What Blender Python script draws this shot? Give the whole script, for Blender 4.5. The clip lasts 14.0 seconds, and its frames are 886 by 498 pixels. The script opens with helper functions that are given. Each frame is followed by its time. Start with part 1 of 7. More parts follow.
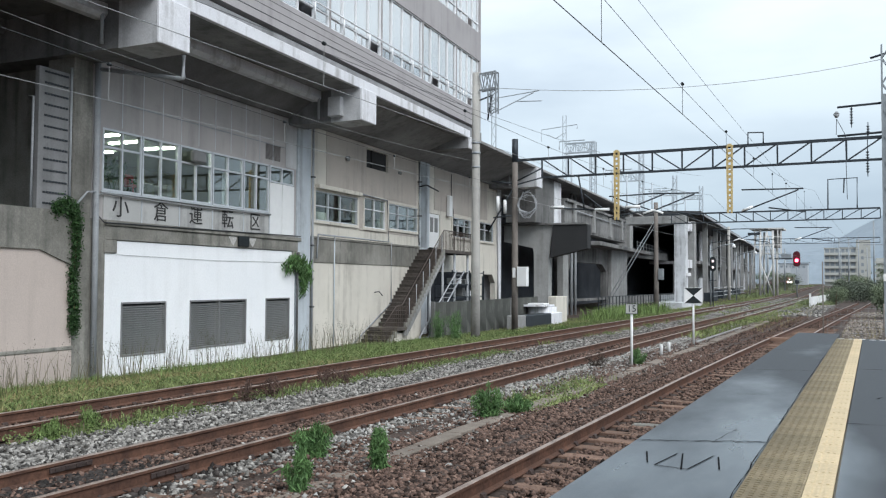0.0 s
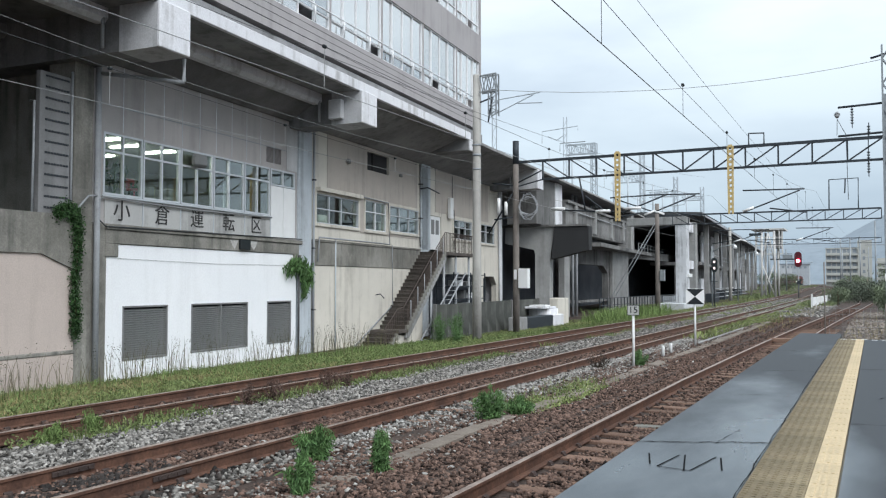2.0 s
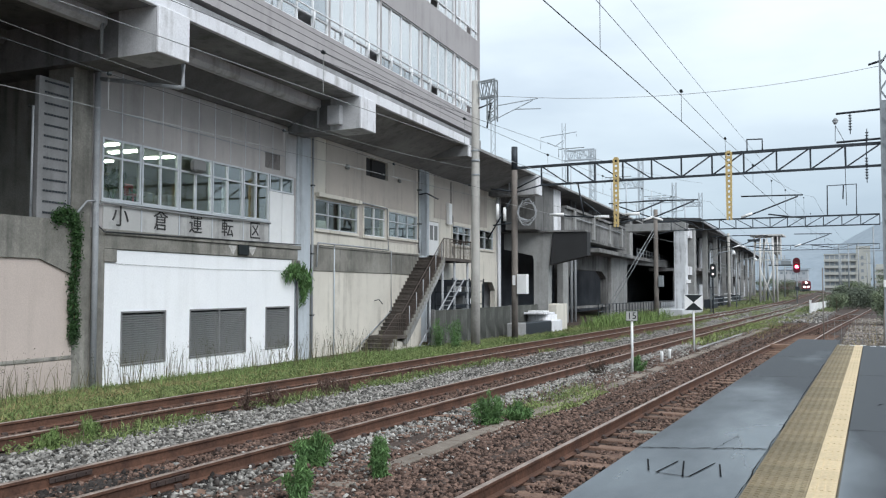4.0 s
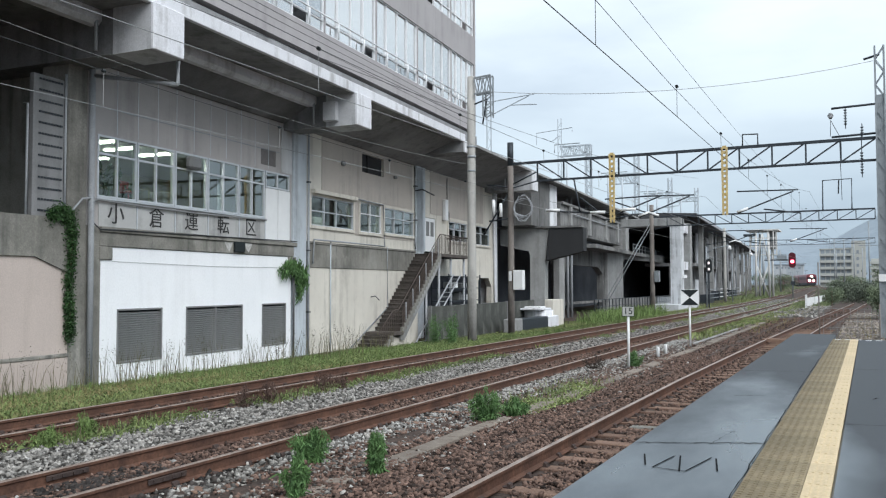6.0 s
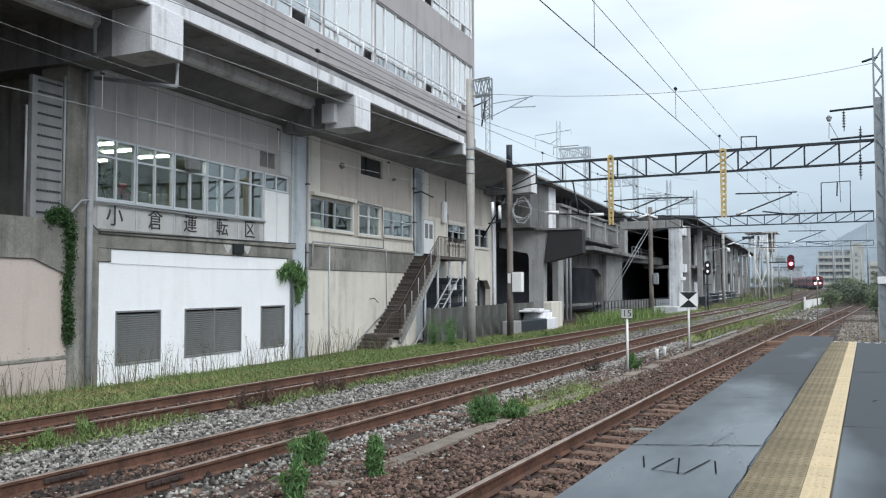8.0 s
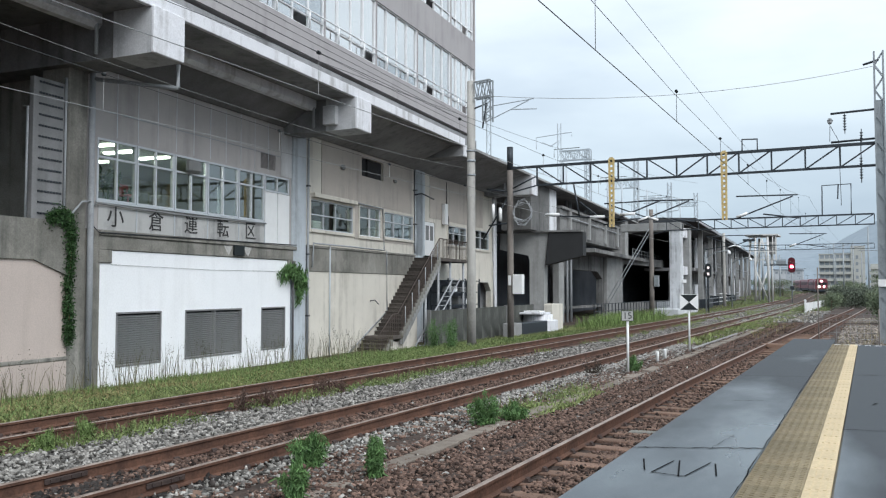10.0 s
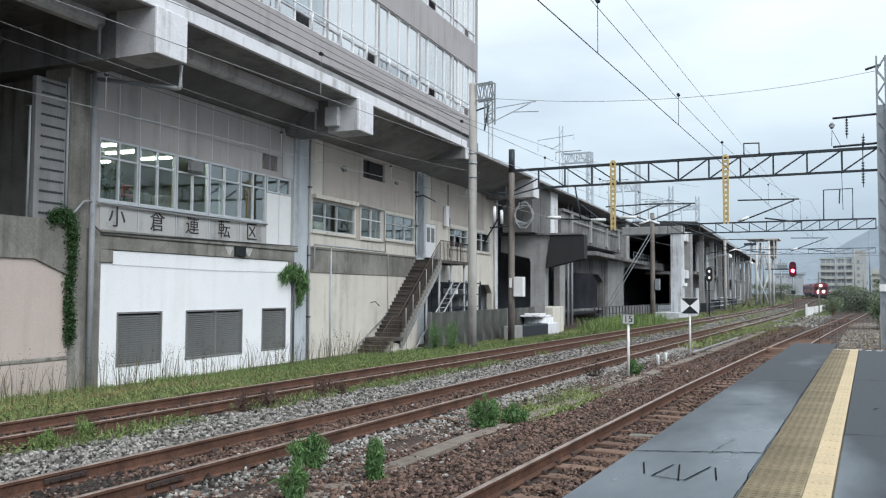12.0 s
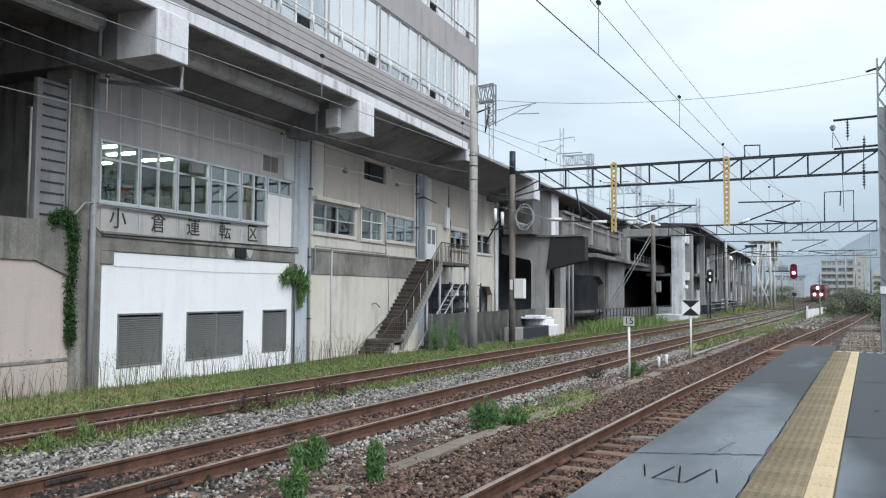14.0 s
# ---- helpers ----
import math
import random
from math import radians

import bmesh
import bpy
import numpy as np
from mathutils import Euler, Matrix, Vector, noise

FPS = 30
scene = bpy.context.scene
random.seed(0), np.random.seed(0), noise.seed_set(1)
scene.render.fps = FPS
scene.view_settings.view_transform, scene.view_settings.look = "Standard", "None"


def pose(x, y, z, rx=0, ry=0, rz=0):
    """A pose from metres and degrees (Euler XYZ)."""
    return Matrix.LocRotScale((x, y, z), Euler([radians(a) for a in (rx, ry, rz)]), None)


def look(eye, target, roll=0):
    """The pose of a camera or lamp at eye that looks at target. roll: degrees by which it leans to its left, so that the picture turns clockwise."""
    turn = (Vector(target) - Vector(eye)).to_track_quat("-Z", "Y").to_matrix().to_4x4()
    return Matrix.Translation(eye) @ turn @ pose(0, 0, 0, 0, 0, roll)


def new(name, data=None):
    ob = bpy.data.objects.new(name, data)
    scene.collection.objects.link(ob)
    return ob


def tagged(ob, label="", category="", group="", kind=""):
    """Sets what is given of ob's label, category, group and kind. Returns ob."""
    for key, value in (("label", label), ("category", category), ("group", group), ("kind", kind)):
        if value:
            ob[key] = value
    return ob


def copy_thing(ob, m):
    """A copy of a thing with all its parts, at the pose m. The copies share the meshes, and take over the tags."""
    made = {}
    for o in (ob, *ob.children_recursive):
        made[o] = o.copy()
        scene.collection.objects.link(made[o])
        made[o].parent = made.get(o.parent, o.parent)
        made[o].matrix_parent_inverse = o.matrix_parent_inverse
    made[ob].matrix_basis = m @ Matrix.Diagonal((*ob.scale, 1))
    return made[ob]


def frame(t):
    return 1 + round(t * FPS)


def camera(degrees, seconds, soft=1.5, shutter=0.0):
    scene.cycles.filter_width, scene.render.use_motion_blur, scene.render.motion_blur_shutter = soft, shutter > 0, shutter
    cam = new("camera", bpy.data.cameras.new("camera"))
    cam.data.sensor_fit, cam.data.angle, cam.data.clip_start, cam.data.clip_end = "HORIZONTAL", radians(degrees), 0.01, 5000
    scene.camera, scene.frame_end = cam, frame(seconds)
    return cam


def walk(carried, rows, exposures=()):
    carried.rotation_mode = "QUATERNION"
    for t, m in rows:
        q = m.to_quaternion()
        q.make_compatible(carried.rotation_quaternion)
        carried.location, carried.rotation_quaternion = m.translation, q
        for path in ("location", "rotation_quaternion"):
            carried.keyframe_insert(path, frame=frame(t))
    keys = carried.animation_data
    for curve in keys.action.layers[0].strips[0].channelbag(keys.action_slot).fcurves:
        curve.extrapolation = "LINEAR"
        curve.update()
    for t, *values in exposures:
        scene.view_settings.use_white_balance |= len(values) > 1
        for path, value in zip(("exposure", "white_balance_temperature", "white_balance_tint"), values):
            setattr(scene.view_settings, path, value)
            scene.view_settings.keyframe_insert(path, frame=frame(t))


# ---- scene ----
EYE = (0.0, 0.0, 2.0)


def aim(yaw, pitch, roll):
    """Camera pose: yaw to the left of the tracks, pitch up, roll, in degrees."""
    a, b = radians(yaw), radians(pitch)
    way = Vector((-math.sin(a) * math.cos(b), math.cos(a) * math.cos(b), math.sin(b)))
    return look(EYE, Vector(EYE) + way * 10, roll)


cam = camera(55.48, 14.0, soft=1.2)
PATH = [
    (0, aim(27.028, 2.186, 0.288)),
    (0.5, aim(27.017, 2.188, 0.095)),
    (1, aim(26.999, 2.155, -0.123)),
    (1.5, aim(27.023, 2.164, -0.098)),
    (2, aim(27.109, 2.336, 0.012)),
    (2.5, aim(27.019, 2.591, 0.128)),
    (3, aim(27.070, 2.789, 0.124)),
    (5.5, aim(26.843, 2.514, -0.126)),
    (6, aim(26.766, 2.457, -0.181)),
    (6.5, aim(26.727, 2.410, -0.272)),
    (7, aim(26.643, 2.478, -0.185)),
    (7.5, aim(26.668, 2.546, -0.115)),
    (8, aim(26.690, 2.603, -0.160)),
    (10.5, aim(26.723, 2.797, 0.025)),
    (11, aim(26.712, 2.851, 0.180)),
    (11.5, aim(26.774, 2.844, 0.439)),
    (12, aim(26.805, 2.874, 0.336)),
    (12.5, aim(26.720, 2.853, 0.390)),
    (13, aim(26.717, 2.899, 0.393)),
    (13.5, aim(26.794, 2.945, 0.353)),
    (14, aim(26.855, 2.994, 0.390)),
]
walk(cam, PATH)

# ---- sky and light: bright overcast ----
world = bpy.data.worlds.new("overcast")
scene.world = world
world.use_nodes = True
wn, wl = world.node_tree.nodes, world.node_tree.links
sky = wn.new("ShaderNodeTexSky")
sky.sky_type, sky.sun_disc = "NISHITA", False
sky.sun_elevation, sky.sun_rotation = radians(48), radians(110)
sky.dust_density, sky.air_density = 3.0, 1.0
coord = wn.new("ShaderNodeTexCoord")
stretch = wn.new("ShaderNodeMapping")
stretch.inputs["Scale"].default_value = (1.0, 1.0, 3.2)
cloud = wn.new("ShaderNodeTexNoise")
cloud.inputs["Scale"].default_value, cloud.inputs["Detail"].default_value = 2.3, 6.0
cloud.inputs["Roughness"].default_value = 0.5
ramp = wn.new("ShaderNodeValToRGB")
ramp.color_ramp.elements[0].position, ramp.color_ramp.elements[0].color = 0.34, (5.5, 6.3, 7.1, 1)
ramp.color_ramp.elements[1].position, ramp.color_ramp.elements[1].color = 0.62, (7.75, 8.55, 9.0, 1)
split = wn.new("ShaderNodeSeparateXYZ")
low = wn.new("ShaderNodeValToRGB")
low.color_ramp.elements[0].position, low.color_ramp.elements[0].color = 0.0, (0.455, 0.53, 0.60, 1)
low.color_ramp.elements[1].position, low.color_ramp.elements[1].color = 0.36, (1.01, 1.01, 1.01, 1)
shade = wn.new("ShaderNodeMix")
shade.data_type, shade.blend_type = "RGBA", "MULTIPLY"
shade.inputs[0].default_value = 1.0
mix = wn.new("ShaderNodeMix")
mix.data_type = "RGBA"
mix.inputs[0].default_value = 0.88
wl.new(coord.outputs["Generated"], stretch.inputs["Vector"])
wl.new(stretch.outputs["Vector"], cloud.inputs["Vector"])
wl.new(cloud.outputs["Fac"], ramp.inputs["Fac"])
wl.new(coord.outputs["Generated"], split.inputs[0])
wl.new(split.outputs["Z"], low.inputs["Fac"])
wl.new(ramp.outputs["Color"], shade.inputs[6])
wl.new(low.outputs["Color"], shade.inputs[7])
wl.new(sky.outputs["Color"], mix.inputs[6])
wl.new(shade.outputs[2], mix.inputs[7])
wl.new(mix.outputs[2], wn["Background"].inputs["Color"])
wn["Background"].inputs["Strength"].default_value = 0.1
sun = new("sun", bpy.data.lights.new("sun", "SUN"))
sun.data.energy, sun.data.angle, sun.data.color = 1.7, radians(45), (0.97, 0.98, 1.0)
sun.matrix_basis = look((34, -14, 40), (0, 8, 0))
scene.view_settings.exposure = 0.6

# ---- materials ----
MATS = {}


def mat(name, color, rough=0.85, second=None, scale=1.5, grain=40.0, vary=0.25, bump=0.15, metal=0.0, streaks=0.0, streak_color=(0.03, 0.03, 0.028), island=0.0, spec=0.3, each=0.0, blotch=0.0):
    """Weathered surface: two scales of noise, runs of dirt down the wall, bump."""
    if name in MATS:
        return MATS[name]
    m = bpy.data.materials.new(name)
    MATS[name] = m
    m.use_nodes = True
    n, l = m.node_tree.nodes, m.node_tree.links
    b = n["Principled BSDF"]
    b.inputs["Metallic"].default_value = metal
    b.inputs["Specular IOR Level"].default_value = spec
    tc = n.new("ShaderNodeTexCoord")
    big, fine = n.new("ShaderNodeTexNoise"), n.new("ShaderNodeTexNoise")
    big.inputs["Scale"].default_value, big.inputs["Detail"].default_value, big.inputs["Roughness"].default_value = scale, 5, 0.6
    fine.inputs["Scale"].default_value, fine.inputs["Detail"].default_value = grain, 3
    l.new(tc.outputs["Object"], big.inputs["Vector"])
    l.new(tc.outputs["Object"], fine.inputs["Vector"])
    second = second or tuple(c * (1 - vary) for c in color)
    r = n.new("ShaderNodeValToRGB")
    r.color_ramp.elements[0].position, r.color_ramp.elements[0].color = 0.32, (*second, 1)
    r.color_ramp.elements[1].position, r.color_ramp.elements[1].color = 0.68, (*color, 1)
    l.new(big.outputs["Fac"], r.inputs["Fac"])
    out = r.outputs["Color"]

    def multiply(socket, fac, value):
        k = n.new("ShaderNodeMix")
        k.data_type, k.blend_type = "RGBA", "MULTIPLY"
        k.inputs[0].default_value = fac
        l.new(socket, k.inputs[6])
        l.new(value, k.inputs[7])
        return k.outputs[2]

    fr = n.new("ShaderNodeMapRange")
    fr.inputs[1].default_value, fr.inputs[2].default_value = 0.3, 0.7
    fr.inputs[3].default_value, fr.inputs[4].default_value = 1 - vary, 1 + vary * 0.4
    l.new(fine.outputs["Fac"], fr.inputs[0])
    out = multiply(out, 1.0, fr.outputs[0])
    if island or each:
        src = n.new("ShaderNodeNewGeometry").outputs["Random Per Island"] if island else n.new("ShaderNodeObjectInfo").outputs["Random"]
        mr = n.new("ShaderNodeMapRange")
        k = island or each
        mr.inputs[3].default_value, mr.inputs[4].default_value = 1 - k, 1 + k * 0.6
        l.new(src, mr.inputs[0])
        out = multiply(out, 1.0, mr.outputs[0])
    if blotch:
        v = n.new("ShaderNodeTexNoise")
        v.inputs["Scale"].default_value, v.inputs["Detail"].default_value = scale * 0.35, 8
        v.inputs["Roughness"].default_value = 0.7
        l.new(tc.outputs["Object"], v.inputs["Vector"])
        mr = n.new("ShaderNodeMapRange")
        mr.inputs[1].default_value, mr.inputs[2].default_value = 0.42, 0.6
        mr.inputs[3].default_value, mr.inputs[4].default_value = 1 - blotch, 1.0
        l.new(v.outputs["Fac"], mr.inputs[0])
        out = multiply(out, 1.0, mr.outputs[0])
    if streaks:
        mp = n.new("ShaderNodeMapping")
        mp.inputs["Scale"].default_value = (1.9, 1.9, 0.11)
        l.new(tc.outputs["Object"], mp.inputs["Vector"])
        sn = n.new("ShaderNodeTexNoise")
        sn.inputs["Scale"].default_value, sn.inputs["Detail"].default_value = 1.6, 6
        l.new(mp.outputs["Vector"], sn.inputs["Vector"])
        mr = n.new("ShaderNodeMapRange")
        wet = n.new("ShaderNodeTexNoise")
        wet.inputs["Scale"].default_value, wet.inputs["Detail"].default_value, wet.inputs["Roughness"].default_value = 0.45, 7, 0.75
        l.new(tc.outputs["Object"], wet.inputs["Vector"])
        both = n.new("ShaderNodeMath")
        both.operation = "MULTIPLY"
        l.new(sn.outputs["Fac"], both.inputs[0])
        l.new(wet.outputs["Fac"], both.inputs[1])
        mr.inputs[1].default_value, mr.inputs[2].default_value = 0.25, 0.40
        mr.inputs[3].default_value, mr.inputs[4].default_value = 0.0, min(1.0, streaks * 1.8)
        l.new(both.outputs[0], mr.inputs[0])
        k = n.new("ShaderNodeMix")
        k.data_type = "RGBA"
        l.new(mr.outputs[0], k.inputs[0])
        l.new(out, k.inputs[6])
        k.inputs[7].default_value = (*streak_color, 1)
        out = k.outputs[2]
    l.new(out, b.inputs["Base Color"])
    rr = n.new("ShaderNodeMapRange")
    rr.inputs[3].default_value, rr.inputs[4].default_value = max(0.04, rough - 0.12), min(1, rough + 0.1)
    l.new(big.outputs["Fac"], rr.inputs[0])
    l.new(rr.outputs[0], b.inputs["Roughness"])
    if bump:
        bp = n.new("ShaderNodeBump")
        bp.inputs["Strength"].default_value, bp.inputs["Distance"].default_value = bump, 0.02
        l.new(fine.outputs["Fac"], bp.inputs["Height"])
        l.new(bp.outputs["Normal"], b.inputs["Normal"])
    return m


def glow(name, color, power):
    m = bpy.data.materials.new(name)
    m.use_nodes = True
    b = m.node_tree.nodes["Principled BSDF"]
    b.inputs["Base Color"].default_value = (*color, 1)
    b.inputs["Emission Color"].default_value = (*color, 1)
    b.inputs["Emission Strength"].default_value = power
    return m


def glass(name, tint, rough=0.03, clear=0.75, base=0.08):
    """Window pane: partly see-through, with a real gloss."""
    m = bpy.data.materials.new(name)
    m.use_nodes = True
    n, l = m.node_tree.nodes, m.node_tree.links
    out = n["Material Output"]
    n.remove(n["Principled BSDF"])
    t, g, k, lw = (n.new("ShaderNode" + x) for x in ("BsdfTransparent", "BsdfGlossy", "MixShader", "LayerWeight"))
    t.inputs["Color"].default_value = (*[c * clear for c in tint], 1)
    g.inputs["Roughness"].default_value = rough
    steep = n.new("ShaderNodeMath")
    steep.operation, steep.inputs[1].default_value = "POWER", 4.0
    ramp_up = n.new("ShaderNodeMapRange")
    ramp_up.inputs[3].default_value, ramp_up.inputs[4].default_value = base, 0.95
    l.new(lw.outputs["Facing"], steep.inputs[0])
    l.new(steep.outputs[0], ramp_up.inputs[0])
    l.new(ramp_up.outputs[0], k.inputs[0])
    l.new(t.outputs[0], k.inputs[1])
    l.new(g.outputs[0], k.inputs[2])
    l.new(k.outputs[0], out.inputs["Surface"])
    return m


CONCRETE = mat("weathered concrete", (0.42, 0.425, 0.42), 0.9, (0.31, 0.312, 0.305), 0.7, 25, 0.18, 0.25, streaks=0.35, streak_color=(0.14, 0.14, 0.135), blotch=0.22)
# Its darker grey carries both soot and the shade under the deck.
CONCRETE_DARK = mat("sooty, shade-toned concrete", (0.38, 0.386, 0.395), 0.92, (0.27, 0.274, 0.28), 0.5, 20, 0.15, 0.2, streaks=0.3, streak_color=(0.07, 0.07, 0.07), blotch=0.3)
CONCRETE_LIGHT = mat("pale painted concrete", (0.78, 0.79, 0.82), 0.75, (0.66, 0.67, 0.70), 0.8, 25, 0.12, 0.12, streaks=0.35, streak_color=(0.25, 0.24, 0.23))
BEIGE = mat("beige mortar", (0.71, 0.675, 0.60), 0.9, (0.62, 0.59, 0.525), 0.5, 30, 0.10, 0.2, streaks=0.24, streak_color=(0.22, 0.20, 0.17))
PINKISH = mat("pinkish mortar", (0.56, 0.48, 0.435), 0.9, (0.50, 0.43, 0.39), 0.5, 30, 0.10, 0.2, streaks=0.12, streak_color=(0.22, 0.19, 0.16))
GREY_PANEL = mat("grey cladding", (0.475, 0.45, 0.44), 0.8, (0.41, 0.39, 0.38), 0.6, 30, 0.08, 0.1, streaks=0.12, each=0.06)
TAUPE = mat("taupe mortar", (0.51, 0.465, 0.415), 0.88, (0.44, 0.40, 0.36), 0.5, 30, 0.08, 0.15, streaks=0.12)
WHITE_WALL = mat("white painted board", (0.92, 0.935, 0.95), 0.6, (0.87, 0.89, 0.91), 0.4, 18, 0.05, 0.05, streaks=0.08, streak_color=(0.55, 0.55, 0.54))
PIPE = mat("grey pipe paint", (0.40, 0.42, 0.44), 0.6, None, 1.5, 30, 0.15, 0.05, streaks=0.2)
PIPE_PALE = mat("pale blue grey steel", (0.55, 0.60, 0.64), 0.6, None, 1.5, 30, 0.12, 0.05, streaks=0.25)
ALU = mat("aluminium frame", (0.62, 0.65, 0.68), 0.45, None, 3, 40, 0.1, 0.02, metal=0.3)
WHITE_FRAME = mat("white window frame", (0.78, 0.80, 0.82), 0.5, None, 3, 40, 0.08, 0.02)
STEEL_DARK = mat("dark galvanised steel", (0.052, 0.062, 0.073), 0.55, None, 4, 30, 0.25, 0.1, metal=0.3)
STEEL_GREY = mat("galvanised steel", (0.34, 0.37, 0.39), 0.55, None, 4, 30, 0.2, 0.1, metal=0.4)
STAINED_POLE = mat("stained pole concrete", (0.24, 0.215, 0.195), 0.9, (0.16, 0.142, 0.128), 1.2, 40, 0.15, 0.15, streaks=0.4)
TUFT = mat("fresh grass tuft", (0.21, 0.30, 0.10), 0.8, (0.13, 0.20, 0.065), 1.0, 30, 0.2, 0, island=0.5)
POLE = mat("pole concrete", (0.47, 0.46, 0.43), 0.85, (0.38, 0.37, 0.35), 1.2, 40, 0.12, 0.15, streaks=0.3)
RUST = mat("rusty steel", (0.148, 0.076, 0.051), 0.8, (0.070, 0.037, 0.027), 2.5, 30, 0.3, 0.3)
RAIL_TOP = mat("worn rail head", (0.46, 0.375, 0.325), 0.45, (0.24, 0.175, 0.145), 2.5, 30, 0.2, 0.1, metal=0.5)
SLEEPER = mat("old wooden sleeper", (0.26, 0.17, 0.125), 0.95, (0.17, 0.105, 0.08), 3, 40, 0.3, 0.5, each=0.3)
LOUVER = mat("grey louvre metal", (0.22, 0.225, 0.225), 0.6, None, 1.2, 20, 0.15, 0.05)
# Near black stands for the deep shade of voids and recesses.
SHADE_BLACK = mat("shade-black void surface", (0.045, 0.045, 0.047), 0.95, None, 1, 20, 0.2, 0.1)
YELLOW = mat("yellow insulating paint", (0.62, 0.47, 0.20), 0.6, (0.55, 0.42, 0.22), 3, 30, 0.15, 0.05)
YELLOW_LINE = mat("pale yellow line tile", (0.65, 0.525, 0.335), 0.7, (0.55, 0.44, 0.28), 2.5, 60, 0.14, 0.1, each=0.08)
TACTILE = mat("dirty tactile tile", (0.41, 0.34, 0.215), 0.8, (0.20, 0.16, 0.10), 1.3, 50, 0.25, 0.2, each=0.2, blotch=0.3)
WIRE = mat("wire", (0.07, 0.075, 0.08), 0.5, None, 3, 20, 0.1, 0, metal=0.4)
WIRE_PALE = mat("pale wire", (0.30, 0.31, 0.31), 0.5, None, 3, 20, 0.1, 0, metal=0.4)
PLASTIC_WHITE = mat("white enamel", (0.82, 0.83, 0.83), 0.45, None, 3, 30, 0.06, 0.03)
BLACK = mat("black enamel", (0.015, 0.02, 0.022), 0.5, None, 3, 30, 0.1, 0.02)
GREEN_BUSH = mat("weed leaf", (0.135, 0.245, 0.085), 0.7, (0.075, 0.16, 0.055), 6, 30, 0.2, 0, island=0.45)
GREEN_GRASS = mat("grass blade", (0.285, 0.335, 0.13), 0.8, (0.155, 0.20, 0.075), 0.7, 30, 0.2, 0, island=0.55)
JOINT_BAR = mat("blackened rusty joint bar", (0.075, 0.052, 0.045), 0.8, (0.045, 0.034, 0.032), 9, 40, 0.3, 0.3)
SLAT = mat("pale louvre slat", (0.31, 0.315, 0.315), 0.6, (0.25, 0.255, 0.255), 2.0, 20, 0.15, 0.05)
GRASS_DRY = mat("dry grass blade", (0.36, 0.29, 0.15), 0.85, (0.24, 0.21, 0.095), 0.8, 30, 0.2, 0, island=0.4)
IVY = mat("ivy leaf", (0.045, 0.105, 0.03), 0.7, (0.03, 0.07, 0.025), 6, 30, 0.2, 0, island=0.5)
# Haze of distance is mixed into the next three base colours.
HAZE_GREEN = mat("distant foliage", (0.20, 0.245, 0.15), 0.95, (0.14, 0.175, 0.115), 0.6, 6, 0.3, 0.2, island=0.4)
HAZE_BUILDING = mat("haze-paled concrete", (0.46, 0.465, 0.435), 0.9, (0.42, 0.425, 0.40), 0.2, 5, 0.08, 0)
HAZE_STEEL = mat("haze-paled steel", (0.50, 0.55, 0.59), 0.6, None, 3, 20, 0.1, 0)
STAIR_STEEL = mat("dull brown steel", (0.10, 0.078, 0.066), 0.75, (0.07, 0.055, 0.05), 4, 30, 0.25, 0.1)
UPPER = mat("mauve grey facade", (0.41, 0.395, 0.40), 0.85, (0.37, 0.355, 0.36), 0.5, 30, 0.07, 0.12, streaks=0.1)
COLUMN = mat("stained column concrete", (0.36, 0.348, 0.315), 0.92, (0.24, 0.233, 0.205), 0.8, 25, 0.2, 0.25, streaks=0.5, streak_color=(0.10, 0.10, 0.09), blotch=0.3)
VIADUCT = mat("old viaduct concrete", (0.30, 0.30, 0.295), 0.92, (0.19, 0.19, 0.187), 0.6, 22, 0.2, 0.25, streaks=0.55, streak_color=(0.06, 0.06, 0.058), blotch=0.35)

# ---- building blocks ----
TURN = 4.6686
B = pose(-19.6046, 17.0701, 0, 0, 0, TURN)  # the viaduct's frame: x out of the wall, y along it, z up
I4 = Matrix.Identity(4)


def box(bm, x0, x1, y0, y1, z0, z1, bevel=0.0):
    v = [bm.verts.new((x, y, z)) for z in (z0, z1) for y in (y0, y1) for x in (x0, x1)]
    fs = [bm.faces.new([v[i] for i in q]) for q in ((0, 2, 3, 1), (4, 5, 7, 6), (0, 1, 5, 4), (2, 6, 7, 3), (0, 4, 6, 2), (1, 3, 7, 5))]
    if bevel:
        es = list({e for f in fs for e in f.edges})
        bmesh.ops.bevel(bm, geom=es, offset=bevel, segments=1, affect="EDGES")


def bar(bm, p, q, w, h=None):
    """Rectangular bar from p to q."""
    p, q = Vector(p), Vector(q)
    h = w if h is None else h
    d = (q - p).normalized()
    side = d.cross(Vector((0, 0, 1)))
    side = Vector((1, 0, 0)) if side.length < 1e-4 else side.normalized()
    up = side.cross(d)
    v = [bm.verts.new(e + side * a * w / 2 + up * b * h / 2) for e in (p, q) for a, b in ((-1, -1), (1, -1), (1, 1), (-1, 1))]
    for f in ((0, 1, 2, 3), (7, 6, 5, 4), (0, 4, 5, 1), (1, 5, 6, 2), (2, 6, 7, 3), (3, 7, 4, 0)):
        bm.faces.new([v[i] for i in f])


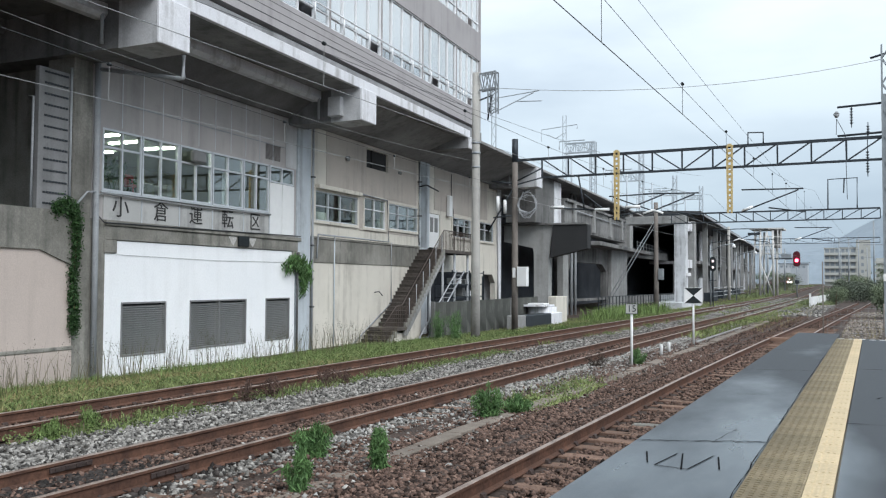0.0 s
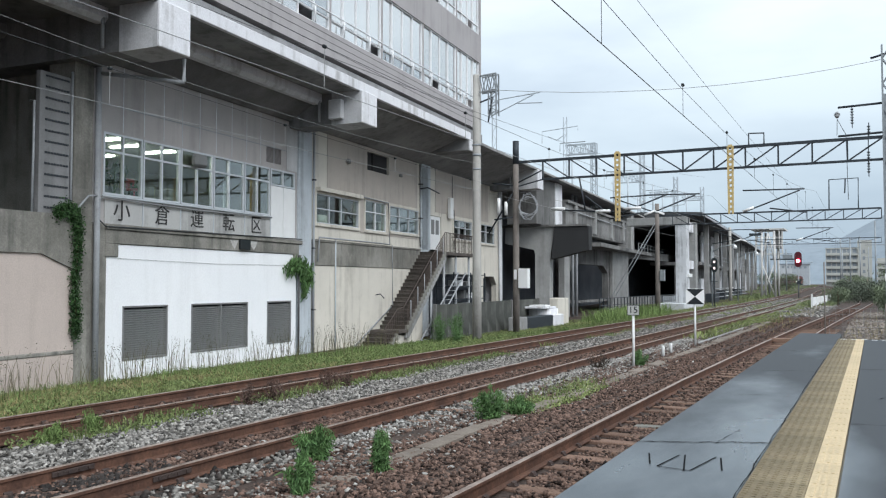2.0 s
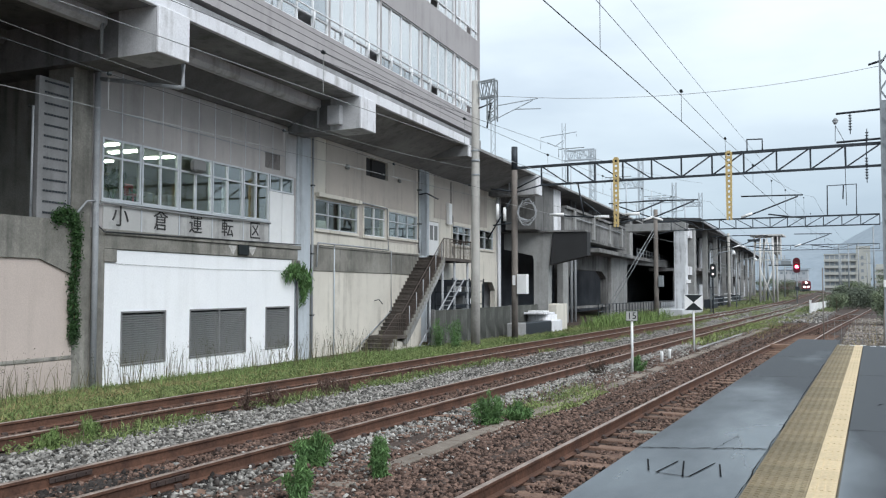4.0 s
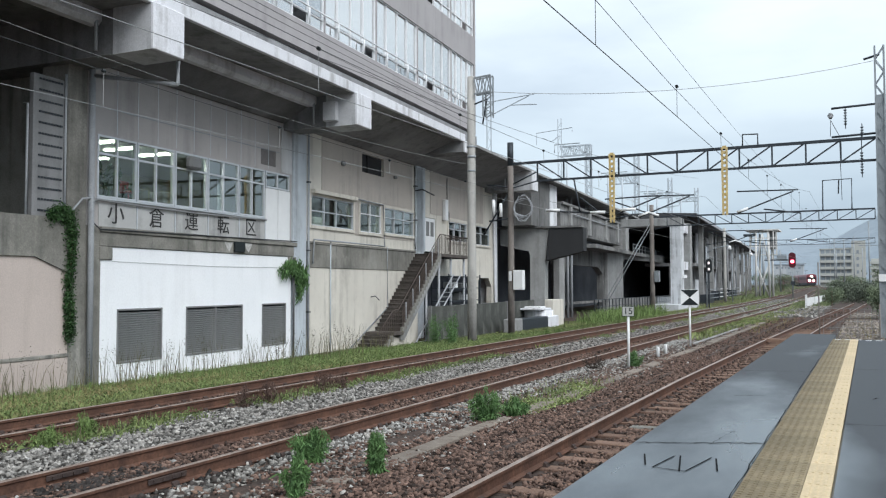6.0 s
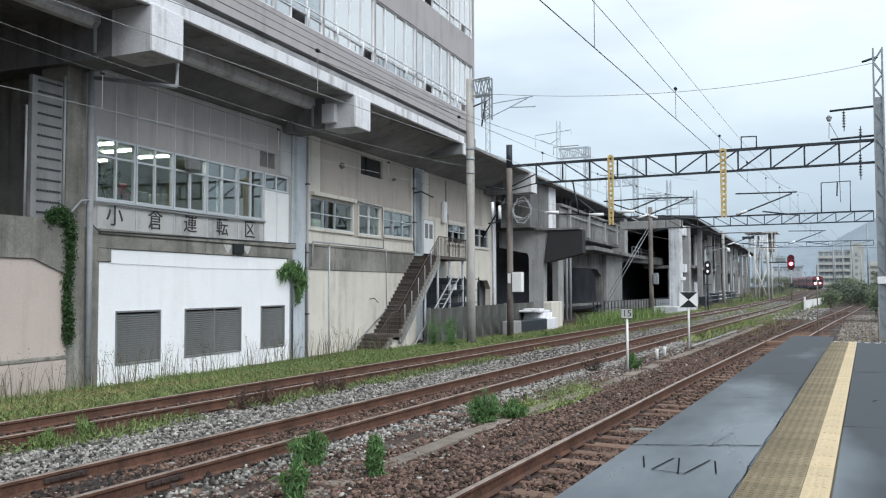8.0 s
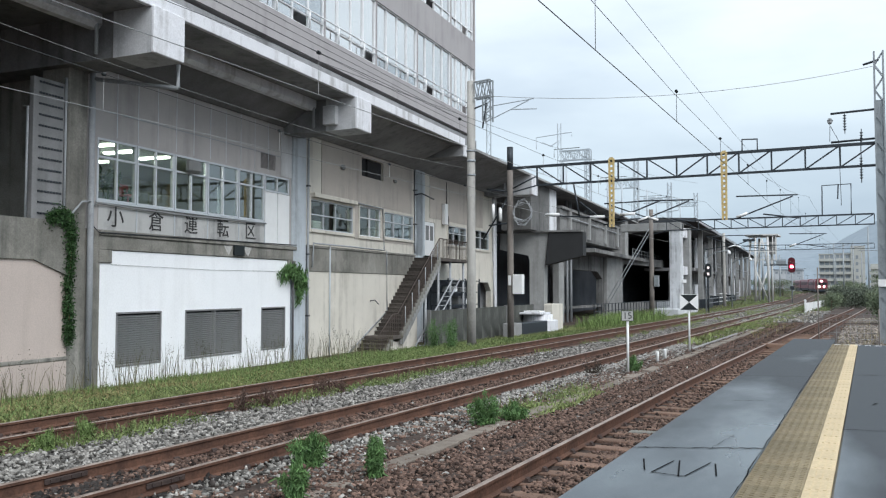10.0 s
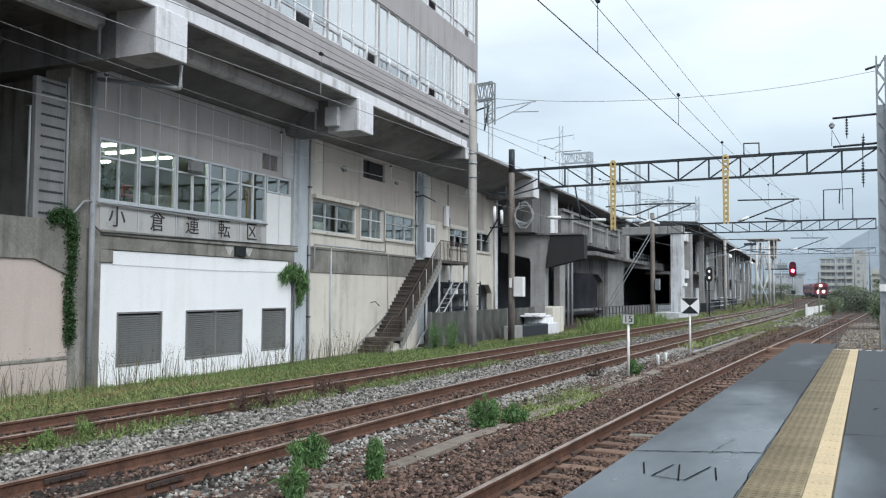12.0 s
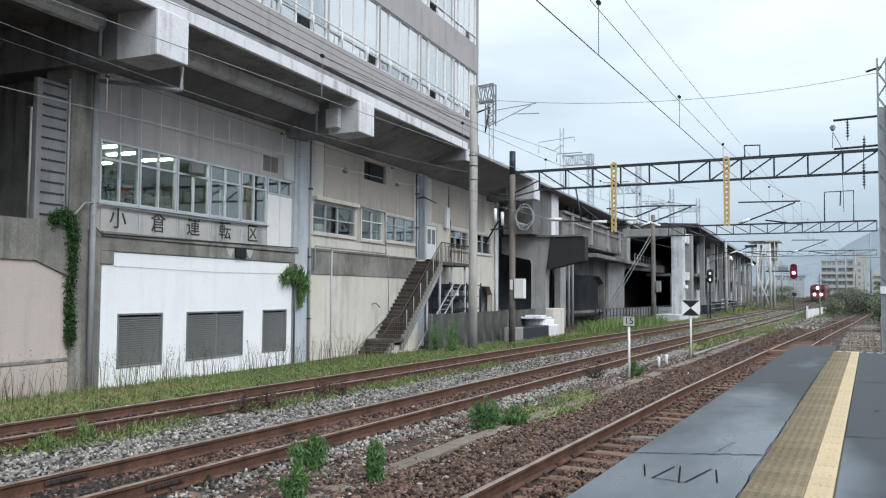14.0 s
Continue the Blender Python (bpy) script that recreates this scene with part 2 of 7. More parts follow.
def tube(bm, pts, r, n=8, r2=None, caps=True):
    """Round tube along a polyline."""
    pts = [Vector(p) for p in pts]
    rings = []
    for i, p in enumerate(pts):
        d = (pts[min(i + 1, len(pts) - 1)] - pts[max(i - 1, 0)]).normalized()
        side = d.cross(Vector((0, 0, 1)))
        side = Vector((1, 0, 0)) if side.length < 1e-3 else side.normalized()
        up = side.cross(d)
        k = r if r2 is None else r + (r2 - r) * i / (len(pts) - 1)
        rings.append([bm.verts.new(p + (side * math.cos(a) + up * math.sin(a)) * k) for a in (2 * math.pi * j / n for j in range(n))])
    for a, b in zip(rings, rings[1:]):
        for j in range(n):
            f = bm.faces.new((a[j], a[(j + 1) % n], b[(j + 1) % n], b[j]))
            f.smooth = n > 5
    if caps:
        bm.faces.new(rings[0][::-1])
        bm.faces.new(rings[-1])


def prism(bm, outline, axis, a, b):
    """Extrudes a flat outline of 2D points along an axis ('x', 'y' or 'z') from a to b."""
    def at(p, k):
        return {"x": (k, p[0], p[1]), "y": (p[0], k, p[1]), "z": (p[0], p[1], k)}[axis]
    lo, hi = [bm.verts.new(at(p, a)) for p in outline], [bm.verts.new(at(p, b)) for p in outline]
    n = len(outline)
    bm.faces.new(lo[::-1])
    bm.faces.new(hi)
    for i in range(n):
        bm.faces.new((lo[i], lo[(i + 1) % n], hi[(i + 1) % n], hi[i]))


def mesh_of(bm, name, material):
    bmesh.ops.recalc_face_normals(bm, faces=bm.faces)
    me = bpy.data.meshes.new(name)
    bm.to_mesh(me)
    bm.free()
    me.materials.append(material)
    return me


def thing(name, bm, material, m=I4, label="", category="", kind="", group=""):
    ob = new(name, mesh_of(bm, name, material) if bm else None)
    ob.matrix_basis = m
    return tagged(ob, label, category, group, kind)


def part(name, bm, material, parent, label=""):
    ob = new(name, mesh_of(bm, name, material))
    ob.parent = parent
    return tagged(ob, label)


def shared(name, me, parent, m, label=""):
    ob = new(name, me)
    ob.parent = parent
    ob.matrix_basis = m
    return tagged(ob, label)


def blocks(*bs, bevel=0.0):
    bm = bmesh.new()
    for b in bs:
        box(bm, *b, bevel=bevel)
    return bm


def tubes(r, *lines, n=8):
    bm = bmesh.new()
    for p in lines:
        tube(bm, p, r, n)
    return bm


def raw_mesh(name, verts, faces, material):
    me = bpy.data.meshes.new(name)
    me.from_pydata(verts, [], faces)
    me.materials.append(material)
    me.update()
    return me


def arr_mesh(name, verts, faces, material):
    """A mesh of triangles from number arrays."""
    me = bpy.data.meshes.new(name)
    nf = len(faces)
    me.vertices.add(len(verts))
    me.vertices.foreach_set("co", np.asarray(verts, np.float32).ravel())
    me.loops.add(nf * 3)
    me.loops.foreach_set("vertex_index", np.asarray(faces, np.int32).ravel())
    me.polygons.add(nf)
    me.polygons.foreach_set("loop_start", np.arange(0, nf * 3, 3, dtype=np.int32))
    me.update(calc_edges=True)
    me.materials.append(material)
    return me

# ---- the lie of the land ----
def rail_z(y):
    return 0.0 if y < 60 else 0.00004 * (y - 60) ** 2 if y < 160 else 0.4 + 0.008 * (y - 160) if y < 290 else 1.44 - 0.011 * (min(y, 420) - 290)


def bend(ys, xs):
    x = np.interp(np.arange(-80.0, 600.0, 2.0), ys, xs)
    x = np.convolve(x, np.ones(21) / 21, "same")
    return lambda y: float(np.interp(y, np.arange(-80.0, 600.0, 2.0), x))


mid_x = bend([-80, 90, 140, 180, 205, 230, 260, 290, 318, 348, 420, 600], [-7.43, -7.43, -8.1, -9.4, -9.9, -9.9, -12.0, -16.6, -22.2, -28, -42, -80])
far_x = bend([-80, 90, 140, 180, 205, 230, 260, 290, 318, 348, 420, 600], [-11.05, -11.05, -11.8, -13.1, -13.6, -13.6, -15.8, -20.4, -26.0, -31.8, -45.8, -84])


def near_x(y):
    return -3.03 if y < 18 else -3.03 + 0.012 * (y - 18) + 0.0003 * (y - 18) ** 2 if y < 60 else -1.997 + 0.035 * (y - 60)


def ground_z(x, y):
    """Height of the ground: ballast bed, a dip beside the viaduct, and a rise far off."""
    z = -0.2 + rail_z(min(y, 400))
    if x < -12.6:
        z -= 0.62 * min(1, (-12.6 - x) / 6.5) * (1 if y < 60 else max(0, 1 - (y - 60) / 60))
    if -6.2 < x < -4.3 and y < 60:
        z -= 0.05
    if -3.45 < x < -1.5 and y < 60:
        z -= 0.05
    if x > -1.5 and y < 60:
        z -= 0.1
    return z


def make_ground():
    xs = [-2200, -900, -400, -200, -120, -70, -45, -34, -28, -24, -22, -20, -19, -18, -17, -16, -15, -14, -13.2, -12.6, -12, -11, -10, -9, -8, -7, -6.2, -5.7, -5.2, -4.8, -4.3, -3.5, -3, -2.4, -1.5, -1.4, -0.5, 0.5, 2, 4, 8, 15, 30, 60, 150, 400, 900, 2200]
    ys = [-900, -300, -100, -40, -20, -10] + list(range(-6, 60, 2)) + list(range(60, 200, 8)) + [220, 250, 300, 350, 400, 500, 700, 1200, 2500, 4000]
    verts = [(x, y, ground_z(x, y) + 0.03 * noise.noise((x * 0.7, y * 0.5, 0))) for y in ys for x in xs]
    n = len(xs)
    faces = [(j * n + i, j * n + i + 1, (j + 1) * n + i + 1, (j + 1) * n + i) for j in range(len(ys) - 1) for i in range(n - 1)]
    soil = mat("brown ballast bed", (0.105, 0.076, 0.063), 0.95, (0.052, 0.038, 0.032), 1.2, 22, 0.5, 0.8, blotch=0.2)
    return tagged(new("ground", raw_mesh("ground", verts, faces, soil)), "rust-brown ballast bed and soil along the tracks", "ground", kind="structure")


make_ground()


def rail_mesh(center, side, y0, y1):
    """A flat-bottomed rail along the track's line."""
    prof = [(-0.066, -0.172), (0.066, -0.172), (0.066, -0.16), (0.010, -0.142), (0.010, -0.048), (0.033, -0.036), (0.033, -0.006), (0.026, 0), (-0.026, 0), (-0.033, -0.006), (-0.033, -0.036), (-0.010, -0.048), (-0.010, -0.142), (-0.066, -0.16)]
    ys = [y0 + (y1 - y0) * i / 20 for i in range(21)] if y1 <= 60 else [y0] + list(np.arange(0, 60, 6.0)) + list(np.arange(60, y1 + 1, 7.0))
    bm, rings = bmesh.new(), []
    for y in ys:
        rings.append([bm.verts.new((center(y) + side * 0.566 + px, y, rail_z(y) + pz)) for px, pz in prof])
    k = len(prof)
    for a, b in zip(rings, rings[1:]):
        for i in range(k):
            f = bm.faces.new((a[i], a[(i + 1) % k], b[(i + 1) % k], b[i]))
            f.material_index = 1 if i in (6, 7, 8) else 0
    bm.faces.new(rings[0])
    bm.faces.new(rings[-1][::-1])
    return bm


def add_fishplates(track, spots):
    """Bolted joint bars on both sides of a rail."""
    for x, y in spots:
        for d in (-0.03, 0.03):
            bm = bmesh.new()
            box(bm, x + d - 0.010, x + d + 0.010, y - 0.28, y + 0.28, -0.11, -0.05, 0.006)
            for k in (-0.2, -0.07, 0.07, 0.2):
                box(bm, x + d * 1.5 - 0.010, x + d * 1.5 + 0.010, y + k - 0.016, y + k + 0.016, -0.095, -0.063)
            part("fishplate", bm, JOINT_BAR, track, "dark bolted joint bar")


def make_track(center, y1, label, sleepers_to, proud, first=-6.0):
    track = thing("railway_track", None, None, I4, label, "railway track", group="railway tracks")
    for side in (-1, 1):
        r = part("rail", rail_mesh(center, side, -30, y1), RUST, track)
        r.data.materials.append(RAIL_TOP)
    bm = bmesh.new()
    box(bm, -1.05, 1.05, -0.11, 0.11, -0.12, 0.0, 0.012)
    sl = mesh_of(bm, "sleeper", SLEEPER)
    bm = bmesh.new()
    prism(bm, [(-0.13, 0.0), (0.13, 0.0), (0.13, 0.014), (0.115, 0.014), (0.105, 0.045), (0.075, 0.055), (0.068, 0.014), (-0.068, 0.014), (-0.075, 0.055), (-0.105, 0.045), (-0.115, 0.014), (-0.13, 0.014)], "y", -0.045, 0.045)
    pl = mesh_of(bm, "tie_plate", JOINT_BAR)
    rnd = random.Random(int(-center(0) * 100))
    y = first
    while y < sleepers_to:
        m = pose(center(y) + rnd.uniform(-0.04, 0.04), y, rail_z(y) - 0.187 + proud + rnd.uniform(-0.008, 0.008), 0, rnd.uniform(-0.4, 0.4), rnd.uniform(-0.9, 0.9))
        o = shared("sleeper", sl, track, m)
        if y < 30:
            for s in (-0.566, 0.566):
                shared("tie_plate", pl, o, pose(s, 0, 0))
        y += 0.62 + rnd.uniform(-0.03, 0.03)
    return track


make_track(near_x, 100, "rusty narrow-gauge track with wooden sleepers beside the platform", 44, 0.012)
add_fishplates(make_track(mid_x, 470, "rusty narrow-gauge track bedded in brown and grey ballast", 70, 0.0), [(-7.996, 6.55), (-6.864, 6.9), (-7.996, 31), (-6.864, 31.2)])
make_track(far_x, 470, "rusty narrow-gauge siding track along the grass strip", 70, -0.005)


# ---- platform ----
def make_platform():
    asphalt = bpy.data.materials.new("damp asphalt with painted sky sheen")
    asphalt.use_nodes = True
    n, l = asphalt.node_tree.nodes, asphalt.node_tree.links
    b = n["Principled BSDF"]
    tc, big, fine = n.new("ShaderNodeTexCoord"), n.new("ShaderNodeTexNoise"), n.new("ShaderNodeTexNoise")
    mp = n.new("ShaderNodeMapping")
    mp.inputs["Scale"].default_value = (1, 0.35, 1)
    big.inputs["Scale"].default_value, big.inputs["Detail"].default_value = 0.8, 6
    fine.inputs["Scale"].default_value, fine.inputs["Detail"].default_value = 120, 2
    l.new(tc.outputs["Object"], mp.inputs["Vector"])
    l.new(mp.outputs["Vector"], big.inputs["Vector"])
    l.new(tc.outputs["Object"], fine.inputs["Vector"])
    # Sky sheen painted in: colour pales nearby, darkens far off and behind the line
    sep = n.new("ShaderNodeSeparateXYZ")
    l.new(tc.outputs["Object"], sep.inputs[0])
    wet = big.outputs["Fac"]
    for axis, a0, a1, drop in (("Y", 6.5, 10.0, 0.19), ("X", -0.35, 0.05, 0.36)):
        k, sb = n.new("ShaderNodeMapRange"), n.new("ShaderNodeMath")
        k.inputs[1].default_value, k.inputs[2].default_value = a0, a1
        k.inputs[3].default_value, k.inputs[4].default_value = -0.05 if axis == "Y" else 0.0, drop
        sb.operation = "SUBTRACT"
        l.new(sep.outputs[axis], k.inputs[0])
        l.new(wet, sb.inputs[0])
        l.new(k.outputs[0], sb.inputs[1])
        wet = sb.outputs[0]
    cr = n.new("ShaderNodeValToRGB")
    cr.color_ramp.elements[0].position, cr.color_ramp.elements[0].color = 0.36, (0.038, 0.045, 0.053, 1)
    cr.color_ramp.elements[1].position, cr.color_ramp.elements[1].color = 0.68, (0.105, 0.130, 0.150, 1)
    l.new(wet, cr.inputs["Fac"])
    l.new(cr.outputs["Color"], b.inputs["Base Color"])
    rr = n.new("ShaderNodeMapRange")
    rr.inputs[1].default_value, rr.inputs[2].default_value = 0.36, 0.66
    rr.inputs[3].default_value, rr.inputs[4].default_value = 0.72, 0.24
    l.new(wet, rr.inputs[0])
    l.new(rr.outputs[0], b.inputs["Roughness"])
    bp = n.new("ShaderNodeBump")
    bp.inputs["Strength"].default_value, bp.inputs["Distance"].default_value = 0.22, 0.008
    l.new(fine.outputs["Fac"], bp.inputs["Height"])
    l.new(bp.outputs["Normal"], b.inputs["Normal"])
    E = -1.43
    bm = bmesh.new()
    box(bm, E, -0.627, -25, 19.4, 0.80, 0.95, 0.012)
    thing("platform", bm, asphalt, I4, "damp dark grey asphalt platform edge with cracks", "platform", kind="structure")
    bm = bmesh.new()
    box(bm, -0.19, 5.5, -25, 17.75, 0.80, 0.95, 0.012)
    thing("platform_inner", bm, asphalt, I4, "damp dark grey asphalt platform behind the yellow line", "platform", kind="structure")
    wall = blocks((E + 0.12, 5.4, -24.9, 17.6, -0.5, 0.80), (E + 0.12, -0.63, 17.6, 19.2, -0.5, 0.80), (-0.627, -0.19, -24.9, 17.7, 0.80, 0.925))
    thing("platform_wall", wall, CONCRETE, I4, "concrete retaining wall under the platform", "wall", kind="structure")


make_platform()

# ---- viaduct and the two buildings under it ----
def framed(name, parent, y0, y1, z0, z1, x, cols, rows=(), depth=0.09, t=0.05, frame_mat=None, pane_mat=None, blanks=()):
    """A window with its frame, mullions at the shares in cols, transoms at the shares in rows, and a pane in each bay."""
    frame_mat, pane_mat = frame_mat or ALU, pane_mat or GLASS
    bm = bmesh.new()
    box(bm, x - depth, x, y0, y1, z0, z0 + t)
    box(bm, x - depth, x, y0, y1, z1 - t, z1)
    for y in (y0, y1 - t):
        box(bm, x - depth, x, y, y + t, z0 + t, z1 - t)
    w = part(name, bm, frame_mat, parent)
    edges = [0, *cols, 1]
    levels = [0, *rows, 1]
    for c in cols:
        part("mullion", blocks((x - depth * 0.8, x - 0.006, y0 + c * (y1 - y0) - t / 2, y0 + c * (y1 - y0) + t / 2, z0 + t, z1 - t)), frame_mat, w)
    for r in rows:
        part("transom", blocks((x - depth * 0.8, x - 0.01, y0 + t, y1 - t, z0 + r * (z1 - z0) - t / 2, z0 + r * (z1 - z0) + t / 2)), frame_mat, w)
    for i, (a, c) in enumerate(zip(edges, edges[1:])):
        for j, (d, e) in enumerate(zip(levels, levels[1:])):
            if (i, j) in blanks:
                continue
            k = x - depth * (0.45 if i % 2 else 0.6)
            glazing = pane_mat[(i * 5 + j * 3 + int(y0 * 7 + 90)) % len(pane_mat)] if isinstance(pane_mat, tuple) else pane_mat
            pn = part("pane", blocks((k - 0.006, k, y0 + a * (y1 - y0) + 0.01, y0 + c * (y1 - y0) - 0.01, z0 + d * (z1 - z0) + 0.01, z0 + e * (z1 - z0) - 0.01)), glazing, w)
            pn.visible_shadow = False
    return w


GLASS = glass("window glass", (0.85, 0.93, 0.9), 0.02, 0.88, 0.22)
GLASS_CLEAR = glass("clear window glass", (0.9, 0.96, 0.9), 0.02, 0.93, 0.07)
GLASS_PALE = (glass("pale sky glass", (0.85, 0.93, 0.97), 0.04, 0.85, 0.88), glass("blue-grey glass", (0.75, 0.86, 0.93), 0.03, 0.85, 0.5), glass("bright sky glass", (0.9, 0.95, 0.98), 0.05, 0.9, 0.93), glass("curtained glass", (0.8, 0.88, 0.93), 0.04, 0.9, 0.7), glass("pale frosted glass", (0.85, 0.93, 0.97), 0.12, 0.85, 0.85))


def wall_with_holes(bm, x0, x1, y0, y1, z0, z1, holes):
    """A wall slab in one piece with rectangular openings (ya, yb, za, zb) that go through it."""
    ys = [y for y in sorted({y0, y1, *[h[0] for h in holes], *[h[1] for h in holes]}) if y0 <= y <= y1]
    zs = [z for z in sorted({z0, z1, *[h[2] for h in holes], *[h[3] for h in holes]}) if z0 <= z <= z1]
    made = {}

    def v(side, i, j):
        if (side, i, j) not in made:
            made[side, i, j] = bm.verts.new((x1 if side else x0, ys[i], zs[j]))
        return made[side, i, j]

    def solid(i, j):
        if not (0 <= i < len(ys) - 1 and 0 <= j < len(zs) - 1):
            return False
        cy, cz = (ys[i] + ys[i + 1]) / 2, (zs[j] + zs[j + 1]) / 2
        return not any(h[0] < cy < h[1] and h[2] < cz < h[3] for h in holes)

    for i in range(len(ys) - 1):
        for j in range(len(zs) - 1):
            if not solid(i, j):
                continue
            for k in (0, 1):
                bm.faces.new([v(k, i, j), v(k, i + 1, j), v(k, i + 1, j + 1), v(k, i, j + 1)])
            for di, dj, a, b in ((-1, 0, (i, j), (i, j + 1)), (1, 0, (i + 1, j), (i + 1, j + 1)), (0, -1, (i, j), (i + 1, j)), (0, 1, (i, j + 1), (i + 1, j + 1))):
                if not solid(i + di, j + dj):
                    bm.faces.new([v(0, *a), v(0, *b), v(1, *b), v(1, *a)])


BEAM_GREY = mat("pale grey beam paint", (0.60, 0.61, 0.63), 0.85, (0.48, 0.49, 0.505), 0.7, 25, 0.15, 0.2, streaks=0.35, streak_color=(0.2, 0.2, 0.2), blotch=0.2)


def make_viaduct():
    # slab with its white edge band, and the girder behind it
    # The third slab is added out of view to close a sky gap.
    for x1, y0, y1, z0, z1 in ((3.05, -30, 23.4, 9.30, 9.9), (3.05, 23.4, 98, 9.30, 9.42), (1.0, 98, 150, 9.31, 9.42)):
        thing("viaduct_deck", blocks((-12, x1, y0, y1, z0, z1)), CONCRETE_DARK, B, "sooty, shade-toned concrete deck of the railway viaduct", "viaduct", kind="structure")
    bm = bmesh.new()
    box(bm, 3.052, 3.2, -30, 21.3, 9.28, 9.66, 0.015)
    thing("edge_band", bm, CONCRETE_LIGHT, B, "white painted edge band of the viaduct deck", "trim", kind="structure")
    bm = bmesh.new()
    box(bm, 3.052, 3.16, 21.3, 98, 9.28, 9.43, 0.01)
    thing("deck_edge", bm, CONCRETE, B, "thin weathered concrete edge of the viaduct deck", "trim", kind="structure")
    # The outer girder's lit edge is put into its pale colour.
    for x0, x1, lab in ((1.1, 1.5, "concrete girder under the deck edge, paled for its lit chamfer"), (-2.6, -2.2, "dark concrete girder deep under the deck")):
        bm = bmesh.new()
        prism(bm, [(x0, 9.30), (x0, 8.92), (x1 - 0.12, 8.90), (x1, 9.02), (x1, 9.30)], "y", -30, 9.45 if x0 > 0 else 98)
        thing("girder", bm, CONCRETE_LIGHT if x0 > 0 else CONCRETE_DARK, B, lab, "girder", kind="structure")
    # cross beams with white end blocks, on columns
    caps = [-12.45, -1.06, 10.0, 33.9]
    first = None
    for i, s in enumerate(caps):
        if first:
            copy_thing(first, B @ pose(0, s, 0))
            continue
        first = thing("cross_beam", None, None, B @ pose(0, s, 0), "grey concrete cross beam with a white painted end", "beam", group="cross beams of the viaduct")
        bm = bmesh.new()
        prism(bm, [(1.95, 9.298), (1.95, 8.06), (3.2, 8.08), (3.2, 9.26), (3.04, 9.26), (3.04, 9.298)], "y", -0.59, 0.59)
        part("beam", bm, BEAM_GREY, first)
        bm = bmesh.new()
        # Inner length gets a darker grey: soot and shade in the colour.
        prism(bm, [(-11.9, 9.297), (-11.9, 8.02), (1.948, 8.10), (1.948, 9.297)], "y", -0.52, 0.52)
        part("inner_beam", bm, CONCRETE_DARK, first, "inner length of the beam, toned down for soot and shade")

        part("end_face", blocks((3.2, 3.3, -0.6, 0.6, 8.07, 9.30), bevel=0.02), CONCRETE_LIGHT, first, "white painted beam end")
        part("drain_pipe", tubes(0.05, [(1.45, -0.66, 9.3), (1.45, -0.66, 8.2)]), PIPE, first)
    short = thing("cross_beam", None, None, B @ pose(0, 21.5, 0), "shallow grey cross beam with a white painted end", "beam", group="cross beams of the viaduct")
    part("beam", blocks((-11.9, 3.2, -0.5, 0.5, 8.72, 9.298), bevel=0.02), CONCRETE_DARK, short)
    part("end_face", blocks((3.2, 3.3, -0.52, 0.52, 8.70, 9.3), bevel=0.02), CONCRETE_LIGHT, short, "white painted beam end")
    thing("junction_box", blocks((1.95, 2.5, -0.26, 0.0, 8.25, 8.98), bevel=0.02), BEAM_GREY, B @ pose(0, 9.41, 0), "pale grey junction box on the beam's side", "box")
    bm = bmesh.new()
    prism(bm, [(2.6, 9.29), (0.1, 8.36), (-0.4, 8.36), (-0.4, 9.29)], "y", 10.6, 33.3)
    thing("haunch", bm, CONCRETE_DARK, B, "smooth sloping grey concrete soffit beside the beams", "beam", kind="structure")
    # Shade behind the girder is put into this haunch's dark concrete.
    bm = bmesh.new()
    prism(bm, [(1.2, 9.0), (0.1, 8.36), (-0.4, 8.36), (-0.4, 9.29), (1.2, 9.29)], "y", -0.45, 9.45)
    thing("haunch", bm, mat("shade-toned haunch concrete", (0.30, 0.30, 0.307), 0.95, (0.20, 0.20, 0.205), 0.6, 20, 0.15, 0.2, blotch=0.3), B, "concrete haunch behind the girder, darkened for the shade there", "beam", kind="structure")
    for s, w in ((-0.95, 0.345), (10.58, 0.5), (22.6, 0.5), (35.3, 0.35)):
        bm = bmesh.new()
        box(bm, -0.9, 0.10, s - w, s + w, -1.4, 8.2, 0.03)
        thing("column", bm, COLUMN if s < 5 else PIPE_PALE if s < 30 else CONCRETE_LIGHT, B, "weathered concrete column under the cross beam" if s < 5 else "pale grey painted column between the buildings", "column", kind="structure")
    # Added wall closes the void behind; its near black is painted shade.
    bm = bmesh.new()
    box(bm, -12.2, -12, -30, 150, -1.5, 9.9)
    thing("wall_back", bm, SHADE_BLACK, B, "added wall deep under the viaduct, near black for shade", "wall", kind="structure")


make_viaduct()


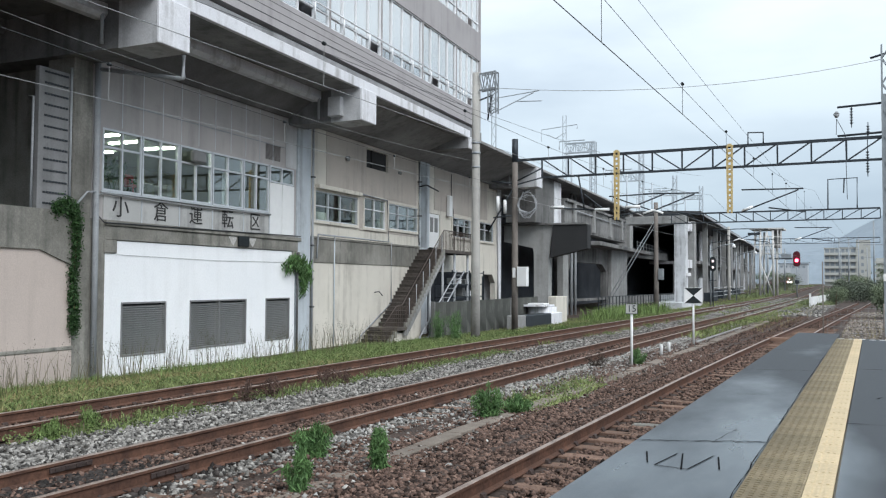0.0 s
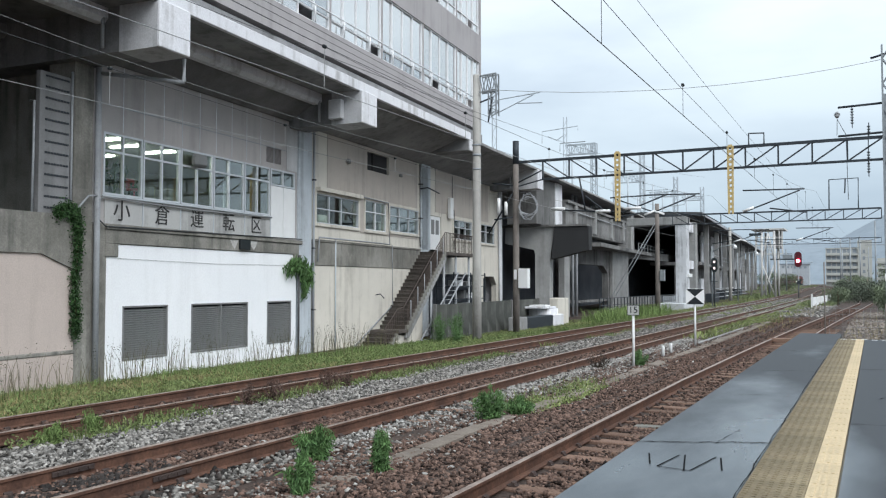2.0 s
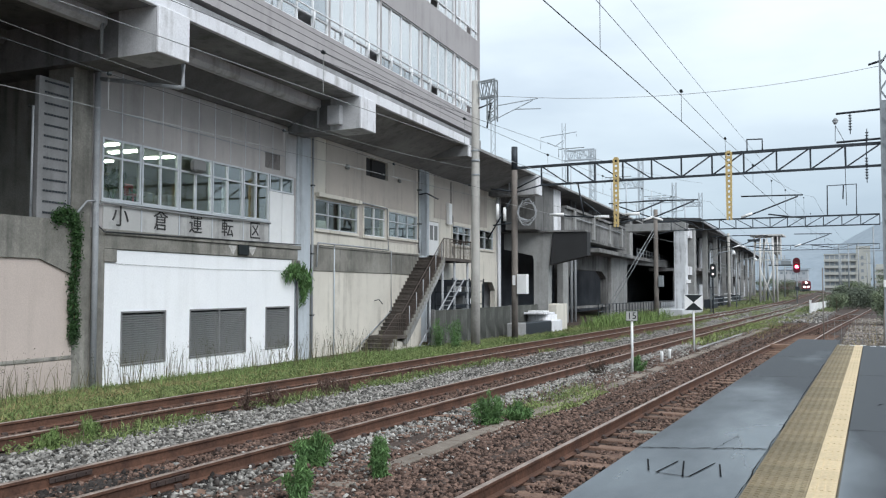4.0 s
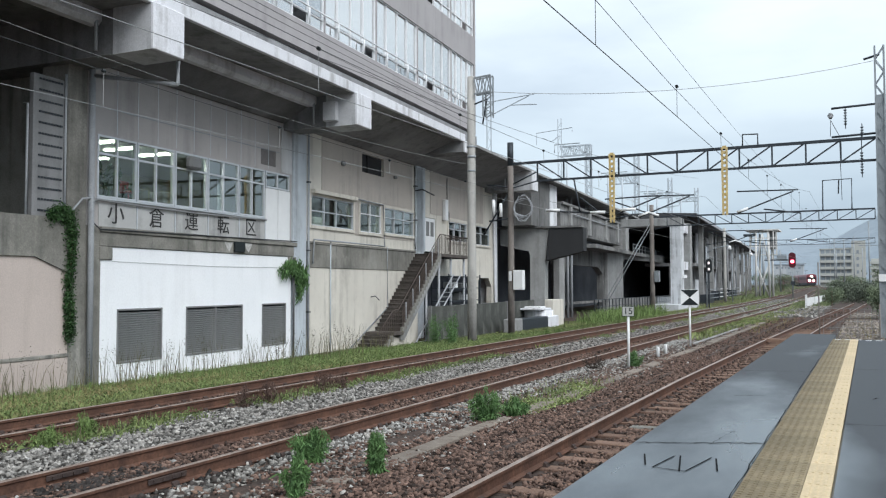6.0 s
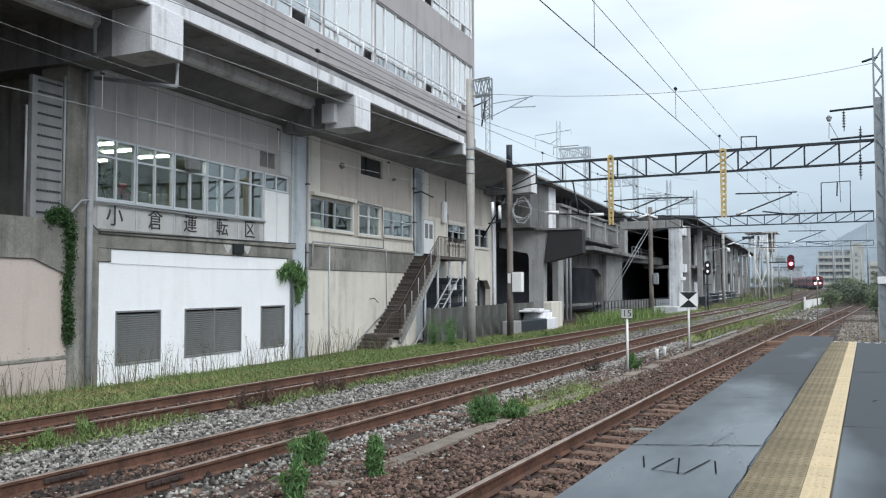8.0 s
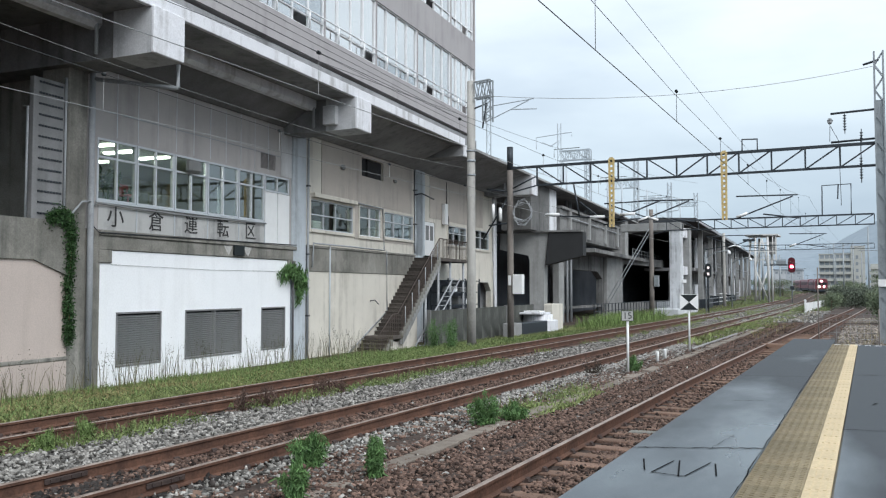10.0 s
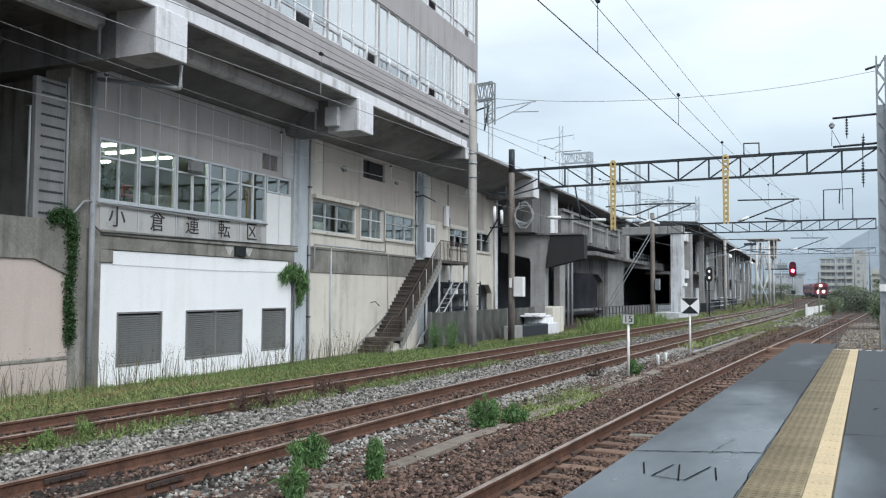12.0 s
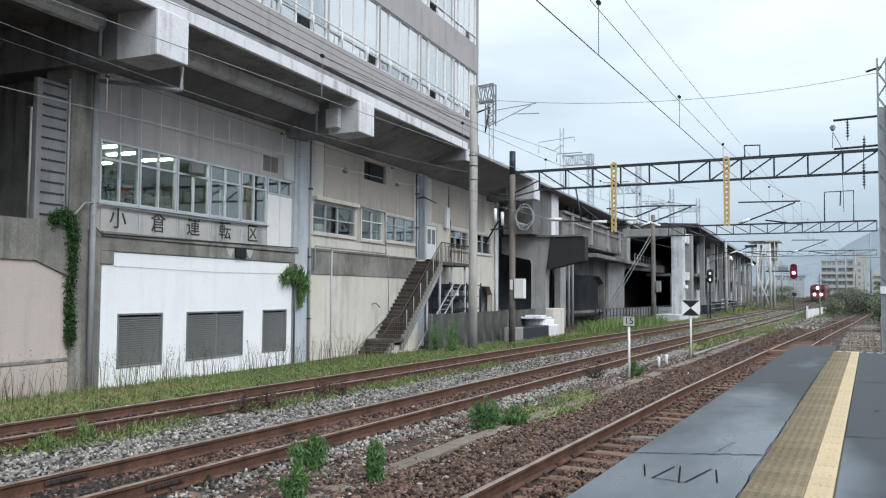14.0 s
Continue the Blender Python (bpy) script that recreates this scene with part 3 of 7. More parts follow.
def make_upper_building():
    """The office block that stands on the deck: bands of wall and ribbon windows."""
    block = thing("office_building", None, None, B, "grey office block with ribbon windows on the viaduct", "building")
    bm = bmesh.new()
    # The recess's shade is painted on this strip.
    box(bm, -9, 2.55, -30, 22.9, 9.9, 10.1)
    part("plinth", bm, SHADE_BLACK, block, "recessed strip, near black for shade")
    bm = bmesh.new()
    box(bm, 2.7, 3.0, -30, 23.2, 10.1, 11.05)
    part("wall_band", bm, UPPER, block)
    for z in (10.36, 10.62, 10.86):
        part("groove", blocks((2.999, 3.004, -30, 23.2, z, z + 0.024)), mat("shaded joint", (0.16, 0.155, 0.16), 0.9), block, "dark joint in the wall band")
    bm = bmesh.new()
    box(bm, 2.7, 3.0, -30, 23.2, 13.72, 15.2)
    part("wall_band", bm, UPPER, block)
    bm = bmesh.new()
    box(bm, -9, 3.0, 23.2, 23.4, 10.0, 24.0)
    part("end_wall", bm, UPPER, block)
    bm = bmesh.new()
    box(bm, 2.7, 3.0, -30, 23.2, 18.0, 19.6)
    part("wall_band", bm, UPPER, block)
    part("roof_slab", blocks((-9, 2.7, -30, 23.2, 19.5, 20.5)), UPPER, block)
    part("floor_slab", blocks((-8.9, 2.69, -30, 23.15, 10.5, 10.8), (-8.9, 2.69, -30, 23.15, 13.9, 14.2)), CONCRETE_LIGHT, block)
    part("back_wall", blocks((-9, -8.8, -30, 23.2, 10, 19.5)), CONCRETE_LIGHT, block)
    part("blind", blocks(*[(2.25, 2.27, y, y + 1.55, 11.6 + (i % 3) * 0.3, 13.7) for i, y in enumerate(np.arange(-8, 22, 2.0))]), PLASTIC_WHITE, block, "white roller blinds")
    for z0, z1 in ((11.05, 13.72), (15.2, 18.0)):
        y = -9.0
        k = 0
        while y < 22.9:
            y1 = min(y + 4.1, 23.15)
            framed("window", block, y, y1, z0, z1, 2.95, [0.25, 0.5, 0.75], [0.17], 0.12, 0.05, WHITE_FRAME, GLASS_PALE, [(j, 0) for j in range(4) if (k * 4 + j) % 11 in (3, 8)])
            part("pilaster", blocks((2.86, 2.99, y - 0.03, y + 0.05, z0 + 0.01, z1 - 0.01)), UPPER, block)
            y = y1 + 0.03
            k += 1
    rail = tubes(0.03, [(3.06, -9, 11.66), (3.06, 23, 11.66)], *[[(3.06, y, 11.05), (3.06, y, 11.66)] for y in np.arange(-8, 23, 2.05)])
    part("guard_rail", rail, WHITE_FRAME, block, "white guard rail before the windows")


make_upper_building()


def make_left_building():
    """Two storeys: white boarded ground floor with louvres, and the ribbon window above the sign."""
    hall = thing("depot_office", None, None, B, "two-storey depot office under the viaduct, white boarded below", "building")
    # upper wall
    bm = bmesh.new()
    wall_with_holes(bm, -0.25, 0.0, -0.55, 10.32, 3.2, 8.37, [(-0.15, 9.96, 4.55, 6.36), (7.95, 8.95, 6.57, 7.18)])
    part("wall", bm, GREY_PANEL, hall)
    for i in range(11):
        y = -0.27 + i * 0.87
        part("panel_joint", blocks((0.0, 0.012, y, y + 0.022, 6.45, 8.35)), ALU, hall)
    part("panel_joint", blocks((0.0, 0.011, -0.5, 10.3, 7.15, 7.175)), STEEL_GREY, hall)
    part("vent_grille", blocks((-0.2, -0.1, 7.95, 8.95, 6.57, 7.18), *[(-0.1, -0.02, 7.97, 8.93, 6.59 + k * 0.042, 6.615 + k * 0.042) for k in range(14)]), mat("brown-grey vent slats", (0.30, 0.28, 0.275), 0.7, None, 1.2, 20, 0.15, 0.05), hall)
    part("pale_panel", blocks((0.0, 0.02, 9.32, 10.28, 6.42, 8.19), bevel=0.004), mat("pale grey wall panel", (0.60, 0.61, 0.62), 0.8, (0.53, 0.54, 0.55), 0.8, 25, 0.1, 0.1, streaks=0.2, streak_color=(0.25, 0.24, 0.23)), hall, "pale grey panel beside the column")
    # ribbon window: double casements with top lights
    w = [(-0.15, 1.42), (1.46, 3.13), (3.17, 4.80), (4.84, 6.56), (6.60, 8.19)]
    for i, (a, b) in enumerate(w):
        win = framed("window", hall, a, b, 4.55, 6.36, 0.02, [0.5], [0.70], 0.12, 0.06, ALU, GLASS_CLEAR if b < 5 else GLASS)
    framed("window", hall, 8.25, 9.90, 5.72, 6.36, 0.02, [0.5], [], 0.1, 0.06, ALU, GLASS)
    part("door_panel", blocks((-0.1, 0.03, 8.25, 9.06, 3.75, 5.70), (-0.1, 0.03, 9.10, 9.92, 3.75, 5.70), bevel=0.01), PLASTIC_WHITE, hall, "white double door panel")
    part("sill", blocks((0.0, 0.06, -0.2, 8.25, 4.49, 4.54), bevel=0.008), ALU, hall)
    part("conduit", tubes(0.03, [(0.1, -0.5, 4.3), (0.1, -0.2, 4.46), (0.1, 1.5, 4.42), (0.1, 4.0, 4.40), (0.1, 6.4, 4.44), (0.1, 8.2, 4.47)]), WIRE_PALE, hall)
    # sign boards, each with one character
    for a, b in ((-0.1, 1.42), (1.46, 3.13), (3.17, 4.80), (4.84, 6.56), (6.60, 8.19)):
        part("sign_board", blocks((0.0, 0.03, a + 0.01, b - 0.01, 3.72, 4.40)), mat("grey sign board", (0.50, 0.50, 0.49), 0.8, None, 1, 30, 0.1, 0.08, streaks=0.3, each=0.06), hall)
        part("batten", blocks((0.0, 0.05, b - 0.005, b + 0.035, 3.70, 4.46)), ALU, hall)
    ink = mat("dark grey lettering", (0.055, 0.055, 0.055), 0.8, None, 3, 30, 0.3, 0.05)
    for ch, y in zip("小倉運転区", (0.63, 2.35, 4.02, 5.72, 7.35)):
        cu = bpy.data.curves.new("sign_letter", "FONT")
        cu.body, cu.size, cu.align_x, cu.extrude, cu.offset = ch, 0.70, "CENTER", 0.006, 0.0
        cu.materials.append(ink)
        ob = new("sign_letter", cu)
        ob.parent = hall
        ob.matrix_basis = pose(0.042, y - 0.06, 3.88, 90, 0, 90)
    # ledge over the ground floor
    part("ledge", blocks((-0.2, 0.16, -0.1, 10.3, 3.55, 3.70), (-0.2, 0.10, -0.1, 10.3, 3.14, 3.55), (-0.2, 0.11, -0.1, 0.40, 2.76, 3.14), (-0.2, 0.11, 9.75, 10.3, 2.7, 3.14), bevel=0.02), COLUMN, hall, "stained concrete ledge")
    # A raised black block paints the hole's darkness; nothing is cut.
    part("pipe_stub", blocks((0.1, 0.2, 6.15, 6.75, 3.2, 3.56), bevel=0.02), BLACK, hall, "black block standing for a pipe hole in the ledge")
    part("cable", tubes(0.02, [(0.18, -0.6, 3.9), (0.18, -0.2, 3.62), (0.18, 10.2, 3.75)]), WIRE, hall)
    part("pilaster", blocks((-0.2, 0.07, -0.60, -0.03, -1.4, 3.72), bevel=0.015), COLUMN, hall, "stained narrow concrete pilaster")
    lime = mat("white lime deposit", (0.62, 0.61, 0.59), 0.9, (0.4, 0.39, 0.37), 6, 40, 0.3, 0.2)
    for y, w in ((5.9, 0.25), (7.05, 0.26)):
        bm = bmesh.new()
        prism(bm, [(y - w, 3.54), (y + w, 3.54), (y + w * 0.5, 3.34), (y + w * 0.1, 3.2), (y - w * 0.4, 3.3)], "x", 0.1, 0.103)
        part("lime_stain", bm, lime, hall, "pale lime run on the ledge")
    # white boards and louvres
    holes = [(0.64, 2.57, -0.27, 1.33), (3.70, 6.79, -0.27, 1.33), (8.0, 9.62, -0.27, 1.33)]
    bm = bmesh.new()
    wall_with_holes(bm, -0.1, 0.05, -0.02, 9.98, -1.4, 3.13, holes)
    part("white_board", bm, WHITE_WALL, hall, "white painted ground-floor wall")
    part("eave_cord", tubes(0.005, [(0.07, 0.4, 2.72), (0.07, 5, 2.66), (0.07, 9.7, 2.7)]), WIRE_PALE, hall)
    part("back_panel", blocks((-0.3, -0.2, -0.02, 9.98, -0.5, 1.5)), SHADE_BLACK, hall)
    bm = bmesh.new()
    prism(bm, [(-0.09, 0.0), (-0.075, 0.0), (0.02, -0.042), (0.02, -0.055), (0.005, -0.055)], "y", 0, 1)
    slat = mesh_of(bm, "slat", SLAT)
    for y0, y1, z0, z1 in holes:
        lv = part("louvre", blocks((-0.1, 0.07, y0, y0 + 0.05, z0, z1), (-0.1, 0.07, y1 - 0.05, y1, z0, z1), (-0.1, 0.07, y0, y1, z0, z0 + 0.05), (-0.1, 0.07, y0, y1, z1 - 0.05, z1), *([(-0.09, 0.065, 5.23, 5.28, z0, z1)] if y0 == 3.70 else [])), LOUVER, hall, "grey metal louvre")
        for k in range(22):
            shared("slat", slat, lv, pose(0, y0 + 0.05, z0 + 0.1 + k * 0.0665) @ Matrix.Diagonal((1, y1 - y0 - 0.1, 1, 1)))
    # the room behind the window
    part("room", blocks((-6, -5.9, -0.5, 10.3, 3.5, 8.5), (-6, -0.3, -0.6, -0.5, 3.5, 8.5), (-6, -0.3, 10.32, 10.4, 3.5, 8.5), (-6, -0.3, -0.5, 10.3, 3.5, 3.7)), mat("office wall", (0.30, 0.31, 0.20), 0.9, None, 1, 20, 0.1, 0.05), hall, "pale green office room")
    part("end_wall", blocks((-6, -0.3, -0.68, -0.605, 3.5, 8.3)), COLUMN, hall, "stained end wall behind the column")
    part("ceiling", blocks((-6, -0.3, -0.5, 10.3, 6.45, 6.55)), mat("office ceiling", (0.52, 0.53, 0.5), 0.9, None, 1, 20, 0.1, 0.05), hall, "pale office ceiling")
    tube_light = glow("fluorescent light", (0.97, 1.0, 0.95), 14.0)
    for x0, x1, y in ((-1.37, -0.75, 1.28), (-2.25, -1.83, 2.5), (-1.7, -1.05, 2.5), (-2.07, -1.44, 3.86), (-1.38, -0.9, 3.9), (-4.05, -3.5, 3.85), (-3.2, -2.6, 1.28)):
        part("tube_lamp", blocks((x0, x1, y - 0.09, y + 0.09, 6.39, 6.44)), tube_light, hall, "lit fluorescent tube")
    part("desk", blocks((-2.2, -0.8, 0.6, 2.4, 4.35, 4.42), (-2.2, -0.8, 3.6, 7.5, 4.45, 4.52), (-5.8, -5.2, 1, 7, 3.7, 5.6)), STEEL_GREY, hall)
    part("equipment", blocks((-1.3, -0.9, 2.5, 3.0, 4.42, 5.1), (-1.6, -1.0, 3.8, 4.5, 4.5, 5.15), (-1.5, -1.1, 6.8, 7.3, 4.5, 5.6), bevel=0.03), LOUVER, hall)
    part("exhaust_hood", blocks((0.02, 0.3, 3.6, 4.2, 5.82, 6.25), bevel=0.08), LOUVER, hall, "grey exhaust hood on the window")
    part("potted_plant", blocks((-0.9, -0.6, 0.1, 0.4, 4.42, 4.75), bevel=0.04), LOUVER, hall)
    part("red_chair", blocks((-0.85, -0.45, 1.62, 2.0, 4.86, 4.93), (-0.85, -0.8, 1.62, 2.0, 4.93, 5.25), (-0.6, -0.55, 1.7, 1.76, 4.42, 4.86), (-0.6, -0.55, 1.9, 1.96, 4.42, 4.86), bevel=0.02), mat("red plastic", (0.35, 0.06, 0.05), 0.5), hall)
    part("curtain", blocks(*[(-0.30, -0.27, 5.75 + k * 0.12, 5.83 + k * 0.12, 4.6, 5.8) for k in range(3)]), PLASTIC_WHITE, hall)
    return hall


make_left_building()


def make_right_building():
    """Beige building between the columns, with its windows, the door at the stair head and a plinth wall."""
    h = thing("annex_building", None, None, B, "beige mortar annex building with steel windows and stained plinth", "building")
    wins = [(11.52, 15.2, 4.50, 5.74), (15.85, 18.0, 4.47, 5.86), (18.42, 21.88, 4.56, 5.80), (26.88, 29.9, 4.60, 5.72), (31.1, 34.15, 4.56, 5.76)]
    holes = wins + [(16.06, 18.34, 7.28, 8.15), (23.45, 25.0, 3.80, 5.72)]
    bm = bmesh.new()
    wall_with_holes(bm, -0.25, 0.0, 11.17, 35.0, 3.80, 8.35, [q for q in holes])
    part("wall", bm, BEIGE, h)
    for y0, y1, z0 in ((12.42, 21.75, 6.0), (24.2, 33.0, 5.95)):
        cut = [q for q in holes if q[0] > y0 - 1 and q[1] < y1 + 1 and q[3] > z0]
        bm = bmesh.new()
        wall_with_holes(bm, 0.0, 0.025, y0, y1, z0, 8.34, cut)
        if y0 < 13:
            wall_with_holes(bm, 0.0, 0.022, 15.4, y1, 4.3, 5.995, [(a - 0.12, b + 0.12, c - 0.12, d + 0.12) for a, b, c, d in wins])
        part("render_panel", bm, TAUPE, h, "taupe mortar field")
    for i, (a, b, c, d) in enumerate(wins):
        framed("window", h, a, b, c, d, 0.03, [0.3, 0.58] if i == 0 else [0.5] if i in (1, 4) else [0.33, 0.66], [0.5] if i in (0,) else [0.62], 0.14, 0.045, WHITE_FRAME if i == 1 else ALU, GLASS_CLEAR if i < 2 else GLASS)
        part("window_surround", blocks((0.0, 0.06, a - 0.12, a, c - 0.12, d + 0.12), (0.0, 0.06, b, b + 0.12, c - 0.12, d + 0.12), (0.0, 0.06, a, b, d, d + 0.12), (0.0, 0.09, a, b, c - 0.12, c)), BEIGE, h)
    part("awning", blocks((0.0, 0.25, 11.5, 15.3, 5.82, 6.0), bevel=0.02), BEIGE, h)
    # Near-black backing paints the shade inside the opening.
    part("vent_opening", blocks((-0.2, -0.1, 16.06, 18.34, 7.28, 8.15), (-0.1, 0.0, 16.7, 16.76, 7.28, 8.15)), SHADE_BLACK, h, "ventilation opening backed in shade black")
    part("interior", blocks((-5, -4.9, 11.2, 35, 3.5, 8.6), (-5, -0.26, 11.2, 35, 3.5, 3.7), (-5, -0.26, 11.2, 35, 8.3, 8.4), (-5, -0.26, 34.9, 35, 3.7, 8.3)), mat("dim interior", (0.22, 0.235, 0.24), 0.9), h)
    part("shelf", blocks((-1.2, -0.6, 11.7, 12.4, 4.5, 5.3), (-1.0, -0.5, 12.6, 13.4, 4.4, 4.95), (-1.5, -0.9, 19, 21, 4.4, 5.1)), PLASTIC_WHITE, h)
    # plinth storey
    part("plinth_band", blocks((-0.2, 0.14, 11.2, 22.0, 3.72, 3.82), (-0.2, 0.10, 11.2, 22.0, 2.74, 3.72), bevel=0.015), COLUMN, h, "stained concrete band")
    part("lower_wall", blocks((-0.3, 0.06, 11.2, 23.0, -1.6, 2.74), (-0.3, 0.05, 25.4, 31.0, 2.5, 3.8), (-0.3, 0.05, 31.0, 35.2, 2.6, 3.8)), BEIGE, h)
    bm = bmesh.new()
    prism(bm, [(31.3, 2.6), (31.3, -1.2), (31.9, -1.2), (31.9, 2.3), (32.4, 2.45), (33.9, 2.45), (34.5, 1.9), (34.5, -1.2), (35.2, -1.2), (35.2, 2.6)], "x", -0.3, 0.05)
    part("arch_wall", bm, BEIGE, h)
    # Walls behind the landing are near black in place of shade.
    part("back_wall", blocks((-6.2, -6.0, 23, 36, -1.5, 3.8)), SHADE_BLACK, h)
    part("side_wall", blocks((-6.0, -0.3, 22.9, 23.1, -1.5, 3.7)), SHADE_BLACK, h)
    # door at the head of the stair
    d = part("door", blocks((-0.08, -0.02, 23.5, 24.95, 3.85, 5.70), bevel=0.01), PLASTIC_WHITE, h, "white door with two glazed lights")
    for y in (23.68, 24.3):
        part("pane", blocks((-0.03, -0.012, y, y + 0.45, 4.7, 5.5)), LOUVER, d)
    part("pier", blocks((0.0, 0.10, 22.15, 23.3, 3.8, 8.7)), PIPE_PALE, h, "pale grey wall pier")
    part("lamp_bracket", tubes(0.04, [(0.1, 22.0, 7.0), (0.5, 22.0, 7.05), (0.5, 23.6, 6.9)]), WIRE, h)
    part("wall_lamp", blocks((0.02, 0.16, 14.03, 14.31, 7.3, 7.52), bevel=0.05), LOUVER, h)
    part("wall_lamp", blocks((0.02, 0.12, 19.45, 19.75, 7.35, 7.5), bevel=0.03), LOUVER, h)
    part("meter_box", blocks((0.05, 0.25, 25.9, 26.35, 5.7, 6.9), bevel=0.02), PLASTIC_WHITE, h)
    part("conduit", tubes(0.035, [(0.2, 11.4, 2.9), (0.2, 11.5, 3.9), (0.2, 15.3, 3.9), (0.2, 18.1, 3.88), (0.12, 18.1, 5.9), (0.12, 15.3, 5.95)], [(0.12, 18.55, 3.87), (0.12, 18.6, 0.92), (0.12, 14.0, -1.15)]), PIPE, h)
    part("downpipe", tubes(0.032, [(0.12, 13.0, 3.95), (0.12, 13.0, -1.0)], n=6), PIPE_PALE, h, "pale downpipe")
    dark_pipe = mat("dark painted pipe", (0.10, 0.10, 0.105), 0.6, None, 2, 30, 0.2, 0.05)
    part("downpipe", tubes(0.04, [(0.08, 21.95, 8.3), (0.08, 21.95, 4.3), (0.14, 21.9, 3.9)], n=6), dark_pipe, h, "dark downpipe beside the door")
    part("downpipe", tubes(0.05, [(0.16, 11.12, 8.2), (0.16, 11.12, -1.2)], n=8), PIPE, h, "grey downpipe on the column edge")
    part("downpipe", tubes(0.04, [(0.16, 10.02, 3.1), (0.16, 10.02, -1.2)], n=8), dark_pipe, h, "dark thin pipe on the column edge")
    part("downpipe", tubes(0.05, [(0.14, 34.9, 8.2), (0.14, 34.9, -1.0)], n=8), CONCRETE_LIGHT, h, "pale downpipe at the building's end")
    part("conduit", tubes(0.025, [(0.06, 26.6, 8.2), (0.06, 26.6, 6.4), (0.06, 26.9, 6.2), (0.06, 26.9, 4.0)], n=6), dark_pipe, h)
    for y, z in ((11.12, 6.2), (11.12, 3.4), (11.12, 0.9), (21.95, 7.2), (21.95, 5.4)):
        part("pipe_clip", blocks((0.02, 0.23, y - 0.08, y + 0.08, z, z + 0.06)), dark_pipe, h)
    part("bracket", tubes(0.025, [(0.02, 16.9, 1.45), (0.3, 16.9, 1.5), (0.3, 17.3, 1.3)], n=6), dark_pipe, h)


make_right_building()


def make_left_wall():
    w = thing("retaining_wall", None, None, B, "pinkish mortar retaining wall with a stained concrete coping", "wall", kind="structure")
    bm = bmesh.new()
    prism(bm, [(-25, 2.78), (-2.45, 2.78), (-1.30, 2.36), (-1.30, 3.84), (-25, 3.80)], "x", -0.4, 0.22)
    part("coping", bm, COLUMN, w, "stained concrete coping")
    part("face", blocks((-0.4, 0.16, -25, -1.285, 0.203, 2.78)), PINKISH, w)
    part("foot", blocks((-0.4, 0.20, -25, -1.285, -1.5, 0.10), bevel=0.02), PINKISH, w)
    # This grey band paints both the ledge's stains and its shadow.
    part("stained_ledge", blocks((-0.4, 0.22, -25, -1.285, 0.103, 0.2), bevel=0.015), COLUMN, w, "ledge in grey for its stains and shadow")
    vent = thing("vent_tower", None, None, B, "grey ventilation shaft with rows of dark slots beside the column", "vent")
    part("shaft", blocks((-0.10, 0.05, -2.42, -1.40, 3.82, 7.60), bevel=0.01), mat("dull vent metal", (0.26, 0.262, 0.265), 0.8, (0.21, 0.212, 0.215), 1, 20, 0.1, 0.1, streaks=0.2), vent)
    # Slots are not cut: dark raised dashes paint their shade.
    for k in range(13):
        part("slat", blocks(*[(0.05, 0.072, -2.24 + j * 0.1, -2.17 + j * 0.1, 3.98 + k * 0.29, 4.03 + k * 0.29) for j in range(8)]), STEEL_DARK, vent)
    part("edge_pipe", tubes(0.035, [(0.07, -1.37, 3.8), (0.07, -1.37, 7.78)], [(0.05, -2.6, 3.8), (0.05, -2.6, 6.75), (-0.2, -2.5, 6.78)]), PIPE, vent)
    p = thing("rainwater_pipe", tubes(0.085, [(0.2, -0.53, -1.2), (0.2, -0.56, 8.3)]), PIPE, B, "grey painted rainwater pipe on the column", "pipe")
    part("feed_cable", tubes(0.03, [(0.22, -1.3, 4.0), (0.22, -1.15, 4.15), (0.24, -0.9, 4.42), (0.24, -0.56, 4.46)], n=6), PIPE, p)
    part("branch", tubes(0.06, [(0.2, -0.53, 7.93), (2.9, -0.36, 7.46), (2.98, -0.35, 7.46), (3.0, -0.35, 7.5), (3.0, -0.35, 8.09)]), PIPE, p)


make_left_wall()

# ---- masts, portals and wires ----
def truss(bm, x0, x1, y, z0, z1, n, w=0.09):
    bar(bm, (x0, y, z1), (x1, y, z1), w, w * 1.3)
    bar(bm, (x0 + 1.4, y, z0), (x1, y, z0), w, w)
    step = (x1 - x0) / n
    for i in range(n):
        xa = x0 + i * step
        bar(bm, (xa + step, y, z0), (xa + step, y, z1), w * 0.7)
        if i:
            a, b = ((xa, z1), (xa + step, z0)) if i < n * 0.5 else ((xa, z0), (xa + step, z1))
            bar(bm, (a[0], y, a[1]), (b[0], y, b[1]), w * 0.6)
        else:
            bar(bm, (xa, y, z0 - 0.3), (xa + 1.4, y, z0), w * 0.6)


def make_portal(y, z0, z1, x0, x1, n, w, label):
    p = thing("catenary_portal", None, None, I4, label, "portal", group="catenary portals")
    bm = bmesh.new()
    truss(bm, x0, x1, y, z0, z1, n, w)
    part("girder", bm, STEEL_DARK, p)
    return p


p1 = make_portal(40, 7.25, 8.2, -16.2, 0.45, 12, 0.10, "dark steel lattice portal over the tracks with yellow droppers")
for x, zt, zb in ((-10.96, 8.32, 4.99), (-5.74, 8.25, 5.15)):
    bm = bmesh.new()
    for dx in (-0.105, 0.105):
        bar(bm, (x + dx, 39.9, zt), (x + dx * 0.75, 39.9, zb), 0.085)
    k = 0
    z = zt
    while z > zb + 0.1:
        bar(bm, (x - 0.09, 39.9, z), (x + 0.09, 39.9, z), 0.05, 0.13)
        z -= 0.24
    part("dropper", bm, YELLOW, p1, "yellow lattice dropper")
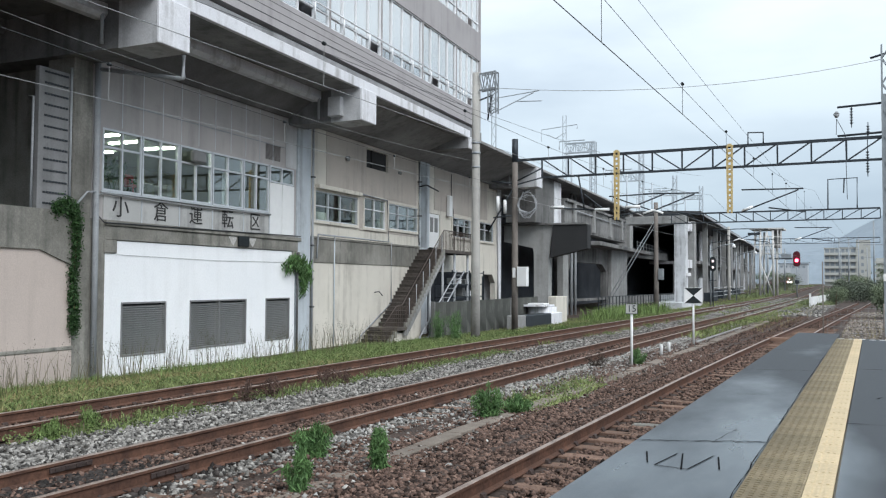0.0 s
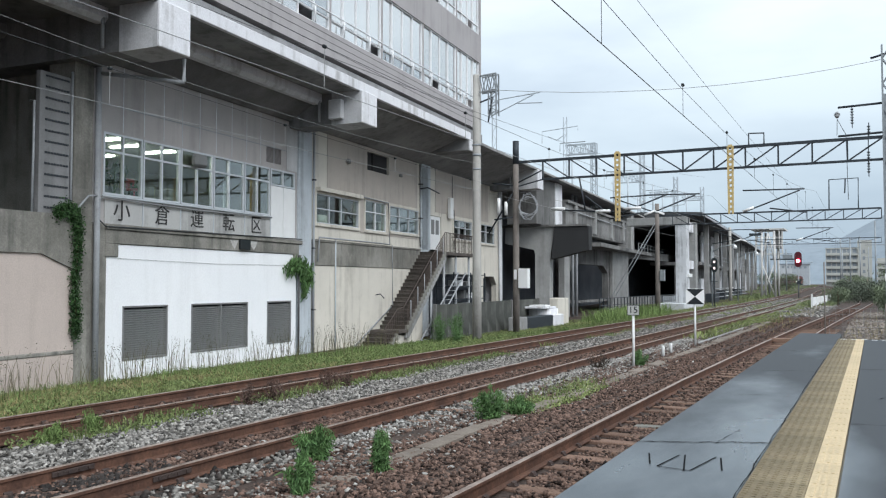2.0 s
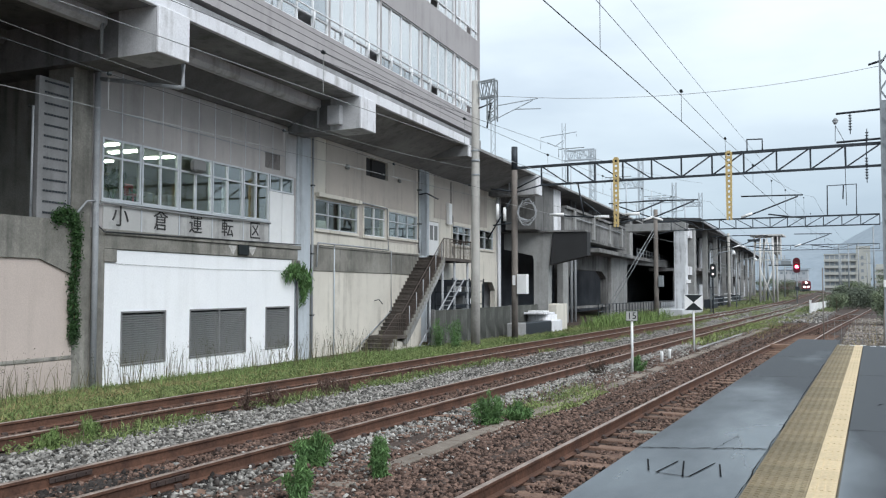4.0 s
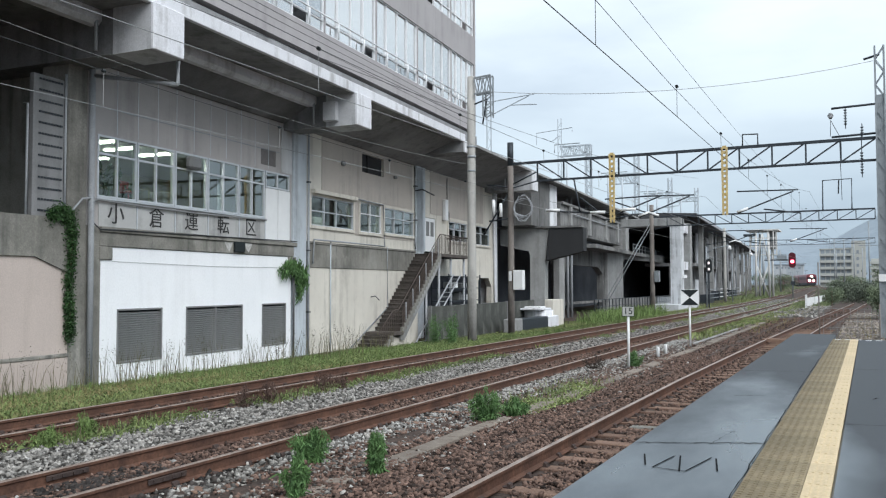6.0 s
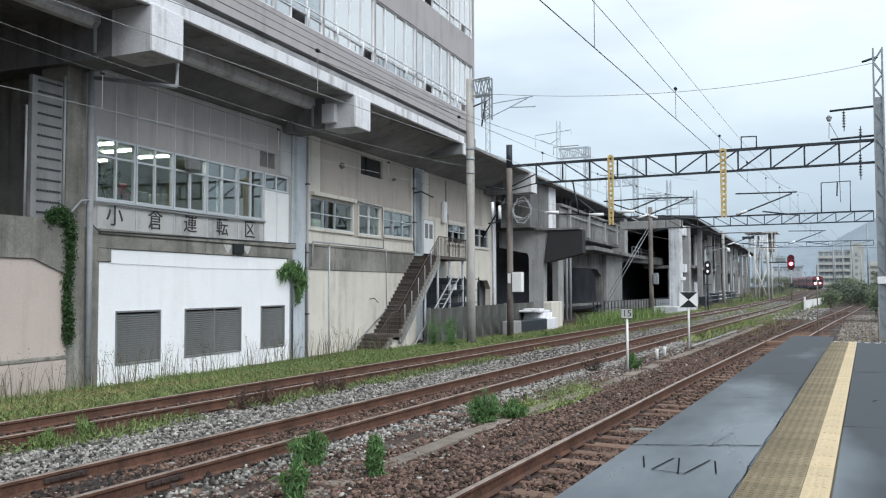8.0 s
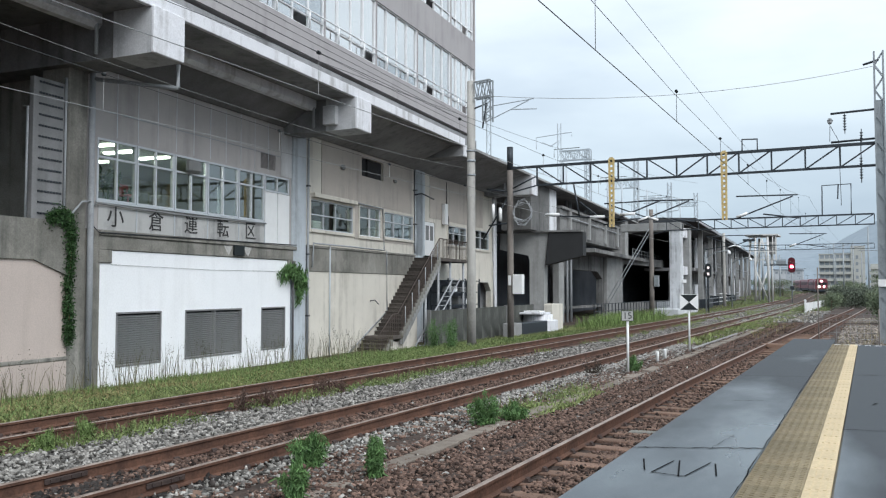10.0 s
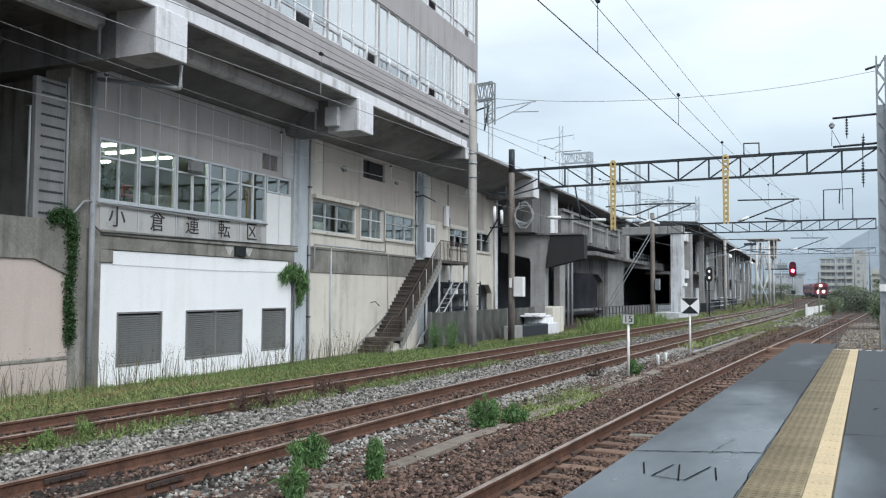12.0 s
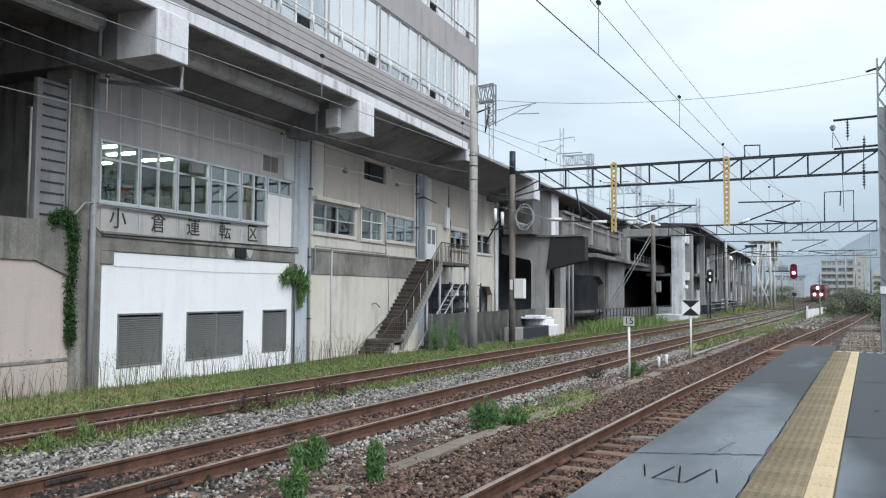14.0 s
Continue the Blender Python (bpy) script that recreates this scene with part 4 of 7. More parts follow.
part("bracket", tubes(0.04, [(-4.95, 40, 8.2), (-4.95, 40, 8.78), (-4.3, 40, 8.75), (-4.3, 40, 8.2)], n=6), STEEL_DARK, p1)
p2 = make_portal(69, 6.75, 7.5, -15.7, 0.55, 13, 0.09, "far steel lattice portal over the tracks")
part("hoop", tubes(0.05, [(-2.92, 69, 7.5), (-2.90, 69, 9.75), (-0.94, 69, 9.78), (-0.96, 69, 7.5)], [(-1.8, 69, 9.75), (-1.85, 69, 8.7)], n=5), STEEL_DARK, p2)
make_portal(110, 6.75, 7.35, -16, 0.8, 7, 0.06, "distant steel lattice portal over the tracks")


def make_mast(x, y, z0, z1, r0, r1, material, label, cat="mast"):
    bm = bmesh.new()
    tube(bm, [(0, 0, z0 + (z1 - z0) * i / 4) for i in range(5)], r0, 14, r1)
    m = thing("catenary_mast", None, None, pose(x, y, 0), label, cat)
    part("shaft", bm, material, m)
    return m


big = make_mast(-15.25, 33, -0.6, 11.05, 0.20, 0.165, POLE, "tall grey concrete catenary mast with clamps")
part("clamp", tubes(0.195, [(0, 0, 7.5), (0, 0, 7.6)], [(0, 0, 7.95), (0, 0, 8.02)], [(0, 0, 6.9), (0, 0, 6.97)], n=14), STEEL_GREY, big)
bm = bmesh.new()
for a in (-0.14, 0.14):
    bar(bm, (0.2, a, 10.95), (0.98, a, 11.0), 0.06)
    bar(bm, (0.2, a, 10.25), (0.98, a, 10.3), 0.06)
    bar(bm, (0.62, a, 10.3), (0.62, a, 9.25), 0.05)
    bar(bm, (0.98, a, 11.0), (0.98, a, 9.2), 0.05)
    for k in range(5):
        bar(bm, (0.2 + k * 0.155, a, 10.25 if k % 2 else 10.95), (0.355 + k * 0.155, a, 10.95 if k % 2 else 10.25), 0.035)
        bar(bm, (0.62 if k % 2 else 0.98, a, 10.2 - k * 0.2), (0.98 if k % 2 else 0.62, a, 10.0 - k * 0.2), 0.03)
part("lattice_arm", bm, STEEL_GREY, big)
part("bracket", tubes(0.035, [(0, 0, 9.8), (0.75, 0, 10.0)], [(0.75, 0, 10.0), (0.6, 0, 9.3), (0.55, 0, 8.95)], n=6), STEEL_DARK, big)
small = make_mast(-16.28, 40, -0.5, 9.25, 0.17, 0.15, STAINED_POLE, "weathered concrete portal mast with a white equipment box")
part("cap", tubes(0.16, [(0, 0, 8.1), (0, 0, 9.3)], n=12), STEEL_DARK, small)
part("box", blocks((0.18, 0.7, -0.2, 0.15, 1.75, 2.75), bevel=0.02), PLASTIC_WHITE, small, "white equipment box")
part("notice", blocks((-0.05, 0.1, -0.2, -0.165, 2.2, 2.7)), PLASTIC_WHITE, small)
bm = bmesh.new()
rr = random.Random(4)
for k in range(15):
    a, c = rr.uniform(0, 6.28), rr.uniform(0.35, 0.75)
    tube(bm, [(0.75 + 0.5 * math.cos(a + j * 0.8), -0.2 + 0.1 * rr.uniform(-1, 1), 5.9 + c * math.sin(a + j * 0.8)) for j in range(5)], 0.017, 5)
part("cable_loops", bm, PIPE, small, "coil of pale cables")
part("insulator", tubes(0.09, [(-0.55, 0, 5.5), (-0.55, 0, 6.2)], [(-0.95, 0, 5.6), (-0.95, 0, 6.4)]), PLASTIC_WHITE, small)
part("arm", tubes(0.04, [(0, 0, 7.0), (-1.3, 0, 7.2)], [(0, 0, 5.4), (-1.2, 0, 5.3)], [(0, 0, 6.9), (-1.5, 0, 4.6)], [(0, 0, 7.1), (1.4, 0, 7.7)], n=6), STEEL_DARK, small)
m3 = make_mast(-15.7, 69, -0.6, 8.5, 0.20, 0.17, STAINED_POLE, "concrete portal mast with stay wires and a grey box")
part("box", blocks((0.2, 0.58, -0.2, 0.2, 2.2, 3.1), bevel=0.02), STEEL_GREY, m3)
part("stay", tubes(0.022, [(0, 0, 7.2), (-3.75, -3, -0.3)], [(0, 0, 6.8), (-3.45, -3, -0.3)], n=6), STEEL_GREY, m3)
make_mast(-16.0, 110, -0.4, 9.0, 0.2, 0.17, POLE, "distant concrete portal mast")
right = thing("catenary_mast", None, None, pose(0.62, 40, 0), "lattice steel mast with insulators at the platform end", "mast")
bm = bmesh.new()
for a in (-0.17, 0.17):
    for b in (-0.17, 0.17):
        bar(bm, (a, b, -0.5), (a, b, 12.1), 0.07)
for k in range(22):
    z = 0.2 + k * 0.54
    for b in (-0.17, 0.17):
        bar(bm, (-0.17 if k % 2 else 0.17, b, z), (0.17 if k % 2 else -0.17, b, z + 0.54), 0.035)
        bar(bm, (b, -0.17 if k % 2 else 0.17, z), (b, 0.17 if k % 2 else -0.17, z + 0.54), 0.035)
box(bm, -0.14, 0.14, -0.14, 0.14, -0.5, 10.0)
part("shaft", bm, STEEL_GREY, right)
part("notice", blocks((-0.22, 0.2, -0.25, -0.2, 2.1, 2.4)), PLASTIC_WHITE, right)
for za, zb, xa in ((9.6, 9.65, -1.9), (8.35, 8.4, -1.9), (11.6, 11.75, -0.6)):
    part("arm", tubes(0.05, [(xa, 0, za), (0, 0, zb)], n=6), STEEL_DARK, right)
for x, z, count in ((-1.35, 9.5, 6), (-0.72, 8.7, 3), (-0.75, 7.6, 8)):
    ins = bmesh.new()
    for k in range(count):
        tube(ins, [(x, 0, z - k * 0.12), (x, 0, z - k * 0.12 - 0.06)], 0.075, 8, 0.03)
    tube(ins, [(x, 0, z + (0.9 if count > 6 else 0.15)), (x, 0, z - 0.12 * count - 0.1)], 0.02, 5)
    part("insulator", ins, STEEL_DARK, right, "dark disc insulator")
bm = bmesh.new()
tube(bm, [(-1.93, 0, 9.42), (-1.93, 0, 9.3)], 0.05, 12, 0.13)
tube(bm, [(-1.93, 0, 9.29), (-1.93, 0, 9.15)], 0.13, 12, 0.05)
part("pulley", bm, PIPE, right, "pale round insulator")
part("hanger_wire", tubes(0.012, [(-1.93, 0, 9.1), (-1.6, 0, 8.4)], [(-1.93, 0, 9.1), (-1.95, 0, 8.4)], [(-1.6, 0, 8.4), (-1.55, 0, 5.6)], n=4), WIRE, right)

# ---- outside stair with landing ----
LADDER = (17.7, -1.2, 23.57, 2.56)  # foot and head of the leaning ladder: along the wall and up


def make_stairs():
    st = thing("outside_stair", None, None, B, "dark rusty concrete outside stair with thin steel railing", "stairs")
    tread_mat = mat("dirty stair concrete", (0.135, 0.118, 0.105), 0.95, (0.06, 0.052, 0.047), 2.5, 30, 0.35, 0.3, each=0.35)
    y0, z0, y1, z1 = 17.3, -0.15, 22.1, 3.66
    n = 21
    run, rise = (y1 - y0) / n, (z1 - z0) / n
    bm = bmesh.new()
    box(bm, 0.08, 1.40, 0, run + 0.05, -0.05, 0.0, 0.006)
    box(bm, 0.08, 1.38, 0.03, 0.06, -rise, -0.05)
    step = mesh_of(bm, "step", tread_mat)
    bm = bmesh.new()
    box(bm, 1.40, 1.52, 0.01, run + 0.02, -rise - 0.1, 0.02, 0.012)
    cheek = mesh_of(bm, "step_end", COLUMN)
    for k in range(n):
        shared("step", step, st, pose(0, y0 + k * run, z0 + (k + 1) * rise))
        shared("step_end", cheek, st, pose(0, y0 + k * run, z0 + (k + 1) * rise))
    for k in range(5):
        shared("step", step, st, pose(0.02, 16.3 - (k + 1) * 0.26, z0 - (k + 1) * 0.165))
        shared("step_end", cheek, st, pose(0.02, 16.3 - (k + 1) * 0.26, z0 - (k + 1) * 0.165))
    part("half_landing", blocks((0.08, 1.55, 16.28, 17.36, -0.3, -0.15), bevel=0.015), tread_mat, st)
    for x in (0.02, 1.38):
        bm = bmesh.new()
        prism(bm, [(y0 - 0.05, z0 - 0.42), (y0 + 0.25, z0 - 0.42), (y1 + 0.1, z1 - 0.45), (y1 + 0.1, z1 - 0.05), (y1, z1 - 0.05), (y0 - 0.05, z0 - 0.05)], "x", x, x + 0.11)
        part("stringer", bm, CONCRETE, st)
    bm = bmesh.new()
    prism(bm, [(15.0, -1.4), (19.4, -1.4), (19.4, 1.0), (17.5, -0.5), (16.35, -0.32), (15.0, -1.15)], "x", 0.3, 1.36)
    part("stair_base", bm, BEIGE, st)
    part("landing", blocks((0.06, 1.48, 22.1, 26.4, 3.48, 3.66), bevel=0.015), tread_mat, st)
    rail = bmesh.new()
    tube(rail, [(1.46, 15.0, -0.05), (1.46, 16.4, 0.85), (1.46, 17.0, 0.88), (1.46, y1, z1 + 1.0), (1.46, 26.35, z1 + 1.0), (0.1, 26.35, z1 + 1.0)], 0.026, 6)
    part("handrail", rail, STAIR_STEEL, st)
    bal = bmesh.new()
    tube(bal, [(0, 0, 0), (0, 0, 1.0)], 0.016, 5)
    bme = mesh_of(bal, "baluster", STAIR_STEEL)
    bal = bmesh.new()
    tube(bal, [(0, 0, 0), (0, 0, 1.06)], 0.028, 6)
    newel = mesh_of(bal, "newel", PIPE)
    for k in range(2 * n):
        y = y0 + 0.1 + k * run / 2
        shared("baluster", bme, st, pose(1.46, y, z0 + (k / 2 + 0.1) * rise))
        if k % 7 == 3:
            shared("newel", newel, st, pose(1.47, y + 0.04, z0 + (k / 2 + 0.1) * rise))
    for k in range(11):
        y = 15.0 + k * 0.2
        shared("baluster", bme, st, pose(1.46, y, min(-0.13, -1.05 + 0.64 * (y - 15))))
    for k in range(23):
        shared("baluster", bme, st, pose(1.44, 22.15 + k * 0.19, z1))
    for k in range(7):
        shared("baluster", bme, st, pose(0.15 + k * 0.2, 26.35, z1))
    for y, zt in ((20.6, 2.05), (22.3, 3.48), (26.0, 3.48), (24.0, 3.48)):
        part("post", tubes(0.07, [(1.3, y, -1.4), (1.3, y, zt)]), PIPE, st)
    # steel frame stored below the landing
    rack = thing("steel_rack", None, None, B, "rusty steel rack with stacked gear under the landing", "rack")
    for y in (23.6, 26.2, 28.6):
        for x in (0.3, 1.3):
            part("post", blocks((x, x + 0.06, y, y + 0.06, -1.2, 2.6)), STEEL_DARK, rack)
    for z in (0.4, 1.1, 1.8, 2.45):
        part("shelf", blocks((0.3, 1.36, 23.6, 28.66, z, z + 0.05)), STEEL_DARK, rack)
    rr = random.Random(2)
    for k in range(14):
        y, z = rr.uniform(23.8, 28.0), rr.choice((0.45, 1.15, 1.85))
        part("crate", blocks((0.4, 0.4 + rr.uniform(0.4, 0.8), y, y + rr.uniform(0.2, 0.6), z, z + rr.uniform(0.15, 0.5)), bevel=0.02), rr.choice((STEEL_DARK, PIPE, LOUVER, PLASTIC_WHITE)), rack)
    ld = thing("ladder", None, None, B, "pale steel ladder leaning under the stair landing", "ladder")
    for dy in (0.0, 1.1):
        part("stile", tubes(0.04, [(1.72, LADDER[0] + dy, LADDER[1]), (1.62, LADDER[2] + dy, LADDER[3])]), PIPE, ld)
    for k in range(1, 16):
        q = k / 16
        y, z = LADDER[0] + (LADDER[2] - LADDER[0]) * q, LADDER[1] + (LADDER[3] - LADDER[1]) * q
        part("rung", tubes(0.02, [(1.72 - 0.1 * q, y, z), (1.72 - 0.1 * q, y + 1.1, z)], n=6), PIPE, ld)


make_stairs()


# ---- low fence of boards and tank beyond the stair ----
def make_fence():
    f = thing("boundary_fence", None, None, B, "low weathered concrete panel fence with posts", "fence")
    bm = bmesh.new()
    box(bm, -0.05, 0.05, 0, 1.49, -1.5, 0.96, 0.01)
    panel = mesh_of(bm, "panel", mat("mossy concrete panel", (0.17, 0.175, 0.16), 0.95, (0.075, 0.08, 0.07), 0.9, 30, 0.2, 0.2, streaks=0.5, each=0.1, blotch=0.35))
    bm = bmesh.new()
    box(bm, -0.08, 0.1, -0.07, 0.07, -1.5, 1.0, 0.015)
    post = mesh_of(bm, "post", VIADUCT)
    for k in range(15):
        shared("panel", panel, f, pose(2.2, 19.0 + k * 1.5, 0))
        if k % 4 == 0:
            shared("post", post, f, pose(2.2, 18.95 + k * 1.5, 0))


make_fence()

# ---- platform surface: tactile tiles, yellow line, cracks, scratched marks ----
def make_platform_tiles():
    bm = bmesh.new()
    box(bm, 0.002, 0.298, 0.002, 0.298, 0.925, 0.954)
    for i in range(6):
        for j in range(6):
            x, y = 0.025 + i * 0.05, 0.025 + j * 0.05
            box(bm, x - 0.011, x + 0.011, y - 0.016, y + 0.016, 0.954, 0.959)
    tile = mesh_of(bm, "tactile_tile", TACTILE)
    strip = thing("tactile_strip", None, None, I4, "worn brown tactile tiles along the platform edge", "tactile paving", kind="structure")
    y = 2.4
    while y < 17.6:
        shared("tactile_tile", tile, strip, pose(-0.625, y, 0))
        y += 0.3
    back = blocks((-0.625, -0.325, -24, 2.38, 0.925, 0.956))
    part("tile_run", back, TACTILE, strip)
    bm = bmesh.new()
    box(bm, 0.001, 0.133, 0.002, 0.298, 0.925, 0.956)
    for k in (0.03, 0.067, 0.104):
        box(bm, k - 0.008, k + 0.008, 0.03, 0.27, 0.956, 0.960)
    lt = mesh_of(bm, "line_tile", YELLOW_LINE)
    line = thing("yellow_line", None, None, I4, "pale yellow raised line tiles on the platform", "tactile paving", kind="structure")
    y = 2.4
    while y < 17.6:
        shared("line_tile", lt, line, pose(-0.325, y, 0))
        y += 0.3
    part("tile_run", blocks((-0.324, -0.192, -24, 2.38, 0.925, 0.957)), YELLOW_LINE, line)


make_platform_tiles()


def make_stencil():
    """Worn white dashes across the platform's end."""
    st = thing("painted_dashes", None, None, I4, "worn white painted dashes at the platform end", "marking")
    for k in range(9):
        x = -0.58 + k * 0.17
        top = 0.9605 if x < -0.19 else 0.9542
        part("dash", blocks((x, x + 0.10, 17.42, 17.50, top, top + 0.002)), WHITE_FRAME, st)


make_stencil()


def ribbon(bm, pts, w, z):
    """A thin wandering crack or painted stroke, 4 mm above the surface."""
    for (xa, ya), (xb, yb) in zip(pts, pts[1:]):
        d = Vector((xb - xa, yb - ya))
        if d.length < 1e-5:
            continue
        nrm = Vector((-d.y, d.x)).normalized() * w / 2
        v = [bm.verts.new((xa + nrm.x, ya + nrm.y, z)), bm.verts.new((xa - nrm.x, ya - nrm.y, z)), bm.verts.new((xb - nrm.x, yb - nrm.y, z)), bm.verts.new((xb + nrm.x, yb + nrm.y, z))]
        bm.faces.new(v)


def make_marks():
    tar = mat("black tar", (0.010, 0.011, 0.012), 0.95, None, 3, 40, 0.2, 0.1, spec=0.1)
    strokes = ([(-1.26, 5.26), (-1.18, 4.94)], [(-1.08, 5.28), (-1.13, 4.9)], [(-1.13, 4.9), (-0.94, 4.87)], [(-1.05, 5.3), (-0.97, 4.85)], [(-0.94, 4.87), (-0.87, 5.32)], [(-0.84, 5.3), (-0.78, 4.95)])
    bm = bmesh.new()
    for s in strokes:
        ribbon(bm, s, 0.010, 0.9541)
    thing("platform_marking", bm, mat("black painted stroke", (0.010, 0.011, 0.013), 0.95, spec=0.1), I4, "worn black strokes painted on the asphalt", "marking")
    rr = random.Random(7)
    lines = [((-1.415, 5.62), (-0.63, 5.95), 24, 0.02), ((-0.95, 5.75), (-0.88, 6.4), 12, 0.004), ((-1.15, 8.35), (-0.9, 8.5), 8, 0.014), ((-0.635, 4.0), (-0.635, 13), 60, 0.007), ((-0.19, 7.0), (0.9, 7.3), 20, 0.012), ((0.02, 8.6), (0.06, 8.75), 4, 0.02), ((-1.45, 10.8), (-0.64, 11.0), 16, 0.016), ((-0.18, 11.5), (1.6, 11.8), 20, 0.03), ((-1.45, 14.2), (-0.64, 14.3), 12, 0.02)]
    bm = bmesh.new()
    for (xa, ya), (xb, yb), n, w in lines:
        pts = [(xa + (xb - xa) * i / n + (rr.uniform(-0.007, 0.007) if abs(xb - xa) < 0.1 else 0), ya + (yb - ya) * i / n + (rr.uniform(-0.022, 0.022) if abs(xb - xa) > 0.1 else 0)) for i in range(n + 1)]
        for p, q in zip(pts, pts[1:]):
            ribbon(bm, [p, q], w * rr.uniform(0.4, 1.2), 0.9543)
    thing("asphalt_crack", bm, tar, I4, "dark wandering cracks in the platform asphalt", "crack", kind="structure")


make_marks()

# ---- signs, markers and signals beside the tracks ----
def text_part(body, size, m, parent, material):
    cu = bpy.data.curves.new("lettering", "FONT")
    cu.body, cu.size, cu.align_x, cu.align_y, cu.extrude = body, size, "CENTER", "CENTER", 0.002
    cu.materials.append(material)
    ob = new("lettering", cu)
    ob.parent = parent
    ob.matrix_basis = m
    return ob


def make_signs():
    s = thing("speed_sign", None, None, pose(-5.8, 22.57, 0, 0, 0, 14), "white track sign with the number 15 on a white post", "sign")
    part("post", tubes(0.034, [(0, 0.03, -0.35), (0, 0.03, 1.3)]), PLASTIC_WHITE, s)
    part("plate", blocks((-0.16, 0.16, -0.03, -0.01, 1.14, 1.42), bevel=0.006), mat("dull white plate", (0.55, 0.56, 0.54), 0.6), s)
    part("border", blocks((-0.16, 0.16, -0.034, -0.03, 1.14, 1.155), (-0.16, 0.16, -0.034, -0.03, 1.405, 1.42), (-0.16, -0.147, -0.034, -0.03, 1.155, 1.405), (0.147, 0.16, -0.034, -0.03, 1.155, 1.405)), BLACK, s)
    text_part("15", 0.25, pose(0, -0.036, 1.28, 90, 0, 0), s, BLACK)
    x = thing("stop_marker", None, None, pose(-5.8, 31.35, 0, 0, 0, 14), "square marker plate with black and white triangles on a post", "sign")
    part("post", tubes(0.036, [(0, 0.04, -0.35), (0, 0.04, 1.7)]), PLASTIC_WHITE, x)
    part("plate", blocks((-0.32, 0.32, -0.03, 0.0, 1.24, 1.81), bevel=0.006), PLASTIC_WHITE, x)
    for a, b in ((1.80, 1.525), (1.25, 1.525)):
        bm = bmesh.new()
        prism(bm, [(-0.31, a), (0.31, a), (0.0, b)], "y", -0.036, -0.031)
        part("triangle", bm, BLACK, x, "black triangle")
    for y in (26.2, 27.3):
        bm = bmesh.new()
        tube(bm, [(0, 0, -0.3), (0, 0, 0.04), (0, 0, 0.09)], 0.052, 10, 0.042)
        thing("marker_post", bm, PLASTIC_WHITE, pose(-5.82, y, 0), "short white marker stub in the ballast", "post", group="white marker stubs")
    # dwarf signal with two dim lamps
    sg = thing("railway_signal", None, None, pose(-13.3, 81.6, 0, 0, 0, 8) @ Matrix.Diagonal((0.8, 0.8, 1, 1)), "dark two-lamp railway signal on a slim pole", "signal")
    part("pole", tubes(0.07, [(0, 0.1, -0.9), (0, 0.1, 4.3)]), STEEL_DARK, sg)
    bm = bmesh.new()
    prism(bm, [(0.36 * math.cos(a), 3.72 + 0.36 * math.sin(a) + (0.33 if math.sin(a) > 0 else -0.33)) for a in np.linspace(0, 2 * math.pi, 18, endpoint=False)], "y", -0.05, 0.05)
    part("backplate", bm, BLACK, sg)
    dim = glow("dim signal lens", (0.75, 0.62, 0.62), 0.6)
    for z in (3.42, 4.0):
        bm = bmesh.new()
        tube(bm, [(0, -0.18, z), (0, -0.05, z)], 0.13, 12)
        part("lens", bm, dim, sg)
    part("platform_cage", tubes(0.03, [(-0.4, 0, 2.2), (0.4, 0, 2.2)], [(-0.3, 0, 2.2), (0, 0, 1.2)], n=6), STEEL_DARK, sg)
    # red signal
    r = thing("railway_signal", None, None, pose(-9.45, 127.3, 0, 0, 0, 4), "tall railway signal showing a bright red light", "signal")
    part("pole", tubes(0.08, [(0, 0.1, -0.3), (0, 0.1, 5.0)]), STEEL_GREY, r)
    bm = bmesh.new()
    prism(bm, [(0.48 * math.cos(a), 5.35 + 0.48 * math.sin(a) + (0.6 if math.sin(a) > 0 else -0.6)) for a in np.linspace(0, 2 * math.pi, 20, endpoint=False)], "y", -0.05, 0.05)
    part("backplate", bm, mat("maroon backplate", (0.10, 0.012, 0.02), 0.6), r)
    bm = bmesh.new()
    tube(bm, [(0, -0.2, 5.15), (0, -0.06, 5.15)], 0.27, 16)
    part("halo_lens", bm, glow("red signal glass", (1.0, 0.03, 0.10), 3.0), r, "glowing red lens")
    bm = bmesh.new()
    tube(bm, [(0, -0.24, 5.15), (0, -0.2, 5.15)], 0.17, 16)
    part("lamp", bm, glow("signal lamp", (1.0, 0.75, 0.78), 12.0), r, "bright signal lamp")
    part("phone_box", blocks((-0.25, 0.3, -0.1, 0.2, 1.9, 2.4)), STEEL_DARK, r)
    # white guard fence near the track's bend
    f = thing("white_fence", None, None, I4, "low white painted board fence between the tracks", "fence")
    for k in range(6):
        y, x = 82 + k * 4, -5.0 + k * 0.1
        bm = bmesh.new()
        bar(bm, (x, y, 0.35), (x + 0.1, y + 3.95, 0.37), 0.06, 0.75)
        part("board", bm, PLASTIC_WHITE, f)
        part("post", blocks((x - 0.08, x + 0.08, y - 0.08, y + 0.08, -0.35, 1.05 if k == 0 else 0.74)), PLASTIC_WHITE, f)


make_signs()

